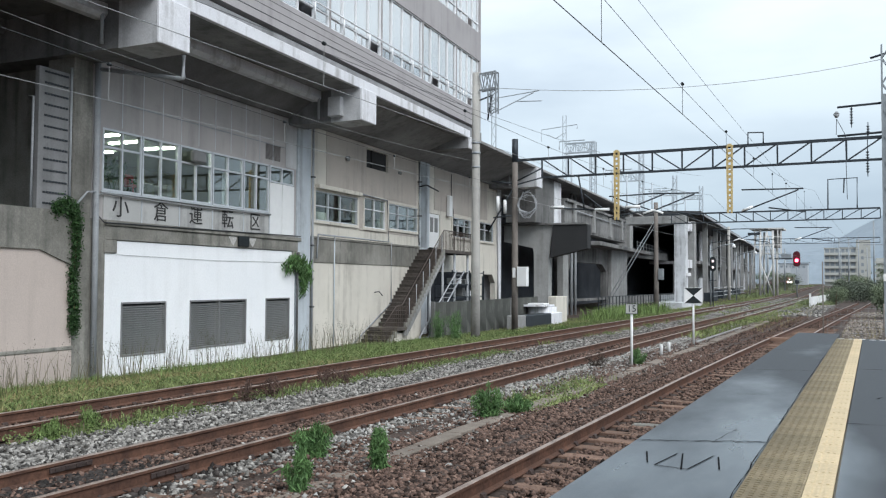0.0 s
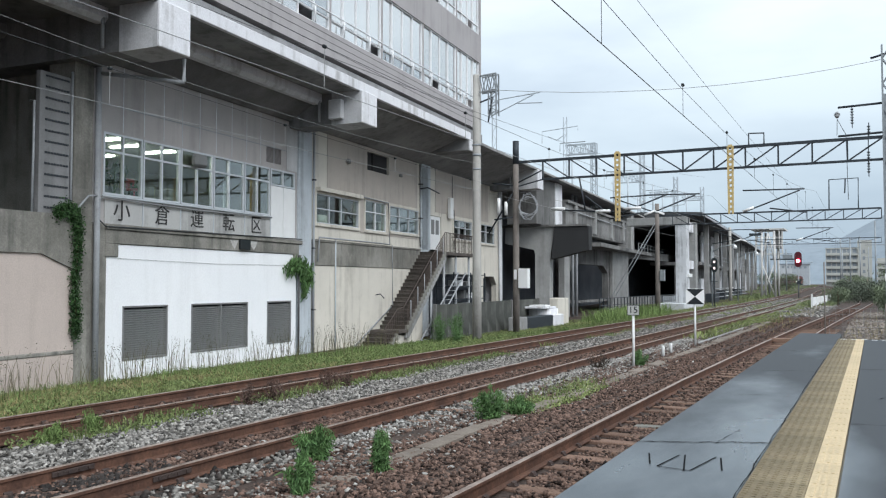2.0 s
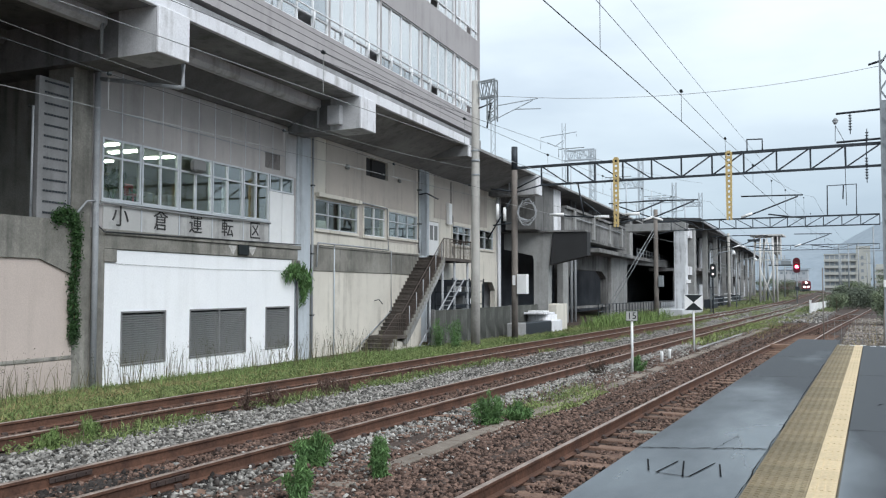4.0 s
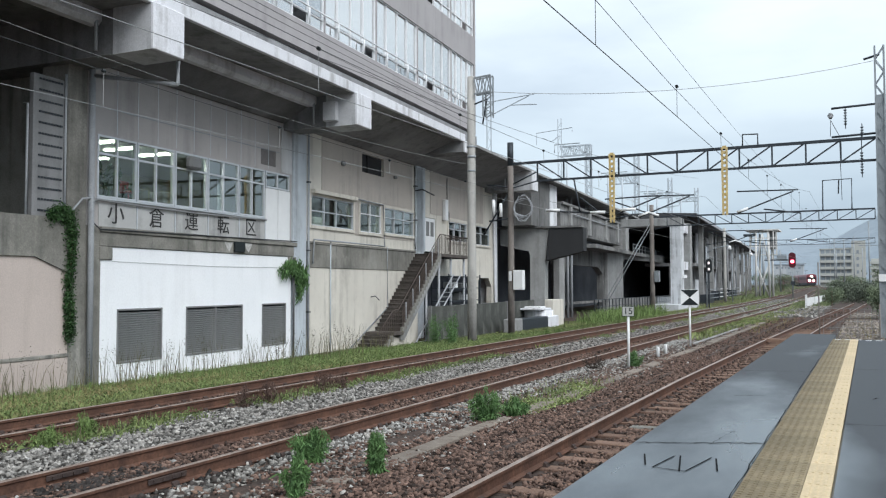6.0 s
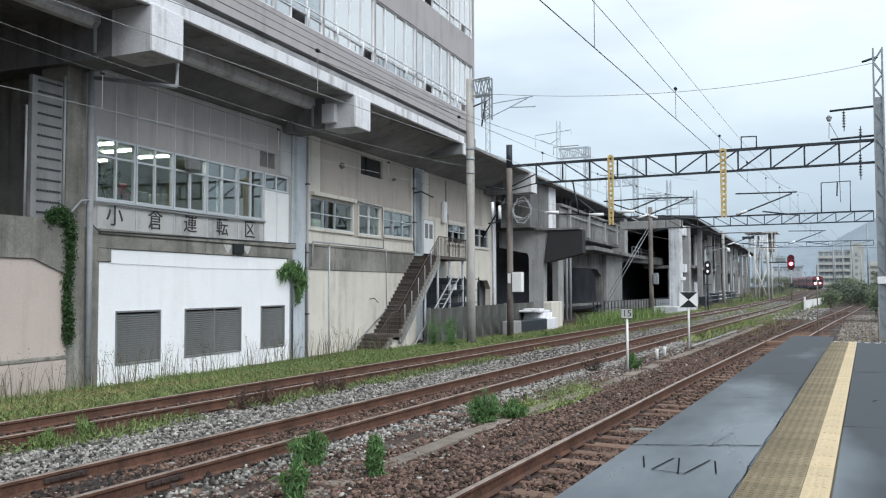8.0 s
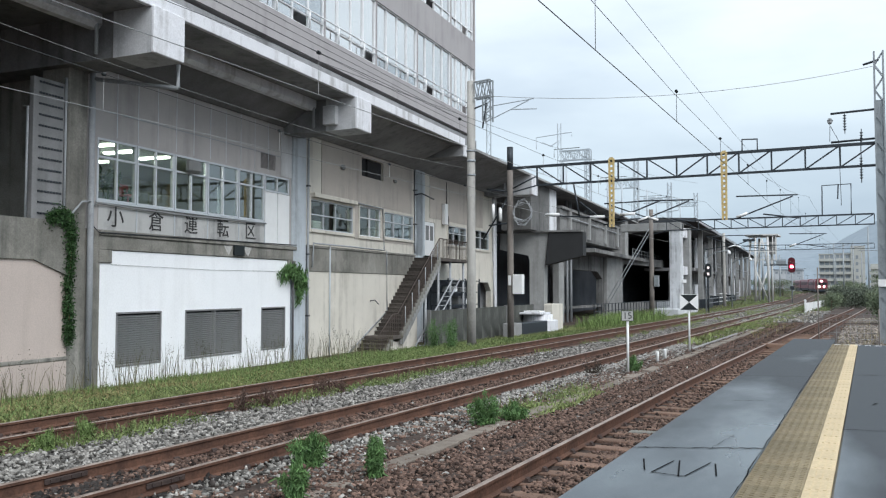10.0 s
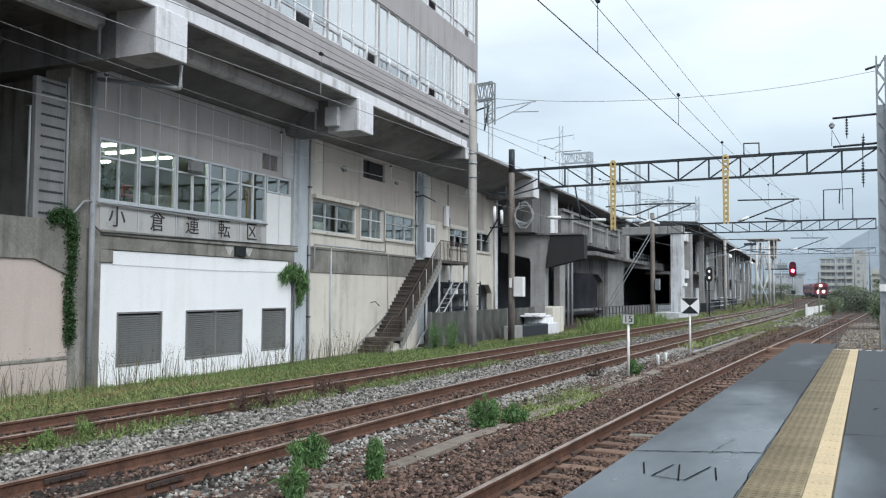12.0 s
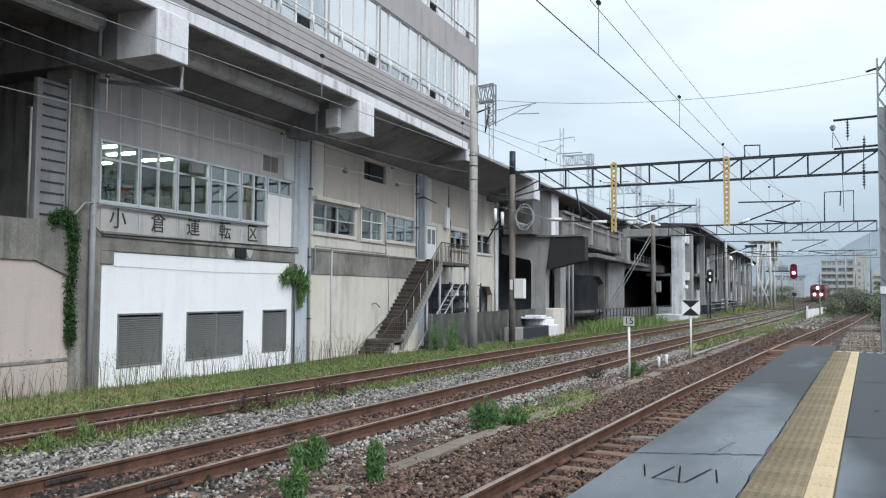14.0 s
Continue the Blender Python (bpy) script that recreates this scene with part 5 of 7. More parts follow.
# ---- overhead wires ----
def make_wires():
    for cx, label in ((-2.96, "contact and messenger wire over the platform track"), (-7.43, "contact and messenger wire over the middle track"), (-11.05, "contact and messenger wire over the siding")):
        pale = cx < -3.5
        m = WIRE_PALE if pale else WIRE
        w = thing("overhead_line", None, None, I4, label, "overhead wire", group="overhead lines")
        part("contact_wire", tubes(0.006 if pale else 0.0065, [(cx, y, 4.97 if cx > -9 else 4.91) for y in (-40, 0, 40)] + [((near_x if cx > -3 else mid_x if cx > -8 else far_x)(y), y, 4.97 + rail_z(y)) for y in (69, 110, 160)], n=5), m, w)

        low, k2, y2 = (5.20, 0.0013, 25.0) if cx < -9 else (5.47, 0.0017, 20.0)

        def sag(y):
            return low + k2 * ((y - y2 + 25) % 50 - 25) ** 2
        part("messenger_wire", tubes(0.005 if pale else 0.0048, [((near_x if cx > -3 else mid_x if cx > -8 else far_x)(y), y, sag(y) + rail_z(y)) for y in np.arange(-40, 140, 5.0)], n=5), m if not pale else WIRE, w)
        off, gap = {-2.96: (0.1, 5.0), -7.43: (0.53, 5.0), -11.05: (0.45, 4.6)}[cx]
        for k in range(-3, 18):
            y = gap * k + off
            if y > 38 and cx < -3:
                continue
            d = part("dropper", tubes(0.0045, [(cx, y, 4.97 if cx > -9 else 4.91), (cx, y, sag(y))], n=4), m, w)
            part("clip", tubes(0.03, [(cx, y - 0.03, sag(y)), (cx, y + 0.03, sag(y))], n=6), BLACK, d)
    thing("feeder_wire", tubes(0.006, [(-4.6, y, 8.15 + 0.0009 * (y - 40) ** 2 * 0.4) for y in np.arange(-30, 41, 5.0)] + [(-4.6, 69, 8.0), (-4.6, 110, 8.0)], n=5), WIRE, I4, "thin feeder wire over the tracks", "wire")
    thing("feeder_wire", tubes(0.009, [(-14.9, y, 8.9 + 0.0006 * (y - 8) ** 2) for y in np.arange(-30, 90, 4.0)], n=5), WIRE, I4, "dark feeder wire beside the deck edge", "wire")
    thing("feeder_wire", tubes(0.005, [(-14.9, y, min(8.4, 6.8 + 0.0027 * (y - 22) ** 2)) for y in np.arange(-30, 33.1, 3.0)], n=5), WIRE_PALE, I4, "thin return wire fixed to the concrete mast", "wire")
    thing("span_wire", tubes(0.012, [(-14.3 + k * 1.47, 33 + 0.7 * k, 10.3 + 0.12 * k - 0.05 * k * (10 - k) * 0.45) for k in range(11)], n=5), WIRE_PALE, I4, "thin span wire between two masts", "wire")
    # hinged arms that hold the lines at the portals
    for y, k in ((40, 1.0), (69, 1.0)):
        for cx, side in ((-2.96, 1), (-7.43, 1), (-11.05, -1)):
            a = thing("registration_arm", None, None, pose(cx, y, 0), "grey hinged catenary arm with white insulator", "catenary arm", group="catenary arms")
            r = side * -1.9
            part("tube", tubes(0.035, [(r * 1.2, 0, 6.2), (0.3 * side, 0, 6.15)], [(r * 1.2, 0, 5.2), (0.1 * side, 0, 6.1)], [(r * 0.6, 0, 5.35), (0.35 * side, 0, 5.12)], n=6), STEEL_DARK, a)
            part("insulator", tubes(0.06, [(r * 1.2, 0, 5.25), (r * 0.95, 0, 5.42)], n=8), PLASTIC_WHITE, a)
    arms = thing("cable_bracket", None, None, I4, "pale insulator bars on a bracket under the portal", "bracket")
    part("bar", tubes(0.04, [(-14.2, 40, 5.68), (-10.7, 40, 5.42), (-8.6, 40, 6.2)], [(-12.9, 40, 7.2), (-12.6, 40, 5.55)], [(-12.6, 40, 6.3), (-11.6, 40, 5.5)], n=6), STEEL_DARK, arms)
    for x, z in ((-14.0, 5.72), (-11.7, 5.52), (-10.2, 5.6)):
        part("insulator", tubes(0.075, [(x - 0.36, 39.95, z + 0.0), (x + 0.36, 39.95, z)], n=10), PLASTIC_WHITE, arms, "white rod insulator")
    # masts and arms that stand on the deck
    deck = [(-1.6, 39.0, 9.9, 15.9), (-1.0, 57.4, 9.9, 17.4)]
    for i, (x, y, z0, z1) in enumerate(deck):
        d = thing("deck_mast", None, None, B @ pose(x, y, 0), "slim grey mast on the viaduct deck", "mast", group="masts on the deck")
        bm = bmesh.new()
        for a in (-0.16, 0.16):
            bar(bm, (a, 0, 9.0), (a, 0, z1), 0.07)
        for k in range(int((z1 - 9.9) / 0.6)):
            bar(bm, (-0.16 if k % 2 else 0.16, 0, 9.9 + k * 0.6), (0.16 if k % 2 else -0.16, 0, 10.5 + k * 0.6), 0.035)
        part("shaft", bm, HAZE_STEEL, d)
        part("arm", tubes(0.05, [(0.1, 0, z1 - 0.6), (3.4, 0, z1 - 0.3)], [(0.1, 0, z1 - 1.6), (3.0, 0, z1 - 0.4)], [(1.6, 0, z1 - 0.95), (3.6, 0, z1 - 1.05)], n=5) if i == 0 else tubes(0.05, [(-2.2, 0, z1 - 2.3), (-2.2, 0, z1 - 1.2), (1.2, 0, z1 - 0.9), (1.2, 0, z1 - 1.3)], [(-1.6, 0, z1 - 1.7), (-0.8, 0, z1 - 2.1), (0, 0, z1 - 1.6)], n=5), HAZE_STEEL, d)
    # box lattice masts with side brackets
    for y, z1, xl, za, zb in ((75.7, 15.0, -25.7, 14.1, 15.0), (94.0, 16.7, -26.5, 13.4, 14.5), (111.9, 16.0, -26.4, 13.4, 14.1), (131, 16.6, -26, 14.6, 15.2)):
        lat = thing("lattice_mast", None, None, pose(-23, y, 0), "pale grey box lattice mast with a bracket above the deck", "mast", group="lattice masts on the deck")
        bm = bmesh.new()
        for p in (-0.24, 0.24):
            for q in (-0.24, 0.24):
                bar(bm, (p, q, 9.0), (p, q, z1), 0.09)
        for k in range(int((z1 - 9.3) / 0.5)):
            for q in (-0.24, 0.24):
                bar(bm, (-0.24 if k % 2 else 0.24, q, 9.3 + k * 0.5), (0.24 if k % 2 else -0.24, q, 9.8 + k * 0.5), 0.055)
        part("shaft", bm, HAZE_STEEL, lat)
        bm = bmesh.new()
        w = xl + 23
        for zz in (za, zb):
            for q in (-0.25, 0.25):
                bar(bm, (w, q, zz), (0.24, q, zz), 0.09)
        n = 6
        for k in range(n):
            u, v = w * k / n, w * (k + 1) / n
            for q in (-0.25, 0.25):
                bar(bm, (u, q, za if k % 2 else zb), (v, q, zb if k % 2 else za), 0.06)
                bar(bm, (u, q, za), (u, q, zb), 0.05)
        part("bracket", bm, HAZE_STEEL, lat)
        part("rod", tubes(0.05, [(w - 0.6, 0, zb - 0.5), (w - 0.6, 0, zb + 0.25), (w * 0.3, 0, zb + 0.25)], n=5), STEEL_GREY, lat)
    for y, z1 in ((70, 12.6), (83, 13.2), (88.5, 13.6), (100, 13.8), (105, 13.6), (120, 14.5)):
        q = thing("deck_post", None, None, pose(-23.2, y, 0), "slim pale post on the viaduct deck edge", "post", group="posts on the deck")
        part("shaft", tubes(0.09, [(0, 0, 9.0), (0, 0, z1)], n=6), HAZE_STEEL, q)
    arm = thing("deck_bracket", None, None, pose(-23, 100, 0), "curved pale cantilever bracket over the deck", "bracket")
    part("tube", tubes(0.06, [(-2, 0, 12.4), (2.6, 0, 12.9), (4.0, 0, 12.3), (3.4, 0, 11.2), (1.0, 0, 11.0)], n=6), HAZE_STEEL, arm)
    part("post", tubes(0.08, [(-2, 0, 9.0), (-2, 0, 12.6)], n=6), HAZE_STEEL, arm)


make_wires()

# ---- ballast stones, grass, weeds and creepers ----
ICO = np.array([(0, 0, 1), (0.894, 0, 0.447), (0.276, 0.851, 0.447), (-0.724, 0.526, 0.447), (-0.724, -0.526, 0.447), (0.276, -0.851, 0.447), (0.724, 0.526, -0.447), (-0.276, 0.851, -0.447), (-0.894, 0, -0.447), (-0.276, -0.851, -0.447), (0.724, -0.526, -0.447), (0, 0, -1)])
ICO_F = np.array([(0, 1, 2), (0, 2, 3), (0, 3, 4), (0, 4, 5), (0, 5, 1), (1, 6, 2), (2, 7, 3), (3, 8, 4), (4, 9, 5), (5, 10, 1), (6, 7, 2), (7, 8, 3), (8, 9, 4), (9, 10, 5), (10, 6, 1), (11, 7, 6), (11, 8, 7), (11, 9, 8), (11, 10, 9), (11, 6, 10)])


def stones(name, zones, material, label, seed, size=0.033, lift=0.0):
    """Broken stones scattered over zones (x0, x1, y0, y1, stones per square metre); the zones follow the tracks' lie."""
    rng = np.random.default_rng(seed)
    pts = []
    for x0, x1, y0, y1, dens in zones:
        n = int((x1 - x0) * (y1 - y0) * dens)
        p = np.column_stack([rng.uniform(x0, x1, n), rng.uniform(y0, y1, n)])
        fray = np.minimum(p[:, 0] - x0, x1 - p[:, 0]) + rng.normal(0, 0.12, n)
        pts.append(p[fray > -0.02])
    p = np.concatenate(pts)
    n = len(p)
    z = np.array([ground_z(x, y) + 0.03 * noise.noise((x * 0.7, y * 0.5, 0)) for x, y in p]) + rng.uniform(-0.004, 0.03, n) + lift
    r = size * rng.uniform(0.55, 1.35, n)
    v = ICO[None] * rng.uniform(0.45, 1.45, (n, 12, 1)) * (r[:, None] * rng.uniform(0.55, 1.35, (n, 3)))[:, None, :]
    a = rng.uniform(0, 6.283, n)
    c, s = np.cos(a)[:, None], np.sin(a)[:, None]
    x, y = v[..., 0] * c - v[..., 1] * s, v[..., 0] * s + v[..., 1] * c
    v = np.stack([x + p[:, :1], y + p[:, 1:], v[..., 2] * 0.8 + z[:, None]], -1).reshape(-1, 3)
    f = (ICO_F[None] + 12 * np.arange(n)[:, None, None]).reshape(-1, 3)
    return tagged(new(name, arr_mesh(name, v, f, material)), label, "ballast", kind="stuff")


STONE_GREY = mat("grey ballast stone", (0.40, 0.385, 0.36), 0.9, (0.10, 0.093, 0.083), 8, 60, 0.25, 0.1, island=0.88)
STONE_BROWN = mat("rusty ballast stone", (0.20, 0.132, 0.104), 0.92, (0.088, 0.056, 0.045), 8, 60, 0.25, 0.1, island=0.92)
STONE_WHITE = mat("pale stone", (0.46, 0.455, 0.435), 0.85, (0.30, 0.295, 0.28), 8, 60, 0.15, 0.1, island=0.3)
stones("ballast", [(-10.15, -8.2, 5, 22, 620), (-10.1, -8.3, 22, 45, 150), (-10.0, -8.4, 45, 75, 60), (-6.8, -5.8, 5, 24, 420), (-6.0, -5.0, 5, 24, 120), (-6.75, -5.6, 24, 50, 110), (-9.9, -5.5, 48, 90, 40)], STONE_GREY, "heap of broken grey ballast stones between the tracks", 1, 0.031)
stones("ballast", [(-6.35, -3.6, 5.5, 14, 980), (-6.35, -3.6, 14, 28, 560), (-6.3, -3.7, 28, 60, 110), (-3.45, -1.6, 5, 15, 420), (-3.45, -1.6, 15, 34, 150), (-7.98, -6.9, 5, 26, 620), (-8.0, -6.9, 26, 50, 110), (-11.55, -10.55, 6, 30, 380), (-11.5, -10.6, 30, 60, 80), (-3.6, -1.5, 34, 56, 110), (-2.9, -0.9, 52, 80, 70)], STONE_BROWN, "rust-brown ballast stones around the tracks", 2, 0.029)
stones("ballast", [(-7.95, -6.9, 5.2, 7.6, 430), (-6.85, -6.55, 5.5, 7.8, 420), (-3.4, -2.2, 4, 9, 60)], mat("oily black stone", (0.055, 0.046, 0.042), 0.75, (0.025, 0.022, 0.02), 8, 60, 0.25, 0.1, island=0.7), "oil-blackened ballast stones at the rail joints", 6, 0.037)
stones("ballast", [(-4.25, -3.62, 4.5, 14, 900), (-4.25, -3.6, 14, 30, 420)], STONE_BROWN, "rust-brown ballast over the sleeper ends", 7, 0.03, 0.05)
stones("ballast", [(-3.42, -1.55, 4, 14, 620), (-3.42, -1.55, 14, 30, 330)], STONE_BROWN, "rust-brown ballast packed between the sleepers", 8, 0.028, 0.045)
stones("pale_stones", [(-6.4, -3.7, 4, 30, 5), (-8.2, -6.8, 5, 25, 3), (-10.2, -8.3, 4, 30, 14), (-6.85, -5.95, 9, 20, 130), (-6.8, -5.9, 20, 36, 120)], STONE_WHITE, "scattered pale stones on the ballast", 3, 0.031)


stones("gravel", [(-13.0, -3.2, 60, 120, 22)], STONE_GREY, "pale grey gravel between the far tracks", 4, 0.075)
stones("gravel", [(-1.3, 5.0, 19.6, 32, 130), (-1.3, 6, 32, 70, 40)], mat("buff gravel stone", (0.33, 0.29, 0.25), 0.92, (0.22, 0.19, 0.165), 8, 60, 0.2, 0.1, island=0.6), "buff gravel yard beyond the platform end", 5, 0.05)


def blades(name, spots, material, label, seed, h0, h1, w, lean=0.35, category="grass"):
    """Grass blades, each a bent pointed strip, at spots (x, y, z)."""
    rng = np.random.default_rng(seed)
    p = np.asarray(spots)
    n = len(p)
    h, a = rng.uniform(h0, h1, n), rng.uniform(0, 6.283, n)
    d = np.stack([np.cos(a), np.sin(a), np.zeros(n)], -1)
    t = rng.normal(0, 1, (n, 3)) * lean
    t[:, 2] = 0
    wv = d * (w * rng.uniform(0.6, 1.4, n))[:, None]
    up = np.array([0, 0, 1.0])
    mid = p + up * (h * 0.55)[:, None] + t * (h * 0.35)[:, None]
    tip = p + up * (h * 0.95)[:, None] + t * h[:, None]
    v = np.stack([p - wv, p + wv, mid - wv * 0.7, mid + wv * 0.7, tip], 1).reshape(-1, 3)
    f = (np.array([(0, 1, 3), (0, 3, 2), (2, 3, 4)])[None] + 5 * np.arange(n)[:, None, None]).reshape(-1, 3)
    return tagged(new(name, arr_mesh(name, v, f, material)), label, category, kind="stuff")


def scatter(rng, x0, x1, y0, y1, n, clump=0.0):
    x, y = rng.uniform(x0, x1, n), rng.uniform(y0, y1, n)
    if clump:
        keep = np.array([noise.noise((a * 0.9, b * 0.6, 3.3)) for a, b in zip(x, y)]) > clump
        x, y = x[keep], y[keep]
    return [(a, b, ground_z(a, b)) for a, b in zip(x, y)]


RG = np.random.default_rng(11)
verge = scatter(RG, -19.4, -12.15, 4, 30, 42000) + scatter(RG, -20.5, -12.2, 30, 62, 15000) + scatter(RG, -18, -12.3, 62, 120, 5000)
blades("grass", verge, GREEN_GRASS, "green grass verge between siding and viaduct", 21, 0.04, 0.17, 0.010, 0.7)
blades("dry_grass", scatter(RG, -18.5, -14.2, 8, 17, 9000, -0.1) + scatter(RG, -18.5, -12.3, 5, 20, 13000, 0.05), GRASS_DRY, "patches of dry yellow grass on the verge", 22, 0.05, 0.2, 0.009, 0.6)
blades("tall_grass", scatter(RG, -19.2, -16.0, 10, 29, 700, -0.1), mat("dry stalk", (0.16, 0.15, 0.08), 0.9, None, 3, 30, 0.2, 0, island=0.5), "tall thin grass stalks before the white wall", 23, 0.5, 1.4, 0.008, 0.16)
blades("grass", scatter(RG, -10.45, -9.75, 4, 30, 2600, 0.12) + scatter(RG, -10.4, -9.6, 30, 70, 1500, 0.1) + scatter(RG, -6.3, -5.2, 14.5, 19, 350, 0.0) + scatter(RG, -9.8, -5, 44, 100, 3500, 0.12), GREEN_GRASS, "low weeds growing along the rails", 24, 0.05, 0.22, 0.010)
blades("grass", scatter(RG, -19.4, -16.5, 8, 31, 9000, 0.05) + scatter(RG, -16.5, -12.3, 5, 31, 7000, 0.2), TUFT, "taller tufts of fresh grass in the verge", 29, 0.1, 0.34, 0.009, 0.5)
blades("grass", scatter(RG, -6.8, -5.9, 34, 56, 1700, 0.0) + scatter(RG, -6.6, -4.8, 50, 92, 4200, 0.06) + scatter(RG, -10.4, -8.6, 55, 100, 2600, 0.05) + scatter(RG, -15.5, -12.2, 55, 125, 6500, -0.1), GREEN_GRASS, "bright grass growing between the far tracks", 30, 0.06, 0.24, 0.02, 0.6)
blades("dry_grass", scatter(RG, -10.35, -9.85, 8, 26, 420, 0.12) + scatter(RG, -9.9, -9.5, 12, 22, 120, 0.1), mat("withered red stalk", (0.15, 0.10, 0.085), 0.9, None, 3, 30, 0.2, 0, island=0.4), "withered reddish stalks beside the siding rail", 33, 0.15, 0.5, 0.005, 0.3)
blades("grass", scatter(RG, -18.5, -14, 57, 67, 2300) + scatter(RG, -15.8, -14, 50, 57, 500), TUFT, "tall bright grass before the viaduct piers", 25, 0.3, 1.1, 0.02, 0.3)
blades("moss", scatter(RG, -5.95, -5.1, 13, 18.5, 4200, -0.1), mat("light green herb", (0.33, 0.40, 0.16), 0.8, (0.23, 0.30, 0.10), 2, 30, 0.2, 0, island=0.4), "low pale green herbs on the ballast", 26, 0.03, 0.12, 0.009, 0.8)


blades("dry_grass", scatter(RG, -1.2, 5, 20, 60, 1800, 0.1) + scatter(RG, -5.5, -3.7, 40, 90, 900, 0.1), GRASS_DRY, "sparse dry weeds beyond the platform", 27, 0.1, 0.5, 0.008, 0.4)


def leaf_cloud(rng, centers, per, leaf, spread, slim=0.4, hang=0.0):
    """Leaves as bent quads, split into triangles, round the given centres."""
    c = np.repeat(np.asarray(centers), per, 0)
    n = len(c)
    p = c + rng.normal(0, 1, (n, 3)) * spread
    u = rng.normal(0, 1, (n, 3))
    u[:, 2] += hang * np.linalg.norm(u, axis=1)
    u /= np.linalg.norm(u, axis=1)[:, None]
    w = np.cross(u, rng.normal(0, 1, (n, 3)))
    w /= np.linalg.norm(w, axis=1)[:, None]
    s = leaf * rng.uniform(0.6, 1.4, n)[:, None]
    v = np.stack([p - u * s, p + w * s * slim, p + u * s, p - w * s * slim], 1).reshape(-1, 3)
    f = (np.array([(0, 1, 2), (0, 2, 3)])[None] + 4 * np.arange(n)[:, None, None]).reshape(-1, 3)
    return v, f


def herbs(name, spots, per, leaf, spread, material, label, seed):
    v, f = leaf_cloud(np.random.default_rng(seed), spots, per, leaf, spread)
    return tagged(new(name, arr_mesh(name, v, f, material)), label, "herbs", kind="stuff")


herbs("herbs", [(x, y, z + 0.07) for x, y, z in scatter(RG, -14.5, -12.1, 8, 60, 1500, -0.1) + scatter(RG, -19.3, -13.5, 6, 40, 1100, 0.0)], 22, 0.03, (0.11, 0.11, 0.05), mat("verge herb leaf", (0.19, 0.25, 0.09), 0.8, (0.10, 0.15, 0.05), 1.2, 30, 0.2, 0, island=0.55), "leafy green herbs in the grass verge", 41)
herbs("herbs", [(x, y, z + 0.05) for x, y, z in scatter(RG, -10.4, -9.85, 5, 24, 420, -0.15) + scatter(RG, -10.3, -9.7, 8, 60, 260, 0.1) + scatter(RG, -6.1, -5.1, 13.5, 18, 50, 0.0) + scatter(RG, -9.6, -5.2, 48, 125, 700, -0.05)], 22, 0.028, (0.11, 0.13, 0.04), mat("pale herb leaf", (0.20, 0.26, 0.10), 0.8, (0.12, 0.165, 0.06), 2, 30, 0.2, 0, island=0.5), "pale green herbs between the tracks", 42)


def weed(x, y, h, w, seed, label, mtl=None, per=30):
    """An upright leafy weed: several stems set with narrow leaves."""
    rng = np.random.default_rng(seed)
    z = ground_z(x, y) - 0.02
    plant = thing("weed", None, None, pose(x, y, z), label, "weed", group="weeds in the ballast")
    bm, cs = bmesh.new(), []
    for k in range(9):
        a, r = rng.uniform(0, 6.283), w * rng.uniform(0.1, 1.0)
        hh = h * (1.08 - 0.45 * r / w) * rng.uniform(0.8, 1.05)
        q = [(r * math.cos(a) * 0.25 * j, r * math.sin(a) * 0.25 * j, hh * j / 4) for j in range(5)]
        tube(bm, q, 0.006, 4)
        for j in range(1, 5):
            for e in (0, 0.5):
                cs.append([q[j - 1][i] + (q[j][i] - q[j - 1][i]) * (e + 0.5) for i in range(3)])
    mtl = mtl or GREEN_BUSH
    part("stem", bm, mtl, plant)
    v, f = leaf_cloud(rng, cs, per, 0.05, (w * 0.15, w * 0.15, h * 0.06), 0.15, 0.9)
    z1 = v[:, 2] / h
    v[:, :2] *= np.clip(1.25 - 0.55 * z1, 0.4, 1.2)[:, None]
    v[:, 2] = np.maximum(v[:, 2], 0.01)
    lv = new("leaves", arr_mesh("leaves", v, f, mtl))
    lv.parent = plant


seeds = scatter(RG, -19.1, -16.6, 9, 28, 150, -0.1)
herbs("seed_heads", [(x, y, z + RG.uniform(0.35, 1.15)) for x, y, z in seeds for _ in range(3)], 7, 0.022, (0.025, 0.025, 0.09), mat("dark seed head", (0.11, 0.115, 0.07), 0.9, None, 3, 30, 0.2, 0, island=0.5), "dark seed heads on the tall stalks", 43)
weed(-5.42, 7.3, 0.50, 0.17, 1, "upright green leafy weed in the ballast")
weed(-6.2, 8.7, 0.45, 0.28, 2, "bushy bright green weed beside the rail")
weed(-5.24, 8.62, 0.50, 0.2, 3, "dense green weed on the cable trough")
weed(-5.60, 12.65, 0.58, 0.32, 4, "large leafy green weed in the ballast")
weed(-5.38, 13.4, 0.36, 0.28, 5, "low spreading green weed")
weed(-5.75, 22.9, 0.45, 0.25, 6, "green weed at the foot of the track sign")
weed(-6.35, 21.3, 0.42, 0.3, 7, "dry brownish weed tuft in the ballast", mat("withered weed", (0.07, 0.055, 0.045), 0.9, None, 3, 30, 0.2, 0, island=0.4), 5)
WITHERED = mat("withered red weed", (0.13, 0.085, 0.07), 0.9, (0.085, 0.055, 0.045), 3, 30, 0.2, 0, island=0.4)
for i, (x, y, h) in enumerate(((-10.0, 14.4, 0.5), (-9.95, 11.9, 0.42), (-10.0, 12.6, 0.46), (-9.9, 14.9, 0.35))):
    weed(x, y, h, 0.26, 80 + i, "withered reddish weed beside the siding rail", WITHERED, 4)
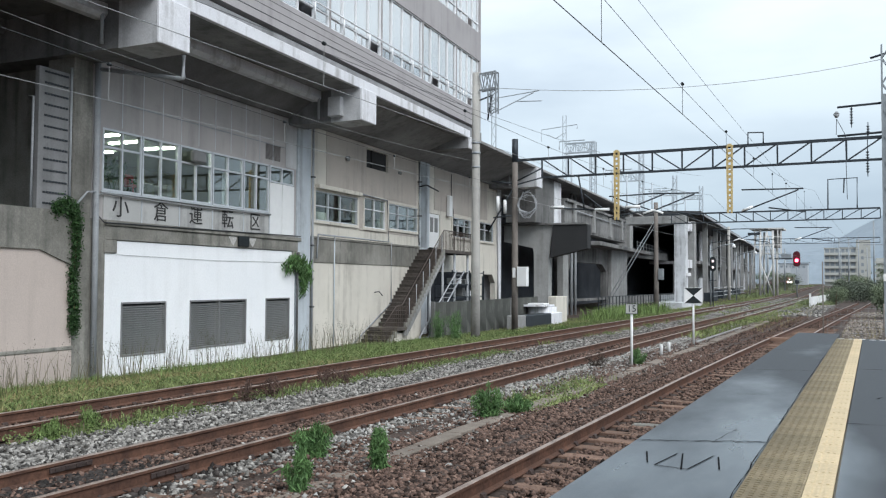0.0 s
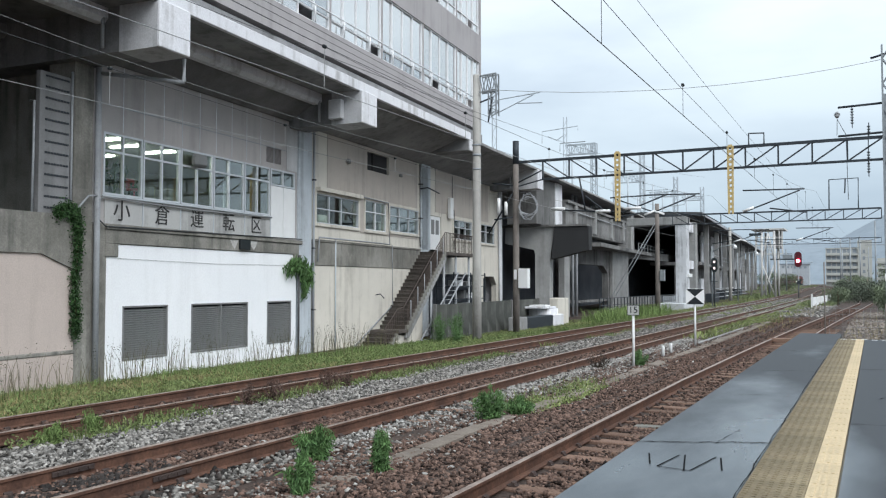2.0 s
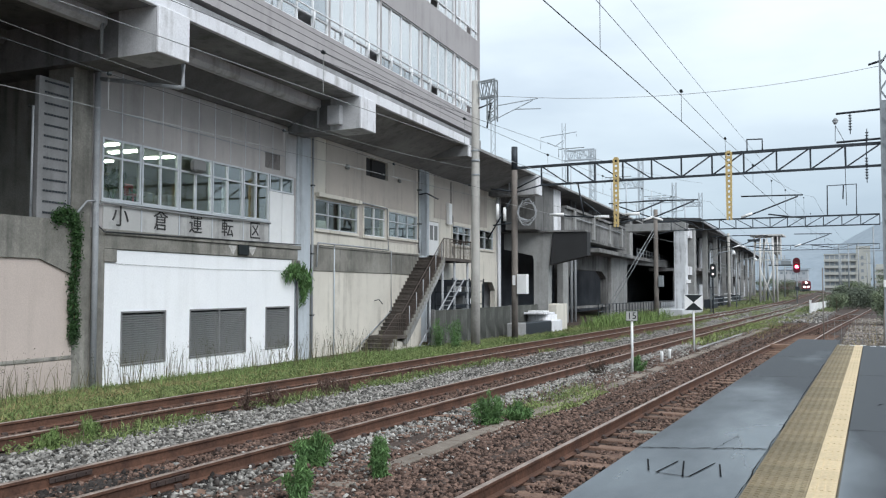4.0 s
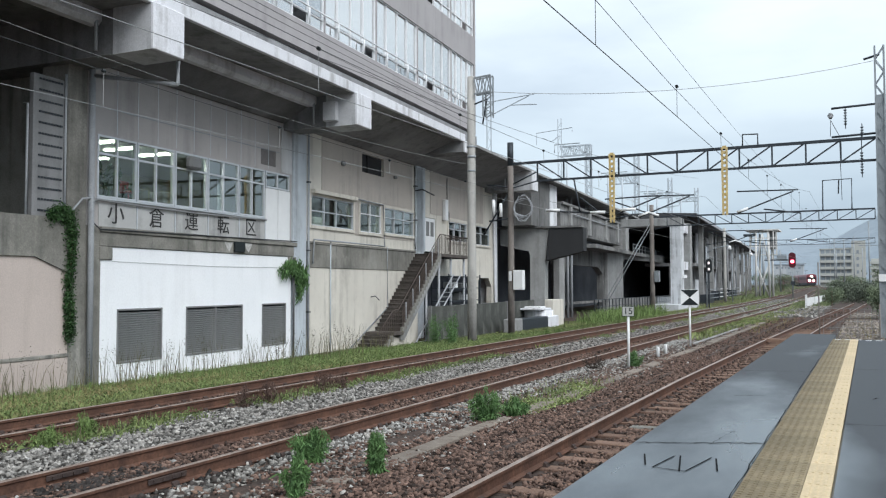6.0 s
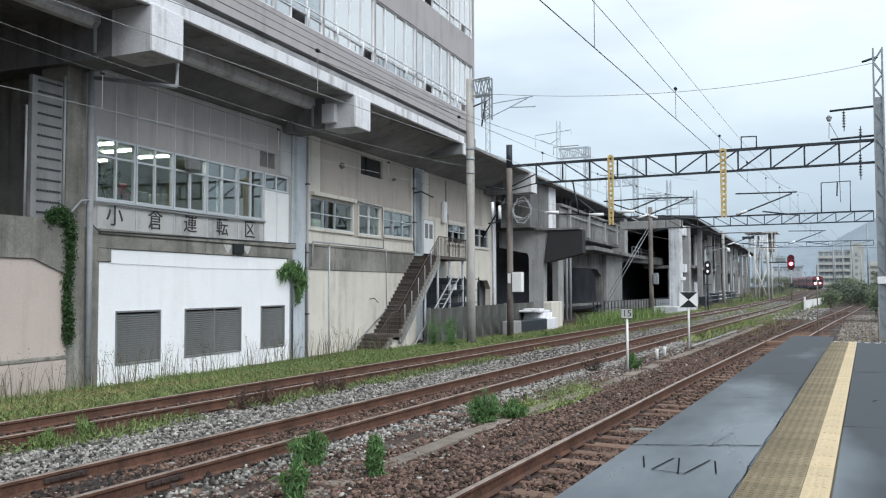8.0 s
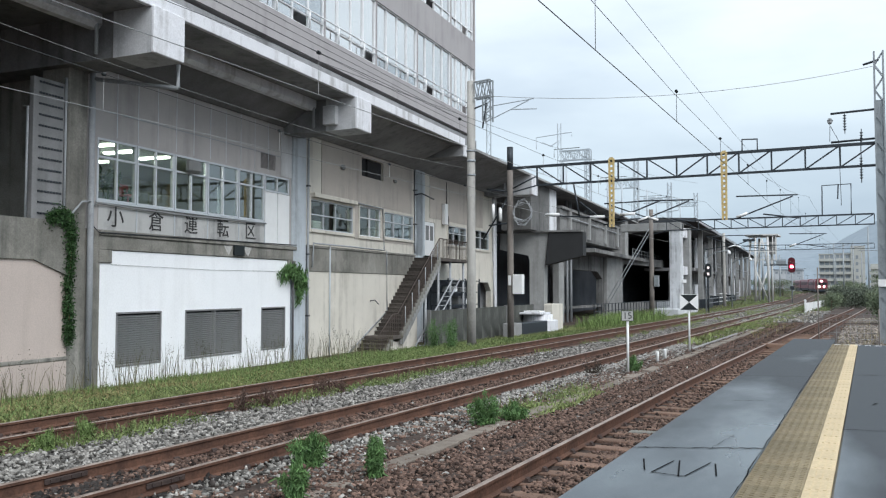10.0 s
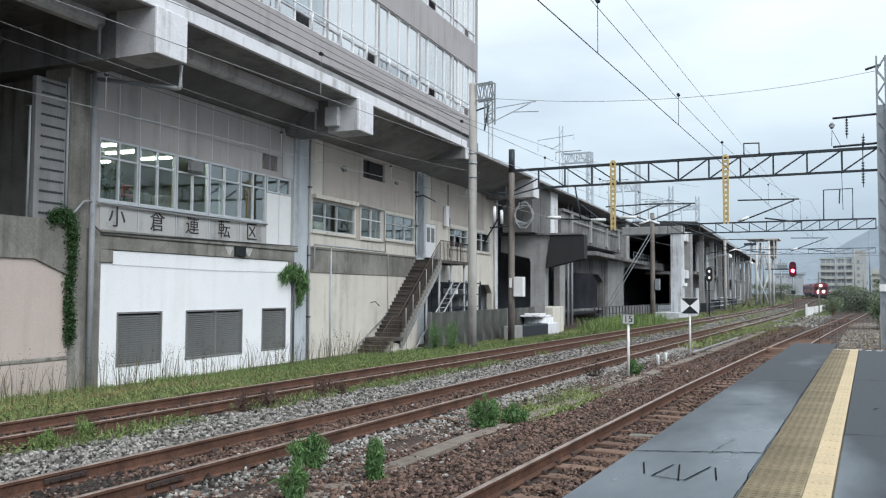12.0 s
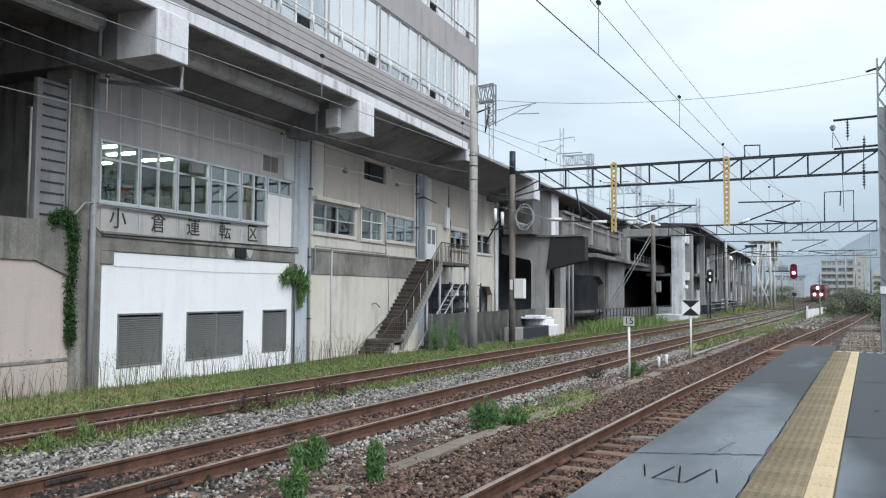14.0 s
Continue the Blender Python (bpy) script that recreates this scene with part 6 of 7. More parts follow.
for i, (x, y, h) in enumerate(((-10.0, 7.9, 0.3), (-10.05, 8.5, 0.4), (-12.4, 34.5, 0.3), (-12.4, 36.0, 0.28))):
    weed(x, y, h, 0.24, 90 + i, "small green weed beside the siding rail", TUFT, 12)
weed(-15.2, 31.0, 1.3, 0.5, 8, "tall green shrub beside the concrete mast")
weed(-17.4, 33.6, 1.5, 0.6, 9, "green shrub below the outside stair")


def creeper(name, path, per, leaf, spread, seed, label, m):
    rng = np.random.default_rng(seed)
    pts = [Vector(path[i]).lerp(Vector(path[i + 1]), k / 14) for i in range(len(path) - 1) for k in range(14)]
    v, f = leaf_cloud(rng, [tuple(p) for p in pts], per, leaf, spread, *((0.4, 0.0) if name == "ivy" else (0.16, -1.3)))
    ob = thing(name, None, None, m, label, "creeper")
    bm = bmesh.new()
    tube(bm, path, 0.025, 5)
    part("stem", bm, RUST, ob)
    lv = new("leaves", arr_mesh("leaves", v, f, IVY if name == "ivy" else GREEN_BUSH))
    lv.parent = ob


creeper("ivy", [(0.24, -2.0, 3.86), (0.27, -1.7, 3.98), (0.3, -1.4, 3.9), (0.3, -1.3, 3.5), (0.27, -1.28, 3.0), (0.25, -1.32, 2.3), (0.25, -1.34, 1.6), (0.25, -1.25, 1.0), (0.24, -1.3, 0.6)], 52, 0.042, (0.05, 0.085, 0.11), 31, "dark ivy climbing up the concrete column", B)
creeper("hanging_plant", [(0.2, 9.2, 2.5), (0.3, 9.7, 2.75), (0.32, 10.1, 2.6), (0.3, 10.5, 2.35), (0.25, 10.6, 2.0)], 15, 0.15, (0.07, 0.17, 0.13), 32, "green plant hanging out of the wall corner", B)
creeper("hanging_plant", [(0.22, 10.2, 2.3), (0.28, 10.3, 1.9), (0.26, 10.32, 1.45)], 9, 0.12, (0.05, 0.09, 0.1), 37, "thin trailing strand of the plant at the wall corner", B)


def office_plant(y, z, h, w, seed):
    """Potted plant on the desk behind the office window."""
    rng = np.random.default_rng(seed)
    p = thing("potted_plant", None, None, B @ pose(-0.75, y, z), "leafy potted plant behind the office window", "plant", group="office plants")
    bm = bmesh.new()
    tube(bm, [(0, 0, 0), (0, 0, 0.22)], 0.1, 10, 0.13)
    part("pot", bm, LOUVER, p)
    cs, bm = [], bmesh.new()
    for k in range(6):
        a = rng.uniform(0, 6.283)
        e = (0.3 * w * math.cos(a), w * math.sin(a), h * rng.uniform(0.5, 1.0))
        tube(bm, [(0, 0, 0.2), (e[0] * 0.4, e[1] * 0.4, e[2] * 0.6), e], 0.012, 5)
        cs += [e, (e[0] * 0.6, e[1] * 0.6, e[2] * 0.75)]
    part("stem", bm, IVY, p)
    v, f = leaf_cloud(rng, cs, 7, 0.15, (0.05, 0.12, 0.1), 0.35)
    lv = new("leaves", arr_mesh("leaves", v, f, IVY))
    lv.parent = p


office_plant(1.05, 4.42, 1.15, 0.4, 61)
office_plant(2.2, 4.42, 0.6, 0.35, 62)

# ---- open part of the viaduct: hammerhead pier, long girder, arcade ----
def make_far_viaduct():
    pier = thing("viaduct_pier", None, None, B, "grey concrete hammerhead pier with a pier arm painted shadow-dark", "pier")
    bm = bmesh.new()
    prism(bm, [(1.94, -0.6), (2.92, -0.6), (2.98, 3.4), (3.3, 5.85), (-0.2, 5.85), (-0.2, 4.75), (1.85, 4.3), (1.94, 4.0)], "y", 37.2, 38.1)
    part("shaft", bm, CONCRETE, pier)
    # The right arm's shadow is put into its own dark material.
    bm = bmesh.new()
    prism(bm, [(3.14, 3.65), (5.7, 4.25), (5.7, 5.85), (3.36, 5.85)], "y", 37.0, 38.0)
    part("bracket", bm, mat("shadow-toned pier arm", (0.035, 0.036, 0.038), 0.7, None, 1, 20, 0.2, 0.05), pier, "pier arm painted shadow-dark")
    part("bearing_ledge", blocks((-0.4, 5.6, 36.9, 38.9, 5.86, 5.98)), VIADUCT, pier)
    part("head_block", blocks((0.4, 2.5, 35.7, 40.4, 5.985, 9.27), bevel=0.03), VIADUCT, pier)
    part("pale_pilaster", blocks((1.2, 2.56, 40.45, 42.3, 5.985, 9.27), bevel=0.03), CONCRETE_LIGHT, pier, "pale concrete end of the pier head")
    g = thing("long_girder", None, None, B, "grey concrete side girder with a dark underside", "girder")
    part("web", blocks((2.2, 2.5, 43.6, 68.5, 6.15, 8.1), bevel=0.03), VIADUCT, g)
    part("flange", blocks((1.6, 2.7, 43.6, 68.5, 8.1, 8.32), (1.2, 2.55, 43.6, 68.5, 6.0, 6.15), bevel=0.02), VIADUCT, g)
    for y in (46, 53, 60, 66):
        part("stiffener", blocks((2.5, 2.75, y, y + 0.5, 6.2, 8.1), bevel=0.02), CONCRETE, g)
    part("conduit", tubes(0.05, [(2.62, 42, 7.6), (2.62, 68, 7.6)]), PIPE, g)
    e = thing("end_pier", None, None, B, "pale grey end pier with a ledge beam", "pier")
    part("shaft", blocks((1.5, 2.9, 69.5, 71.2, 5.4, 9.3), bevel=0.03), CONCRETE, e)
    part("ledge", blocks((0.6, 3.4, 52, 96, 5.1, 5.45), bevel=0.03), VIADUCT, e)
    rails = bmesh.new()
    for z in (5.9, 6.3):
        tube(rails, [(3.2, 72, z), (3.2, 95, z)], 0.035, 5)
    for k in range(12):
        tube(rails, [(3.2, 72 + k * 2.1, 5.4), (3.2, 72 + k * 2.1, 6.3)], 0.03, 5)
    part("railing", rails, STEEL_GREY, e)
    # arcade wall
    bm = bmesh.new()
    wall_with_holes(bm, -23.6, -23.0, 66.7, 118, 0.3, 5.6, [(68.6, 80.0, 0.5, 3.7), (86.9, 113, 0.5, 4.7)])
    box(bm, -23.6, -23.0, 80.0, 118, -0.9, 0.3)
    for ya, yb, zt in ((68.6, 80.0, 3.7), (86.9, 113, 4.7)):
        for y, k in ((ya, 1), (yb, -1)):
            prism(bm, [(y, zt), (y + k * 1.6, zt), (y, zt - 0.7)], "x", -23.6, -23.0)
    thing("arcade_wall", bm, VIADUCT, I4, "old concrete arcade with dark openings under the viaduct", "wall", kind="structure")
    # Added wall shuts out sky; the openings' shade is in its colour.
    thing("arcade_back", blocks((-29, -28.8, 40, 175, -1, 9.28)), mat("shade-toned blue-grey wall", (0.13, 0.14, 0.158), 0.95, (0.08, 0.087, 0.10), 0.6, 20, 0.2, 0.1), I4, "added back wall behind the arcade, dark blue-grey for shade", "wall", kind="structure")
    c = thing("column", blocks((-22.9, -22.35, 65.3, 66.6, -0.9, 4.2), bevel=0.03), CONCRETE, I4, "pale concrete column before the arcade", "column", kind="structure")
    c2 = thing("column", blocks((-22.99, -22.6, 80.4, 86.2, -0.9, 5.3), bevel=0.05), CONCRETE, I4, "broad concrete column between arcade openings", "column", kind="structure")
    for y in (66.9, 67.9):
        thing("drain_pipe", tubes(0.12, [(-22.2, y, -0.9), (-22.2, y, 9.3)]), PIPE, I4, "grey vertical drain pipe", "pipe", group="drain pipes at the arcade")
    fence = thing("mesh_fence", None, None, I4, "low grey railing fence before the arcade", "fence")
    for k in range(36):
        part("post", blocks((-18.5, -18.44, 62 + k, 62.06 + k, -0.7, 0.85)), STEEL_DARK, fence)
    part("rail", tubes(0.03, [(-18.47, 62, 0.85), (-18.47, 98, 0.85)], [(-18.47, 62, 0.3), (-18.47, 98, 0.3)], n=5), STEEL_DARK, fence)
    part("infill", blocks((-18.46, -18.45, 83, 98, -0.6, 0.75)), PIPE, fence)
    # concrete blocks and tank beside the mast
    for x, y, sx, sy, z0, z1, m, lab in ((-19.0, 46.8, 0.7, 4.4, -0.9, 0.0, STEEL_DARK, "dark grey painted concrete base block"), (-19.0, 51.25, 0.7, 2.0, -0.9, 0.0, CONCRETE_LIGHT, "white painted concrete block"), (-19.0, 45.4, 0.7, 1.35, -0.9, 0.02, CONCRETE, "small grey concrete block"), (-20.1, 54.45, 1.0, 2.2, -0.9, 1.0, BEIGE, "beige concrete bollard block")):
        thing("concrete_block", blocks((0, sx, 0, sy, z0, z1), bevel=0.05), m, pose(x, y, 0), lab, "block")
    base = thing("pier_footing", None, None, pose(-19.45, 52.4, 0), "round white concrete footing with a flat cap", "footing")
    bm = bmesh.new()
    tube(bm, [(0, 0, -0.9), (0, 0, 0.36)], 1.0, 24)
    part("drum", bm, CONCRETE_LIGHT, base)
    part("cap", blocks((-1.0, 0.75, -1.5, 0.5, 0.365, 0.5), bevel=0.03), CONCRETE_LIGHT, base)
    part("flange", blocks((-0.6, 0.5, -0.9, 0.1, 0.505, 0.6), bevel=0.02), PLASTIC_WHITE, base)


make_far_viaduct()


# ---- white pillar, station hall beyond it, lattice tower ----
def make_station():
    p = thing("white_pillar", None, None, I4, "white painted concrete pillar with a cross beam", "pillar")
    painted = mat("pale blue-grey painted concrete", (0.68, 0.70, 0.725), 0.85, (0.58, 0.60, 0.62), 0.8, 25, 0.12, 0.15, streaks=0.35, blotch=0.15)
    part("shaft", blocks((-16.45, -15.45, 79.6, 81.0, -0.5, 7.45), bevel=0.03), painted, p)
    part("rear_shaft", blocks((-16.5, -15.6, 85, 86, -0.5, 8.0), bevel=0.03), CONCRETE, p)
    part("beam", blocks((-21, -15.4, 79.5, 81.1, 7.47, 8.2), bevel=0.03), CONCRETE, p)
    part("tie", blocks((-16.4, -15.8, 81, 85, 3.4, 4.2), (-16.4, -15.8, 81, 85, 7.0, 7.9)), CONCRETE_LIGHT, p)
    part("foot", blocks((-17.6, -15.2, 77, 87, -0.6, 0.2), bevel=0.04), painted, p)
    part("lamp", blocks((-15.6, -15.3, 80, 81.6, 2.6, 2.9)), PLASTIC_WHITE, p)
    h = thing("station_hall", None, None, pose(-17.3, 92, 0, 0, 0, 3.4), "long grey station hall with a dark sloping roof and columns", "building")
    bm = bmesh.new()
    prism(bm, [(-9, 8.6), (0.9, 9.5), (0.9, 9.75), (-4, 9.95), (-9, 9.9)], "y", 2, 125)
    part("roof", bm, mat("dark roof sheet", (0.07, 0.072, 0.075), 0.8, None, 0.5, 15, 0.2, 0.1), h)
    part("gutter", blocks((0.9, 1.05, 2, 125, 9.35, 9.6)), PIPE, h)
    wall = mat("mottled grey wall", (0.42, 0.42, 0.425), 0.9, (0.20, 0.20, 0.204), 0.35, 8, 0.25, 0.1, streaks=0.6, streak_color=(0.1, 0.1, 0.1))
    part("wall", blocks((-4, -3.8, 15, 125, -0.6, 4.3)), wall, h)
    part("upper_wall", blocks((-3.6, -3.3, 15, 125, 4.65, 9.3)), mat("mottled pale wall", (0.62, 0.62, 0.63), 0.9, (0.38, 0.38, 0.385), 0.5, 8, 0.25, 0.1, streaks=0.6, streak_color=(0.1, 0.1, 0.1), blotch=0.4), h)
    part("floor_slab", blocks((-7, -0.9, 15, 125, 4.3, 4.65)), wall, h)
    bm = bmesh.new()
    box(bm, -0.3, 0.3, -0.3, 0.3, -0.6, 9.3, 0.03)
    col = mesh_of(bm, "column", CONCRETE)
    rr = random.Random(3)
    for k in range(20):
        y = 5 + k * 6.1
        if k < 2:
            continue
        if k % 2 == 0:
            shared("column", col, h, pose(-0.4, y, 0))
        x = rr.choice((-1.2, -2.4, -4.0))
        z0, z1 = rr.choice(((4.66, 8.2), (4.66, 7.2), (-0.4, 4.2), (4.66, 9.2), (-0.4, 2.6)))
        part("bay_panel", blocks((x - 0.15, x, y + 0.5, y + rr.uniform(3, 5.8), z0, z1)), rr.choice((CONCRETE, CONCRETE_LIGHT, painted, CONCRETE_LIGHT)), h)
        part("bay_panel", blocks((-3.2, -3.0, y + rr.uniform(0, 2), y + rr.uniform(3, 6), 4.66, rr.uniform(6.5, 9.2))), rr.choice((CONCRETE, CONCRETE_LIGHT, painted)), h)
        part("railing", tubes(0.04, *[[(-0.1, y, z), (-0.1, y + 6.1, z)] for z in (5.2, 5.7)], n=5), STEEL_GREY, h)
        if k % 3 == 1:
            part("downpipe", tubes(0.06, [(0.0, y + 2.8, -0.4), (0.0, y + 2.8, 9.3)], n=6), PIPE, h)
    for k in range(4):
        part("railing", tubes(0.05, *[[(1.5, 8 + k * 13, z), (1.5, 19 + k * 13, z)] for z in (0.4, 0.9, 1.4)], n=5), PLASTIC_WHITE if k == 1 else STEEL_GREY, h)
        part("stack", blocks((0.2, 1.3, 10 + k * 12, 15 + k * 12, -0.3, 0.8 + 0.3 * (k % 2))), STEEL_DARK, h)
    for y, x in ((84, -13.9), (104, -14.3)):
        l = thing("street_lamp", None, None, pose(x, y, 0), "slim lamp post with a curved arm and white globe lamp", "lamp", group="lamp posts beside the viaduct")
        part("pole", tubes(0.07, [(0, 0, -0.8), (0, 0, 5.6)]), STEEL_GREY, l)
        part("arm", tubes(0.05, [(0, 0, 5.0), (0.9, -0.2, 5.5), (2.2, -0.4, 5.7)]), STEEL_GREY, l)
        bm = bmesh.new()
        tube(bm, [(2.2, -0.4, 5.65), (2.2, -0.4, 5.5), (2.2, -0.4, 5.3)], 0.1, 10, 0.2)
        part("globe", bm, PLASTIC_WHITE, l)
    t = thing("lattice_tower", None, None, pose(-13.6, 130, 0), "white steel trestle tower with a platform and roof", "tower")
    pale = mat("chalky white steel", (0.72, 0.71, 0.69), 0.7, (0.55, 0.54, 0.52), 1.5, 20, 0.2, 0.1)
    for x, y in ((-0.9, 0), (0.8, 0), (-0.9, 5), (0.8, 5)):
        part("leg", tubes(0.16, [(x * 1.1, y, -0.3), (x, y, 9.6)], n=8), pale, t)
    part("brace", tubes(0.1, [(-2.6, 1, 0), (-1.6, 1, 9.0)], [(-0.9, 0, 0.2), (0.8, 0, 4.8)], [(0.8, 0, 0.2), (-0.9, 0, 4.8)], [(-0.9, 0, 5), (0, 0, 9.4)], [(0.8, 0, 5), (0, 0, 9.4)], n=6), pale, t)
    part("deck", blocks((-2.3, 2.2, -0.3, 5, 9.75, 9.95)), pale, t)
    part("cabin", blocks((0.5, 1.5, 3.0, 5, 7.2, 9.7), bevel=0.05), CONCRETE, t)
    for x, z in ((1.9, 9.7), (-1.7, 9.7)):
        part("hanger", blocks((x - 0.09, x + 0.09, 0.0, 0.18, 6.2, z)), pale, t)
    for z in (6.2, 7.4, 8.6):
        part("cross_bar", blocks((-1.8, 2.0, -0.02, 0.1, z, z + 0.14)), pale, t)
    part("ladder", tubes(0.06, [(1.5, -0.2, 5.4), (1.5, -0.2, 9.7)], n=6), pale, t)
    part("catwalk", blocks((0.2, 3.4, 0, 1.0, 5.4, 5.55)), STEEL_DARK, t)
    part("walkway", blocks((-2.6, -0.9, -0.2, 1.0, 9.0, 9.3)), STEEL_DARK, t)
    part("side_basket", blocks((1.9, 3.2, 0, 1.0, 5.55, 6.1)), STEEL_GREY, t)
    for k, (x, y) in enumerate(((-3.4, 150), (-5.6, 175), (-2.5, 190), (-6.5, 215), (-1.2, 235), (0.2, 140))):
        q = thing("utility_pole", None, None, pose(x, y, rail_z(y)), "slim hazy pole with a cross arm beyond the bend", "pole", group="poles beyond the bend")
        part("shaft", tubes(0.11, [(0, 0, -0.5), (0, 0, 9.0 + k % 3)], n=6), STEEL_GREY, q)
        part("arm", blocks((-1.4, 1.4, -0.05, 0.05, 7.4, 7.5)), STEEL_GREY, q)
    for k in range(5):
        d = 145 + k * 22
        q = thing("service_mast", None, None, pose(mid_x(d) - 6.8 - (k % 2) * 1.5, d, rail_z(d)), "slim grey mast with cross arms beside the tracks", "mast", group="far masts")
        part("shaft", tubes(0.13, [(0, 0, -0.5), (0, 0, 8.5)]), STEEL_GREY, q)
        part("arm", blocks((-1.2, 1.2, -0.05, 0.05, 7.5, 7.62), (-0.2, 3.2, -0.05, 0.05, 6.2, 6.32)), STEEL_GREY, q)


make_station()


# ---- distance: apartment block, low town, trees, hills ----
def make_distance():
    apt = thing("apartment_building", None, None, pose(-24, 420, 2), "pale concrete apartment block with rows of balconies", "building")
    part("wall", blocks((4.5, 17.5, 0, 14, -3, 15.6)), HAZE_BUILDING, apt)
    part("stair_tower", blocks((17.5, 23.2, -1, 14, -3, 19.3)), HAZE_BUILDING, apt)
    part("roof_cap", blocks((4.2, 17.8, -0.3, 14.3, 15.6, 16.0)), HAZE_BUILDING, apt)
    grey = mat("hazy window", (0.25, 0.28, 0.31), 0.5, None, 1, 5, 0.1, 0)
    for k in range(5):
        z = 0.6 + k * 3.0
        part("balcony", blocks((4.4, 17.4, -1.4, -0.02, z, z + 1.15)), HAZE_BUILDING, apt)
        for j in range(6):
            part("window", blocks((4.9 + j * 2.1, 6.5 + j * 2.1, -0.06, 0.0, z + 1.2, z + 2.8)), grey, apt)
        part("window", blocks((19.5, 20.5, -1.06, -1.0, z + 1.0, z + 2.4)), grey, apt)
    a2 = thing("apartment_building", None, None, pose(1.5, 470, 2), "farther pale apartment block with stepped balconies", "building")
    part("wall", blocks((0, 14, 0, 12, -3, 12.5)), HAZE_BUILDING, a2)
    for k in range(5):
        part("balcony", blocks((-1.2, 6, -1.2, 0, k * 2.7 - 1, k * 2.7 + 0.3)), HAZE_BUILDING, a2)
    rr = random.Random(5)
    # Bluish town colours carry the haze.
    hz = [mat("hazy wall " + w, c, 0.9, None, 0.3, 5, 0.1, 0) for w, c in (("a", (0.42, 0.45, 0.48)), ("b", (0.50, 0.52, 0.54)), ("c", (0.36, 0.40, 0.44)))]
    x = -150
    while x < 60:
        w, hh = rr.uniform(8, 18), rr.uniform(4, 13)
        d = rr.uniform(480, 640)
        if not -26 < x * 420 / d < 2:
            b = thing("distant_house", None, None, pose(x, d, 2), "hazy low town building far beyond the tracks", "building", group="distant houses")
            part("wall", blocks((0, w, 0, 10, -4, hh)), rr.choice(hz), b)
            part("roof", blocks((-0.4, w + 0.4, -0.4, 10.4, hh, hh + 0.7)), grey, b)
            for j in range(int(w / 3)):
                part("window", blocks((1 + j * 3, 2.6 + j * 3, -0.05, 0, hh - 2.4, hh - 1.0)), grey, b)
        x += w * rr.uniform(0.9, 1.4)
    # Haze is painted: the hills take a grey-blue close to the sky.
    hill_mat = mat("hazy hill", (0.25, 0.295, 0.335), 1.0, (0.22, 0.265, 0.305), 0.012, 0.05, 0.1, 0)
    xs = np.arange(-2600, 1900, 50.0)
    verts, faces = [], []
    for i, xx in enumerate(xs):
        top = 55 + 165 * math.exp(-((xx - 230) / 430) ** 2) + 60 * math.exp(-((xx + 900) / 500) ** 2) + 45 * noise.noise((xx * 0.005, 0, 0)) + 16 * noise.noise((xx * 0.025, 5, 0))
        verts += [(xx, 2200, -20), (xx, 2350, max(20, top * 0.55)), (xx, 2700, max(30, top)), (xx, 3300, -20)]
        if i:
            for j in range(3):
                a = (i - 1) * 4 + j
                faces.append((a, a + 4, a + 5, a + 1))
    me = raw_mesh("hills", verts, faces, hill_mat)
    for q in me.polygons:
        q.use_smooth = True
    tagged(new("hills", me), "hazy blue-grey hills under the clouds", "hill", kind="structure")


make_distance()


def make_tree(x, y, h, w, seed, label, mtl):
    rng = np.random.default_rng(seed)
    z = ground_z(x, y)
    t = thing("tree", None, None, pose(x, y, z), label, "tree", group="trees beyond the platform")
    bm, cs = bmesh.new(), []
    tube(bm, [(0, 0, -0.2), (0.05, 0, h * 0.5), (0, 0.05, h * 0.9)], 0.09 * h / 3, 7, 0.02)
    for k in range(9):
        a, zz = rng.uniform(0, 6.283), h * rng.uniform(0.05, 0.75)
        r = w * rng.uniform(0.4, 1.0)
        e = (r * math.cos(a), r * math.sin(a), zz + h * 0.18)
        tube(bm, [(0, 0, zz), (e[0] * 0.5, e[1] * 0.5, zz + h * 0.12), e], 0.03, 5, 0.01)
        cs += [e, (e[0] * 0.6, e[1] * 0.6, zz + h * 0.1)]
    part("trunk", bm, SLEEPER, t)
    v, f = leaf_cloud(rng, cs, 130, 0.10 * h / 3, (w * 0.25, w * 0.25, h * 0.09))
    lv = new("crown", arr_mesh("crown", v, f, mtl))
    lv.parent = t


for i, (x, y, h, w) in enumerate(((-3.2, 90, 1.7, 0.7), (-4.2, 100, 1.5, 0.9), (1.0, 84, 2.5, 0.6), (2.4, 92, 2.8, 1.2), (-5.2, 125, 1.6, 1.2), (0.9, 60, 2.2, 0.8), (-1.0, 150, 3.0, 2.2), (-4.0, 165, 3.0, 2.2), (3.5, 120, 4.0, 2.5), (-16, 190, 3.2, 2.5), (-19, 205, 3.5, 2.6), (-23, 215, 4.0, 3.0), (-3, 230, 3.5, 3), (3, 210, 4, 3))):
    make_tree(x, y, h, w, 50 + i, "small green tree or bush beside the tracks", HAZE_GREEN)


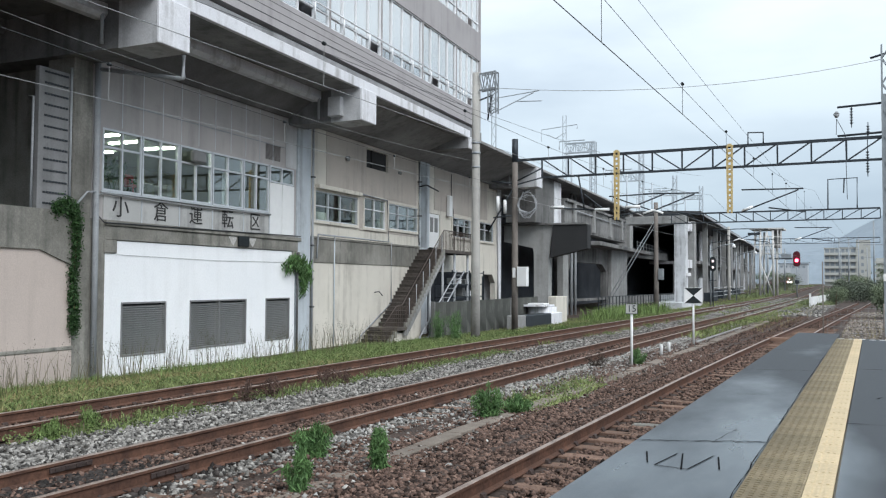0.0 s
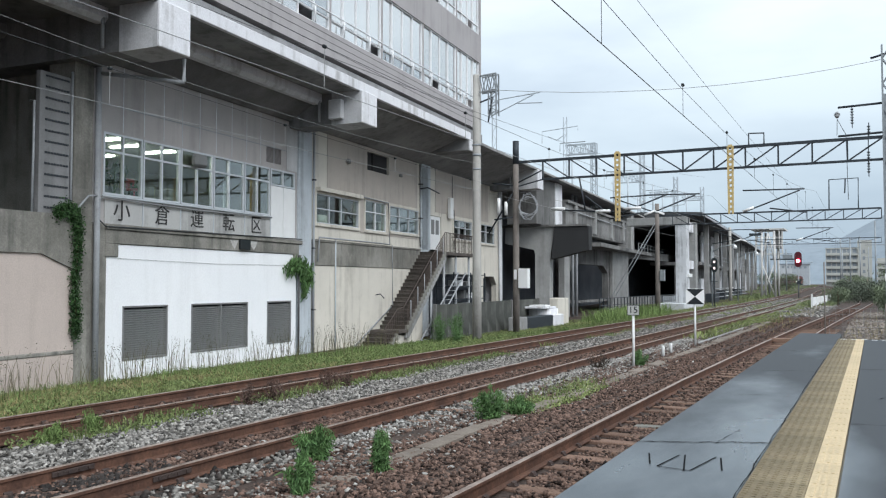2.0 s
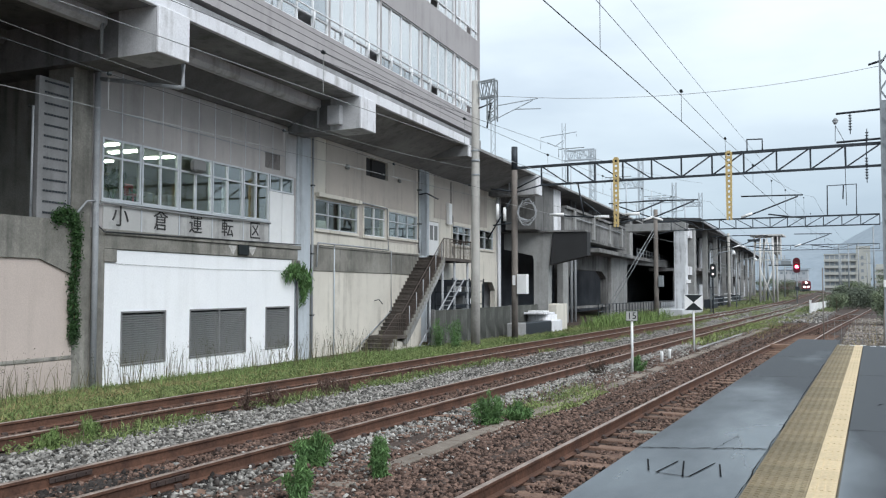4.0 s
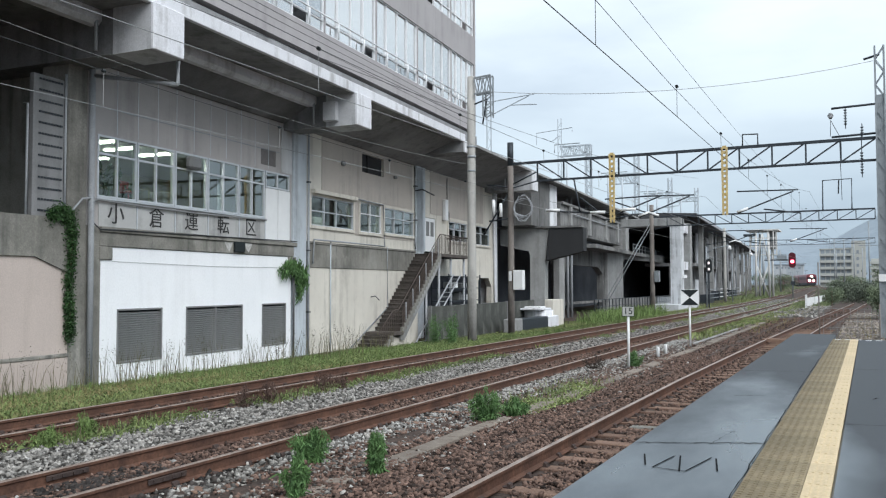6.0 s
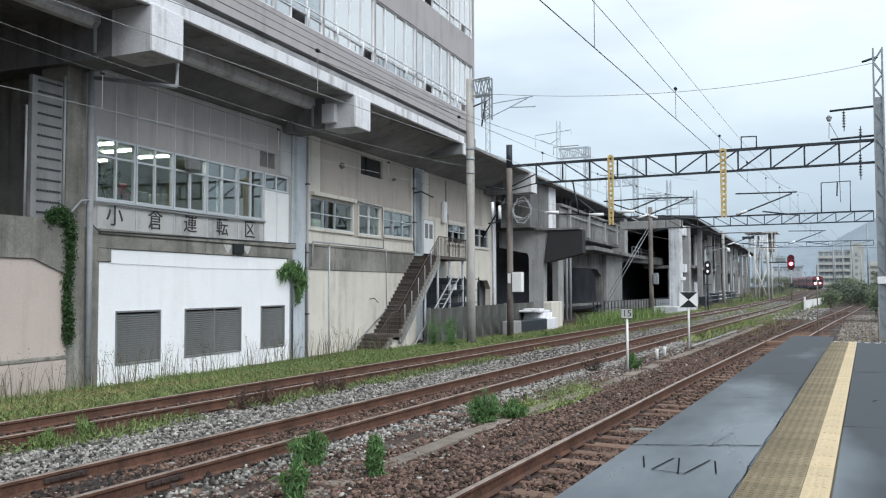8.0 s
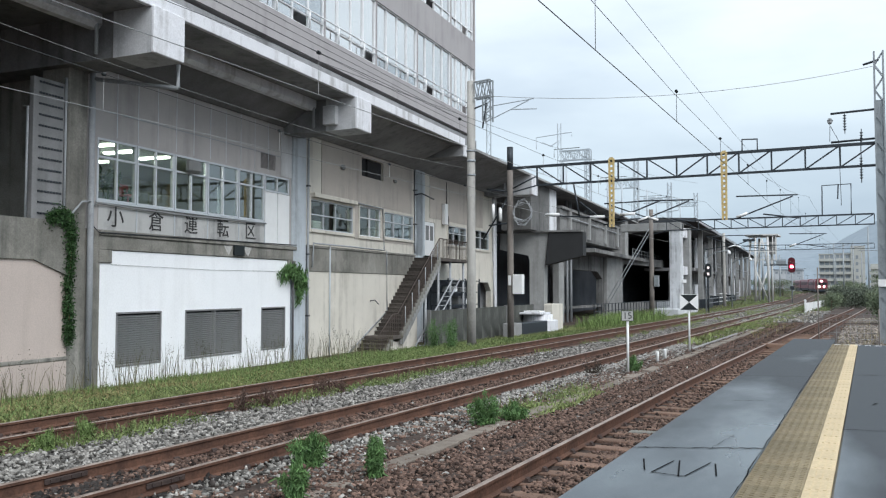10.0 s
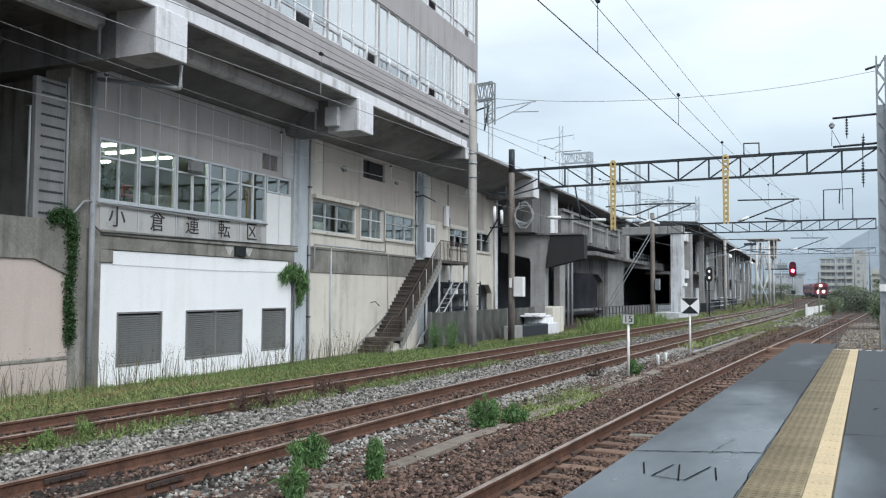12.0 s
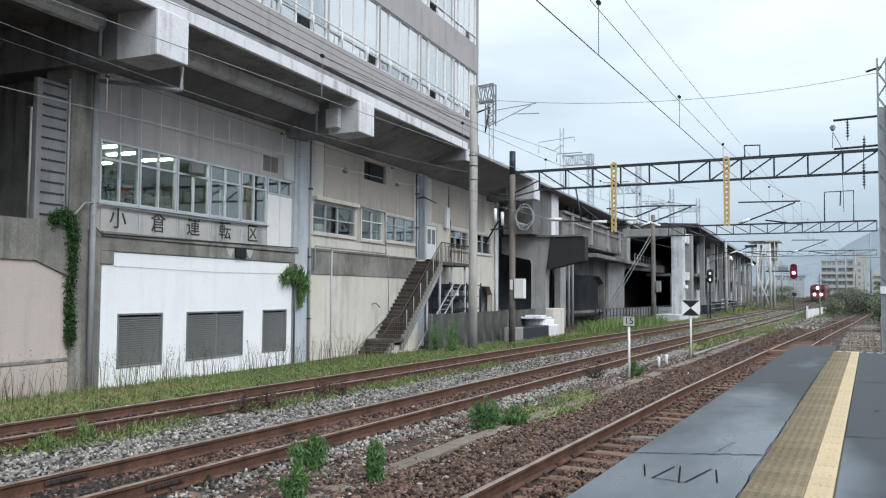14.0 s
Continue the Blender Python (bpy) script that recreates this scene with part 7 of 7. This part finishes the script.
def make_shrubs():
    """Dense shrubs that close the view along the platform track."""
    rng = np.random.default_rng(77)
    dark = mat("dull dark foliage", (0.145, 0.17, 0.125), 0.95, (0.09, 0.11, 0.085), 0.6, 6, 0.3, 0.2, island=0.4)
    for x0, x1, y0, y1, top, m, lab in ((-3.9, -2.5, 101, 103, 1.7, HAZE_GREEN, "dense green shrubs beside the track"), (-2.8, 0.2, 102, 105, 2.3, dark, "dark shrubs where the platform track ends"), (-0.1, 1.3, 100, 103, 2.2, HAZE_GREEN, "green shrubs behind the lattice mast"), (-4.5, 8, 112, 116, 2.8, dark, "tall dull shrubs behind the track end"), (1.0, 16, 118, 124, 3.6, HAZE_GREEN, "distant row of green shrubs")):
        n = int(26 * (x1 - x0) * top)
        c = np.column_stack([rng.uniform(x0, x1, n), rng.uniform(y0, y1, n), rng.uniform(0.0, 1.0, n) ** 0.8 * top])
        c[:, 2] *= np.array([0.75 + 0.45 * noise.noise((x * 1.3, 4.0, 0)) for x in c[:, 0]])
        v, f = leaf_cloud(rng, c, 16, 0.10, (0.22, 0.22, 0.16))
        tagged(new("shrubs", arr_mesh("shrubs", v, f, m)), lab, "shrubs", kind="stuff")


make_shrubs()
far = scatter(RG, -18, -12.6, 118, 175, 5000, -0.2) + scatter(RG, -6.8, -3.4, 88, 150, 5500, -0.25) + scatter(RG, -6.5, 8, 125, 260, 6000, -0.2) + scatter(RG, -30, -15, 160, 330, 5000, -0.2)
blades("grass", far, mat("hazy grass", (0.24, 0.29, 0.14), 0.9, (0.16, 0.20, 0.10), 0.7, 30, 0.2, 0, island=0.4), "rough grass along the far tracks", 71, 0.12, 0.42, 0.05, 0.6)


# ---- the ground beyond the platform's end ----
def make_platform_end():
    f = thing("wire_fence", None, None, I4, "thin grey wire mesh fence beyond the platform end", "fence")
    for k in range(5):
        part("post", tubes(0.02, [(-1.45 + k * 1.75, 30, -0.4), (-1.45 + k * 1.75, 30, 1.55 - 0.2 * (k % 2) if k else 2.7)], n=6), STAINED_POLE, f)
    part("wire", tubes(0.003, *[[(-1.33, 30, z), (5.87, 30, z)] for z in np.arange(-0.2, 1.3, 0.2)], *[[(x, 30, -0.3), (x, 30, 1.2)] for x in np.arange(-1.33, 5.9, 0.2)], n=4), STEEL_GREY, f)
    # covered cable trough between the tracks
    tr = thing("cable_trough", None, None, I4, "row of worn concrete cable trough covers", "cable trough", kind="structure")
    bm = bmesh.new()
    box(bm, -0.13, 0.13, 0, 0.97, -0.05, 0.035, 0.012)
    slab = mesh_of(bm, "cover", mat("worn trough concrete", (0.27, 0.235, 0.20), 0.95, (0.18, 0.15, 0.125), 3, 40, 0.25, 0.3, each=0.2))
    rr = random.Random(8)
    for k in range(48):
        y = 4 + k
        shared("cover", slab, tr, pose(-5.42 + rr.uniform(-0.02, 0.02), y, ground_z(-5.4, y) + rr.uniform(0.0, 0.035), rr.uniform(-1, 1), rr.uniform(-2, 2), rr.uniform(-1.2, 1.2)))
    thing("rubble_slab", blocks((-3.3, -2.55, 12.75, 13.0, -0.24, -0.155), bevel=0.02), COLUMN, pose(0, 0, 0), "broken pale concrete slab beside the rail", "slab")
    thing("white_line_kerb", blocks((-5.84, -5.80, 32, 44, -0.22, -0.16), bevel=0.01), CONCRETE, I4, "low pale concrete kerb between the tracks", "kerb", kind="structure")
    thing("board", blocks((-3.5, -2.6, 32.6, 33.0, -0.1, 0.02), bevel=0.01), SLEEPER, I4, "pale board lying across the track bed", "board")


make_platform_end()

# ---- the red train on the middle track; each car's front end is at its origin and it runs towards -y ----
TRAIN_RED = mat("red train paint", (0.17, 0.036, 0.048), 0.45, None, 0.5, 20, 0.12, 0.02, spec=0.5)
LAMP = glow("headlight", (1.0, 0.97, 0.9), 40.0)


def make_car(front):
    car = thing("train_car", None, None, I4, "red electric train car with lit headlights" if front else "red electric train car following", "train", group="cars of the red train")
    bm = bmesh.new()
    prism(bm, [(-1.45, 0.95), (1.45, 0.95), (1.45, 2.9), (1.25, 3.45), (0.6, 3.65), (-0.6, 3.65), (-1.25, 3.45), (-1.45, 2.9)], "y", 0.0, 19.5)
    part("body", bm, TRAIN_RED, car)
    part("underframe", blocks((-1.3, 1.3, 0.6, 19, 0.35, 0.95)), STEEL_DARK, car)
    for s in (-1.455, 1.45):
        for k in range(6):
            part("window", blocks((s, s + 0.01, 2.2 + k * 2.9, 4.0 + k * 2.9, 1.95, 2.75)), BLACK, car)
    for y in (3, 16):
        part("bogie", blocks((-1.1, 1.1, y - 1.3, y + 1.3, 0.1, 0.6)), STEEL_DARK, car)
    part("pantograph", tubes(0.04, [(0, 14, 3.7), (0, 13, 4.4), (0, 14, 5.0)], [(-0.6, 14, 5.0), (0.6, 14, 5.0)], n=5), STEEL_DARK, car)
    if front:
        part("windscreen", blocks((-1.2, -0.1, -0.015, 0, 2.0, 2.65), (0.1, 1.2, -0.015, 0, 2.0, 2.65)), BLACK, car)
        part("bumper", blocks((-1.3, 1.3, -0.1, 0, 0.4, 0.95)), STEEL_DARK, car)
        for x, z in ((-0.6, 1.62), (0.6, 1.62), (0, 3.0)):
            bm = bmesh.new()
            tube(bm, [(x, -0.1, z), (x, 0.0, z)], 0.2, 12)
            part("headlight", bm, LAMP, car, "lit headlight")
    return car


CARS = [make_car(i == 0) for i in range(4)]

# ---- what moves ----
def motions():
    starts = [0, 1, 2, 3, 4, 5, 6, 7, 8, 9, 10, 11, 12, 13, 14]
    for i, car in enumerate(CARS):
        rows = []
        for t in starts:
            y = 190 + 11.6 * (14 - t) + i * 20.3
            ahead, behind = y, y + 19
            a, b = Vector((mid_x(ahead), ahead, rail_z(ahead))), Vector((mid_x(behind), behind, rail_z(behind)))
            d = (a - b).normalized()
            rz = math.degrees(math.atan2(d.x, -d.y))
            rows.append((t, pose(a.x, a.y, a.z, 0, 0, rz)))
        walk(car, rows)


motions()
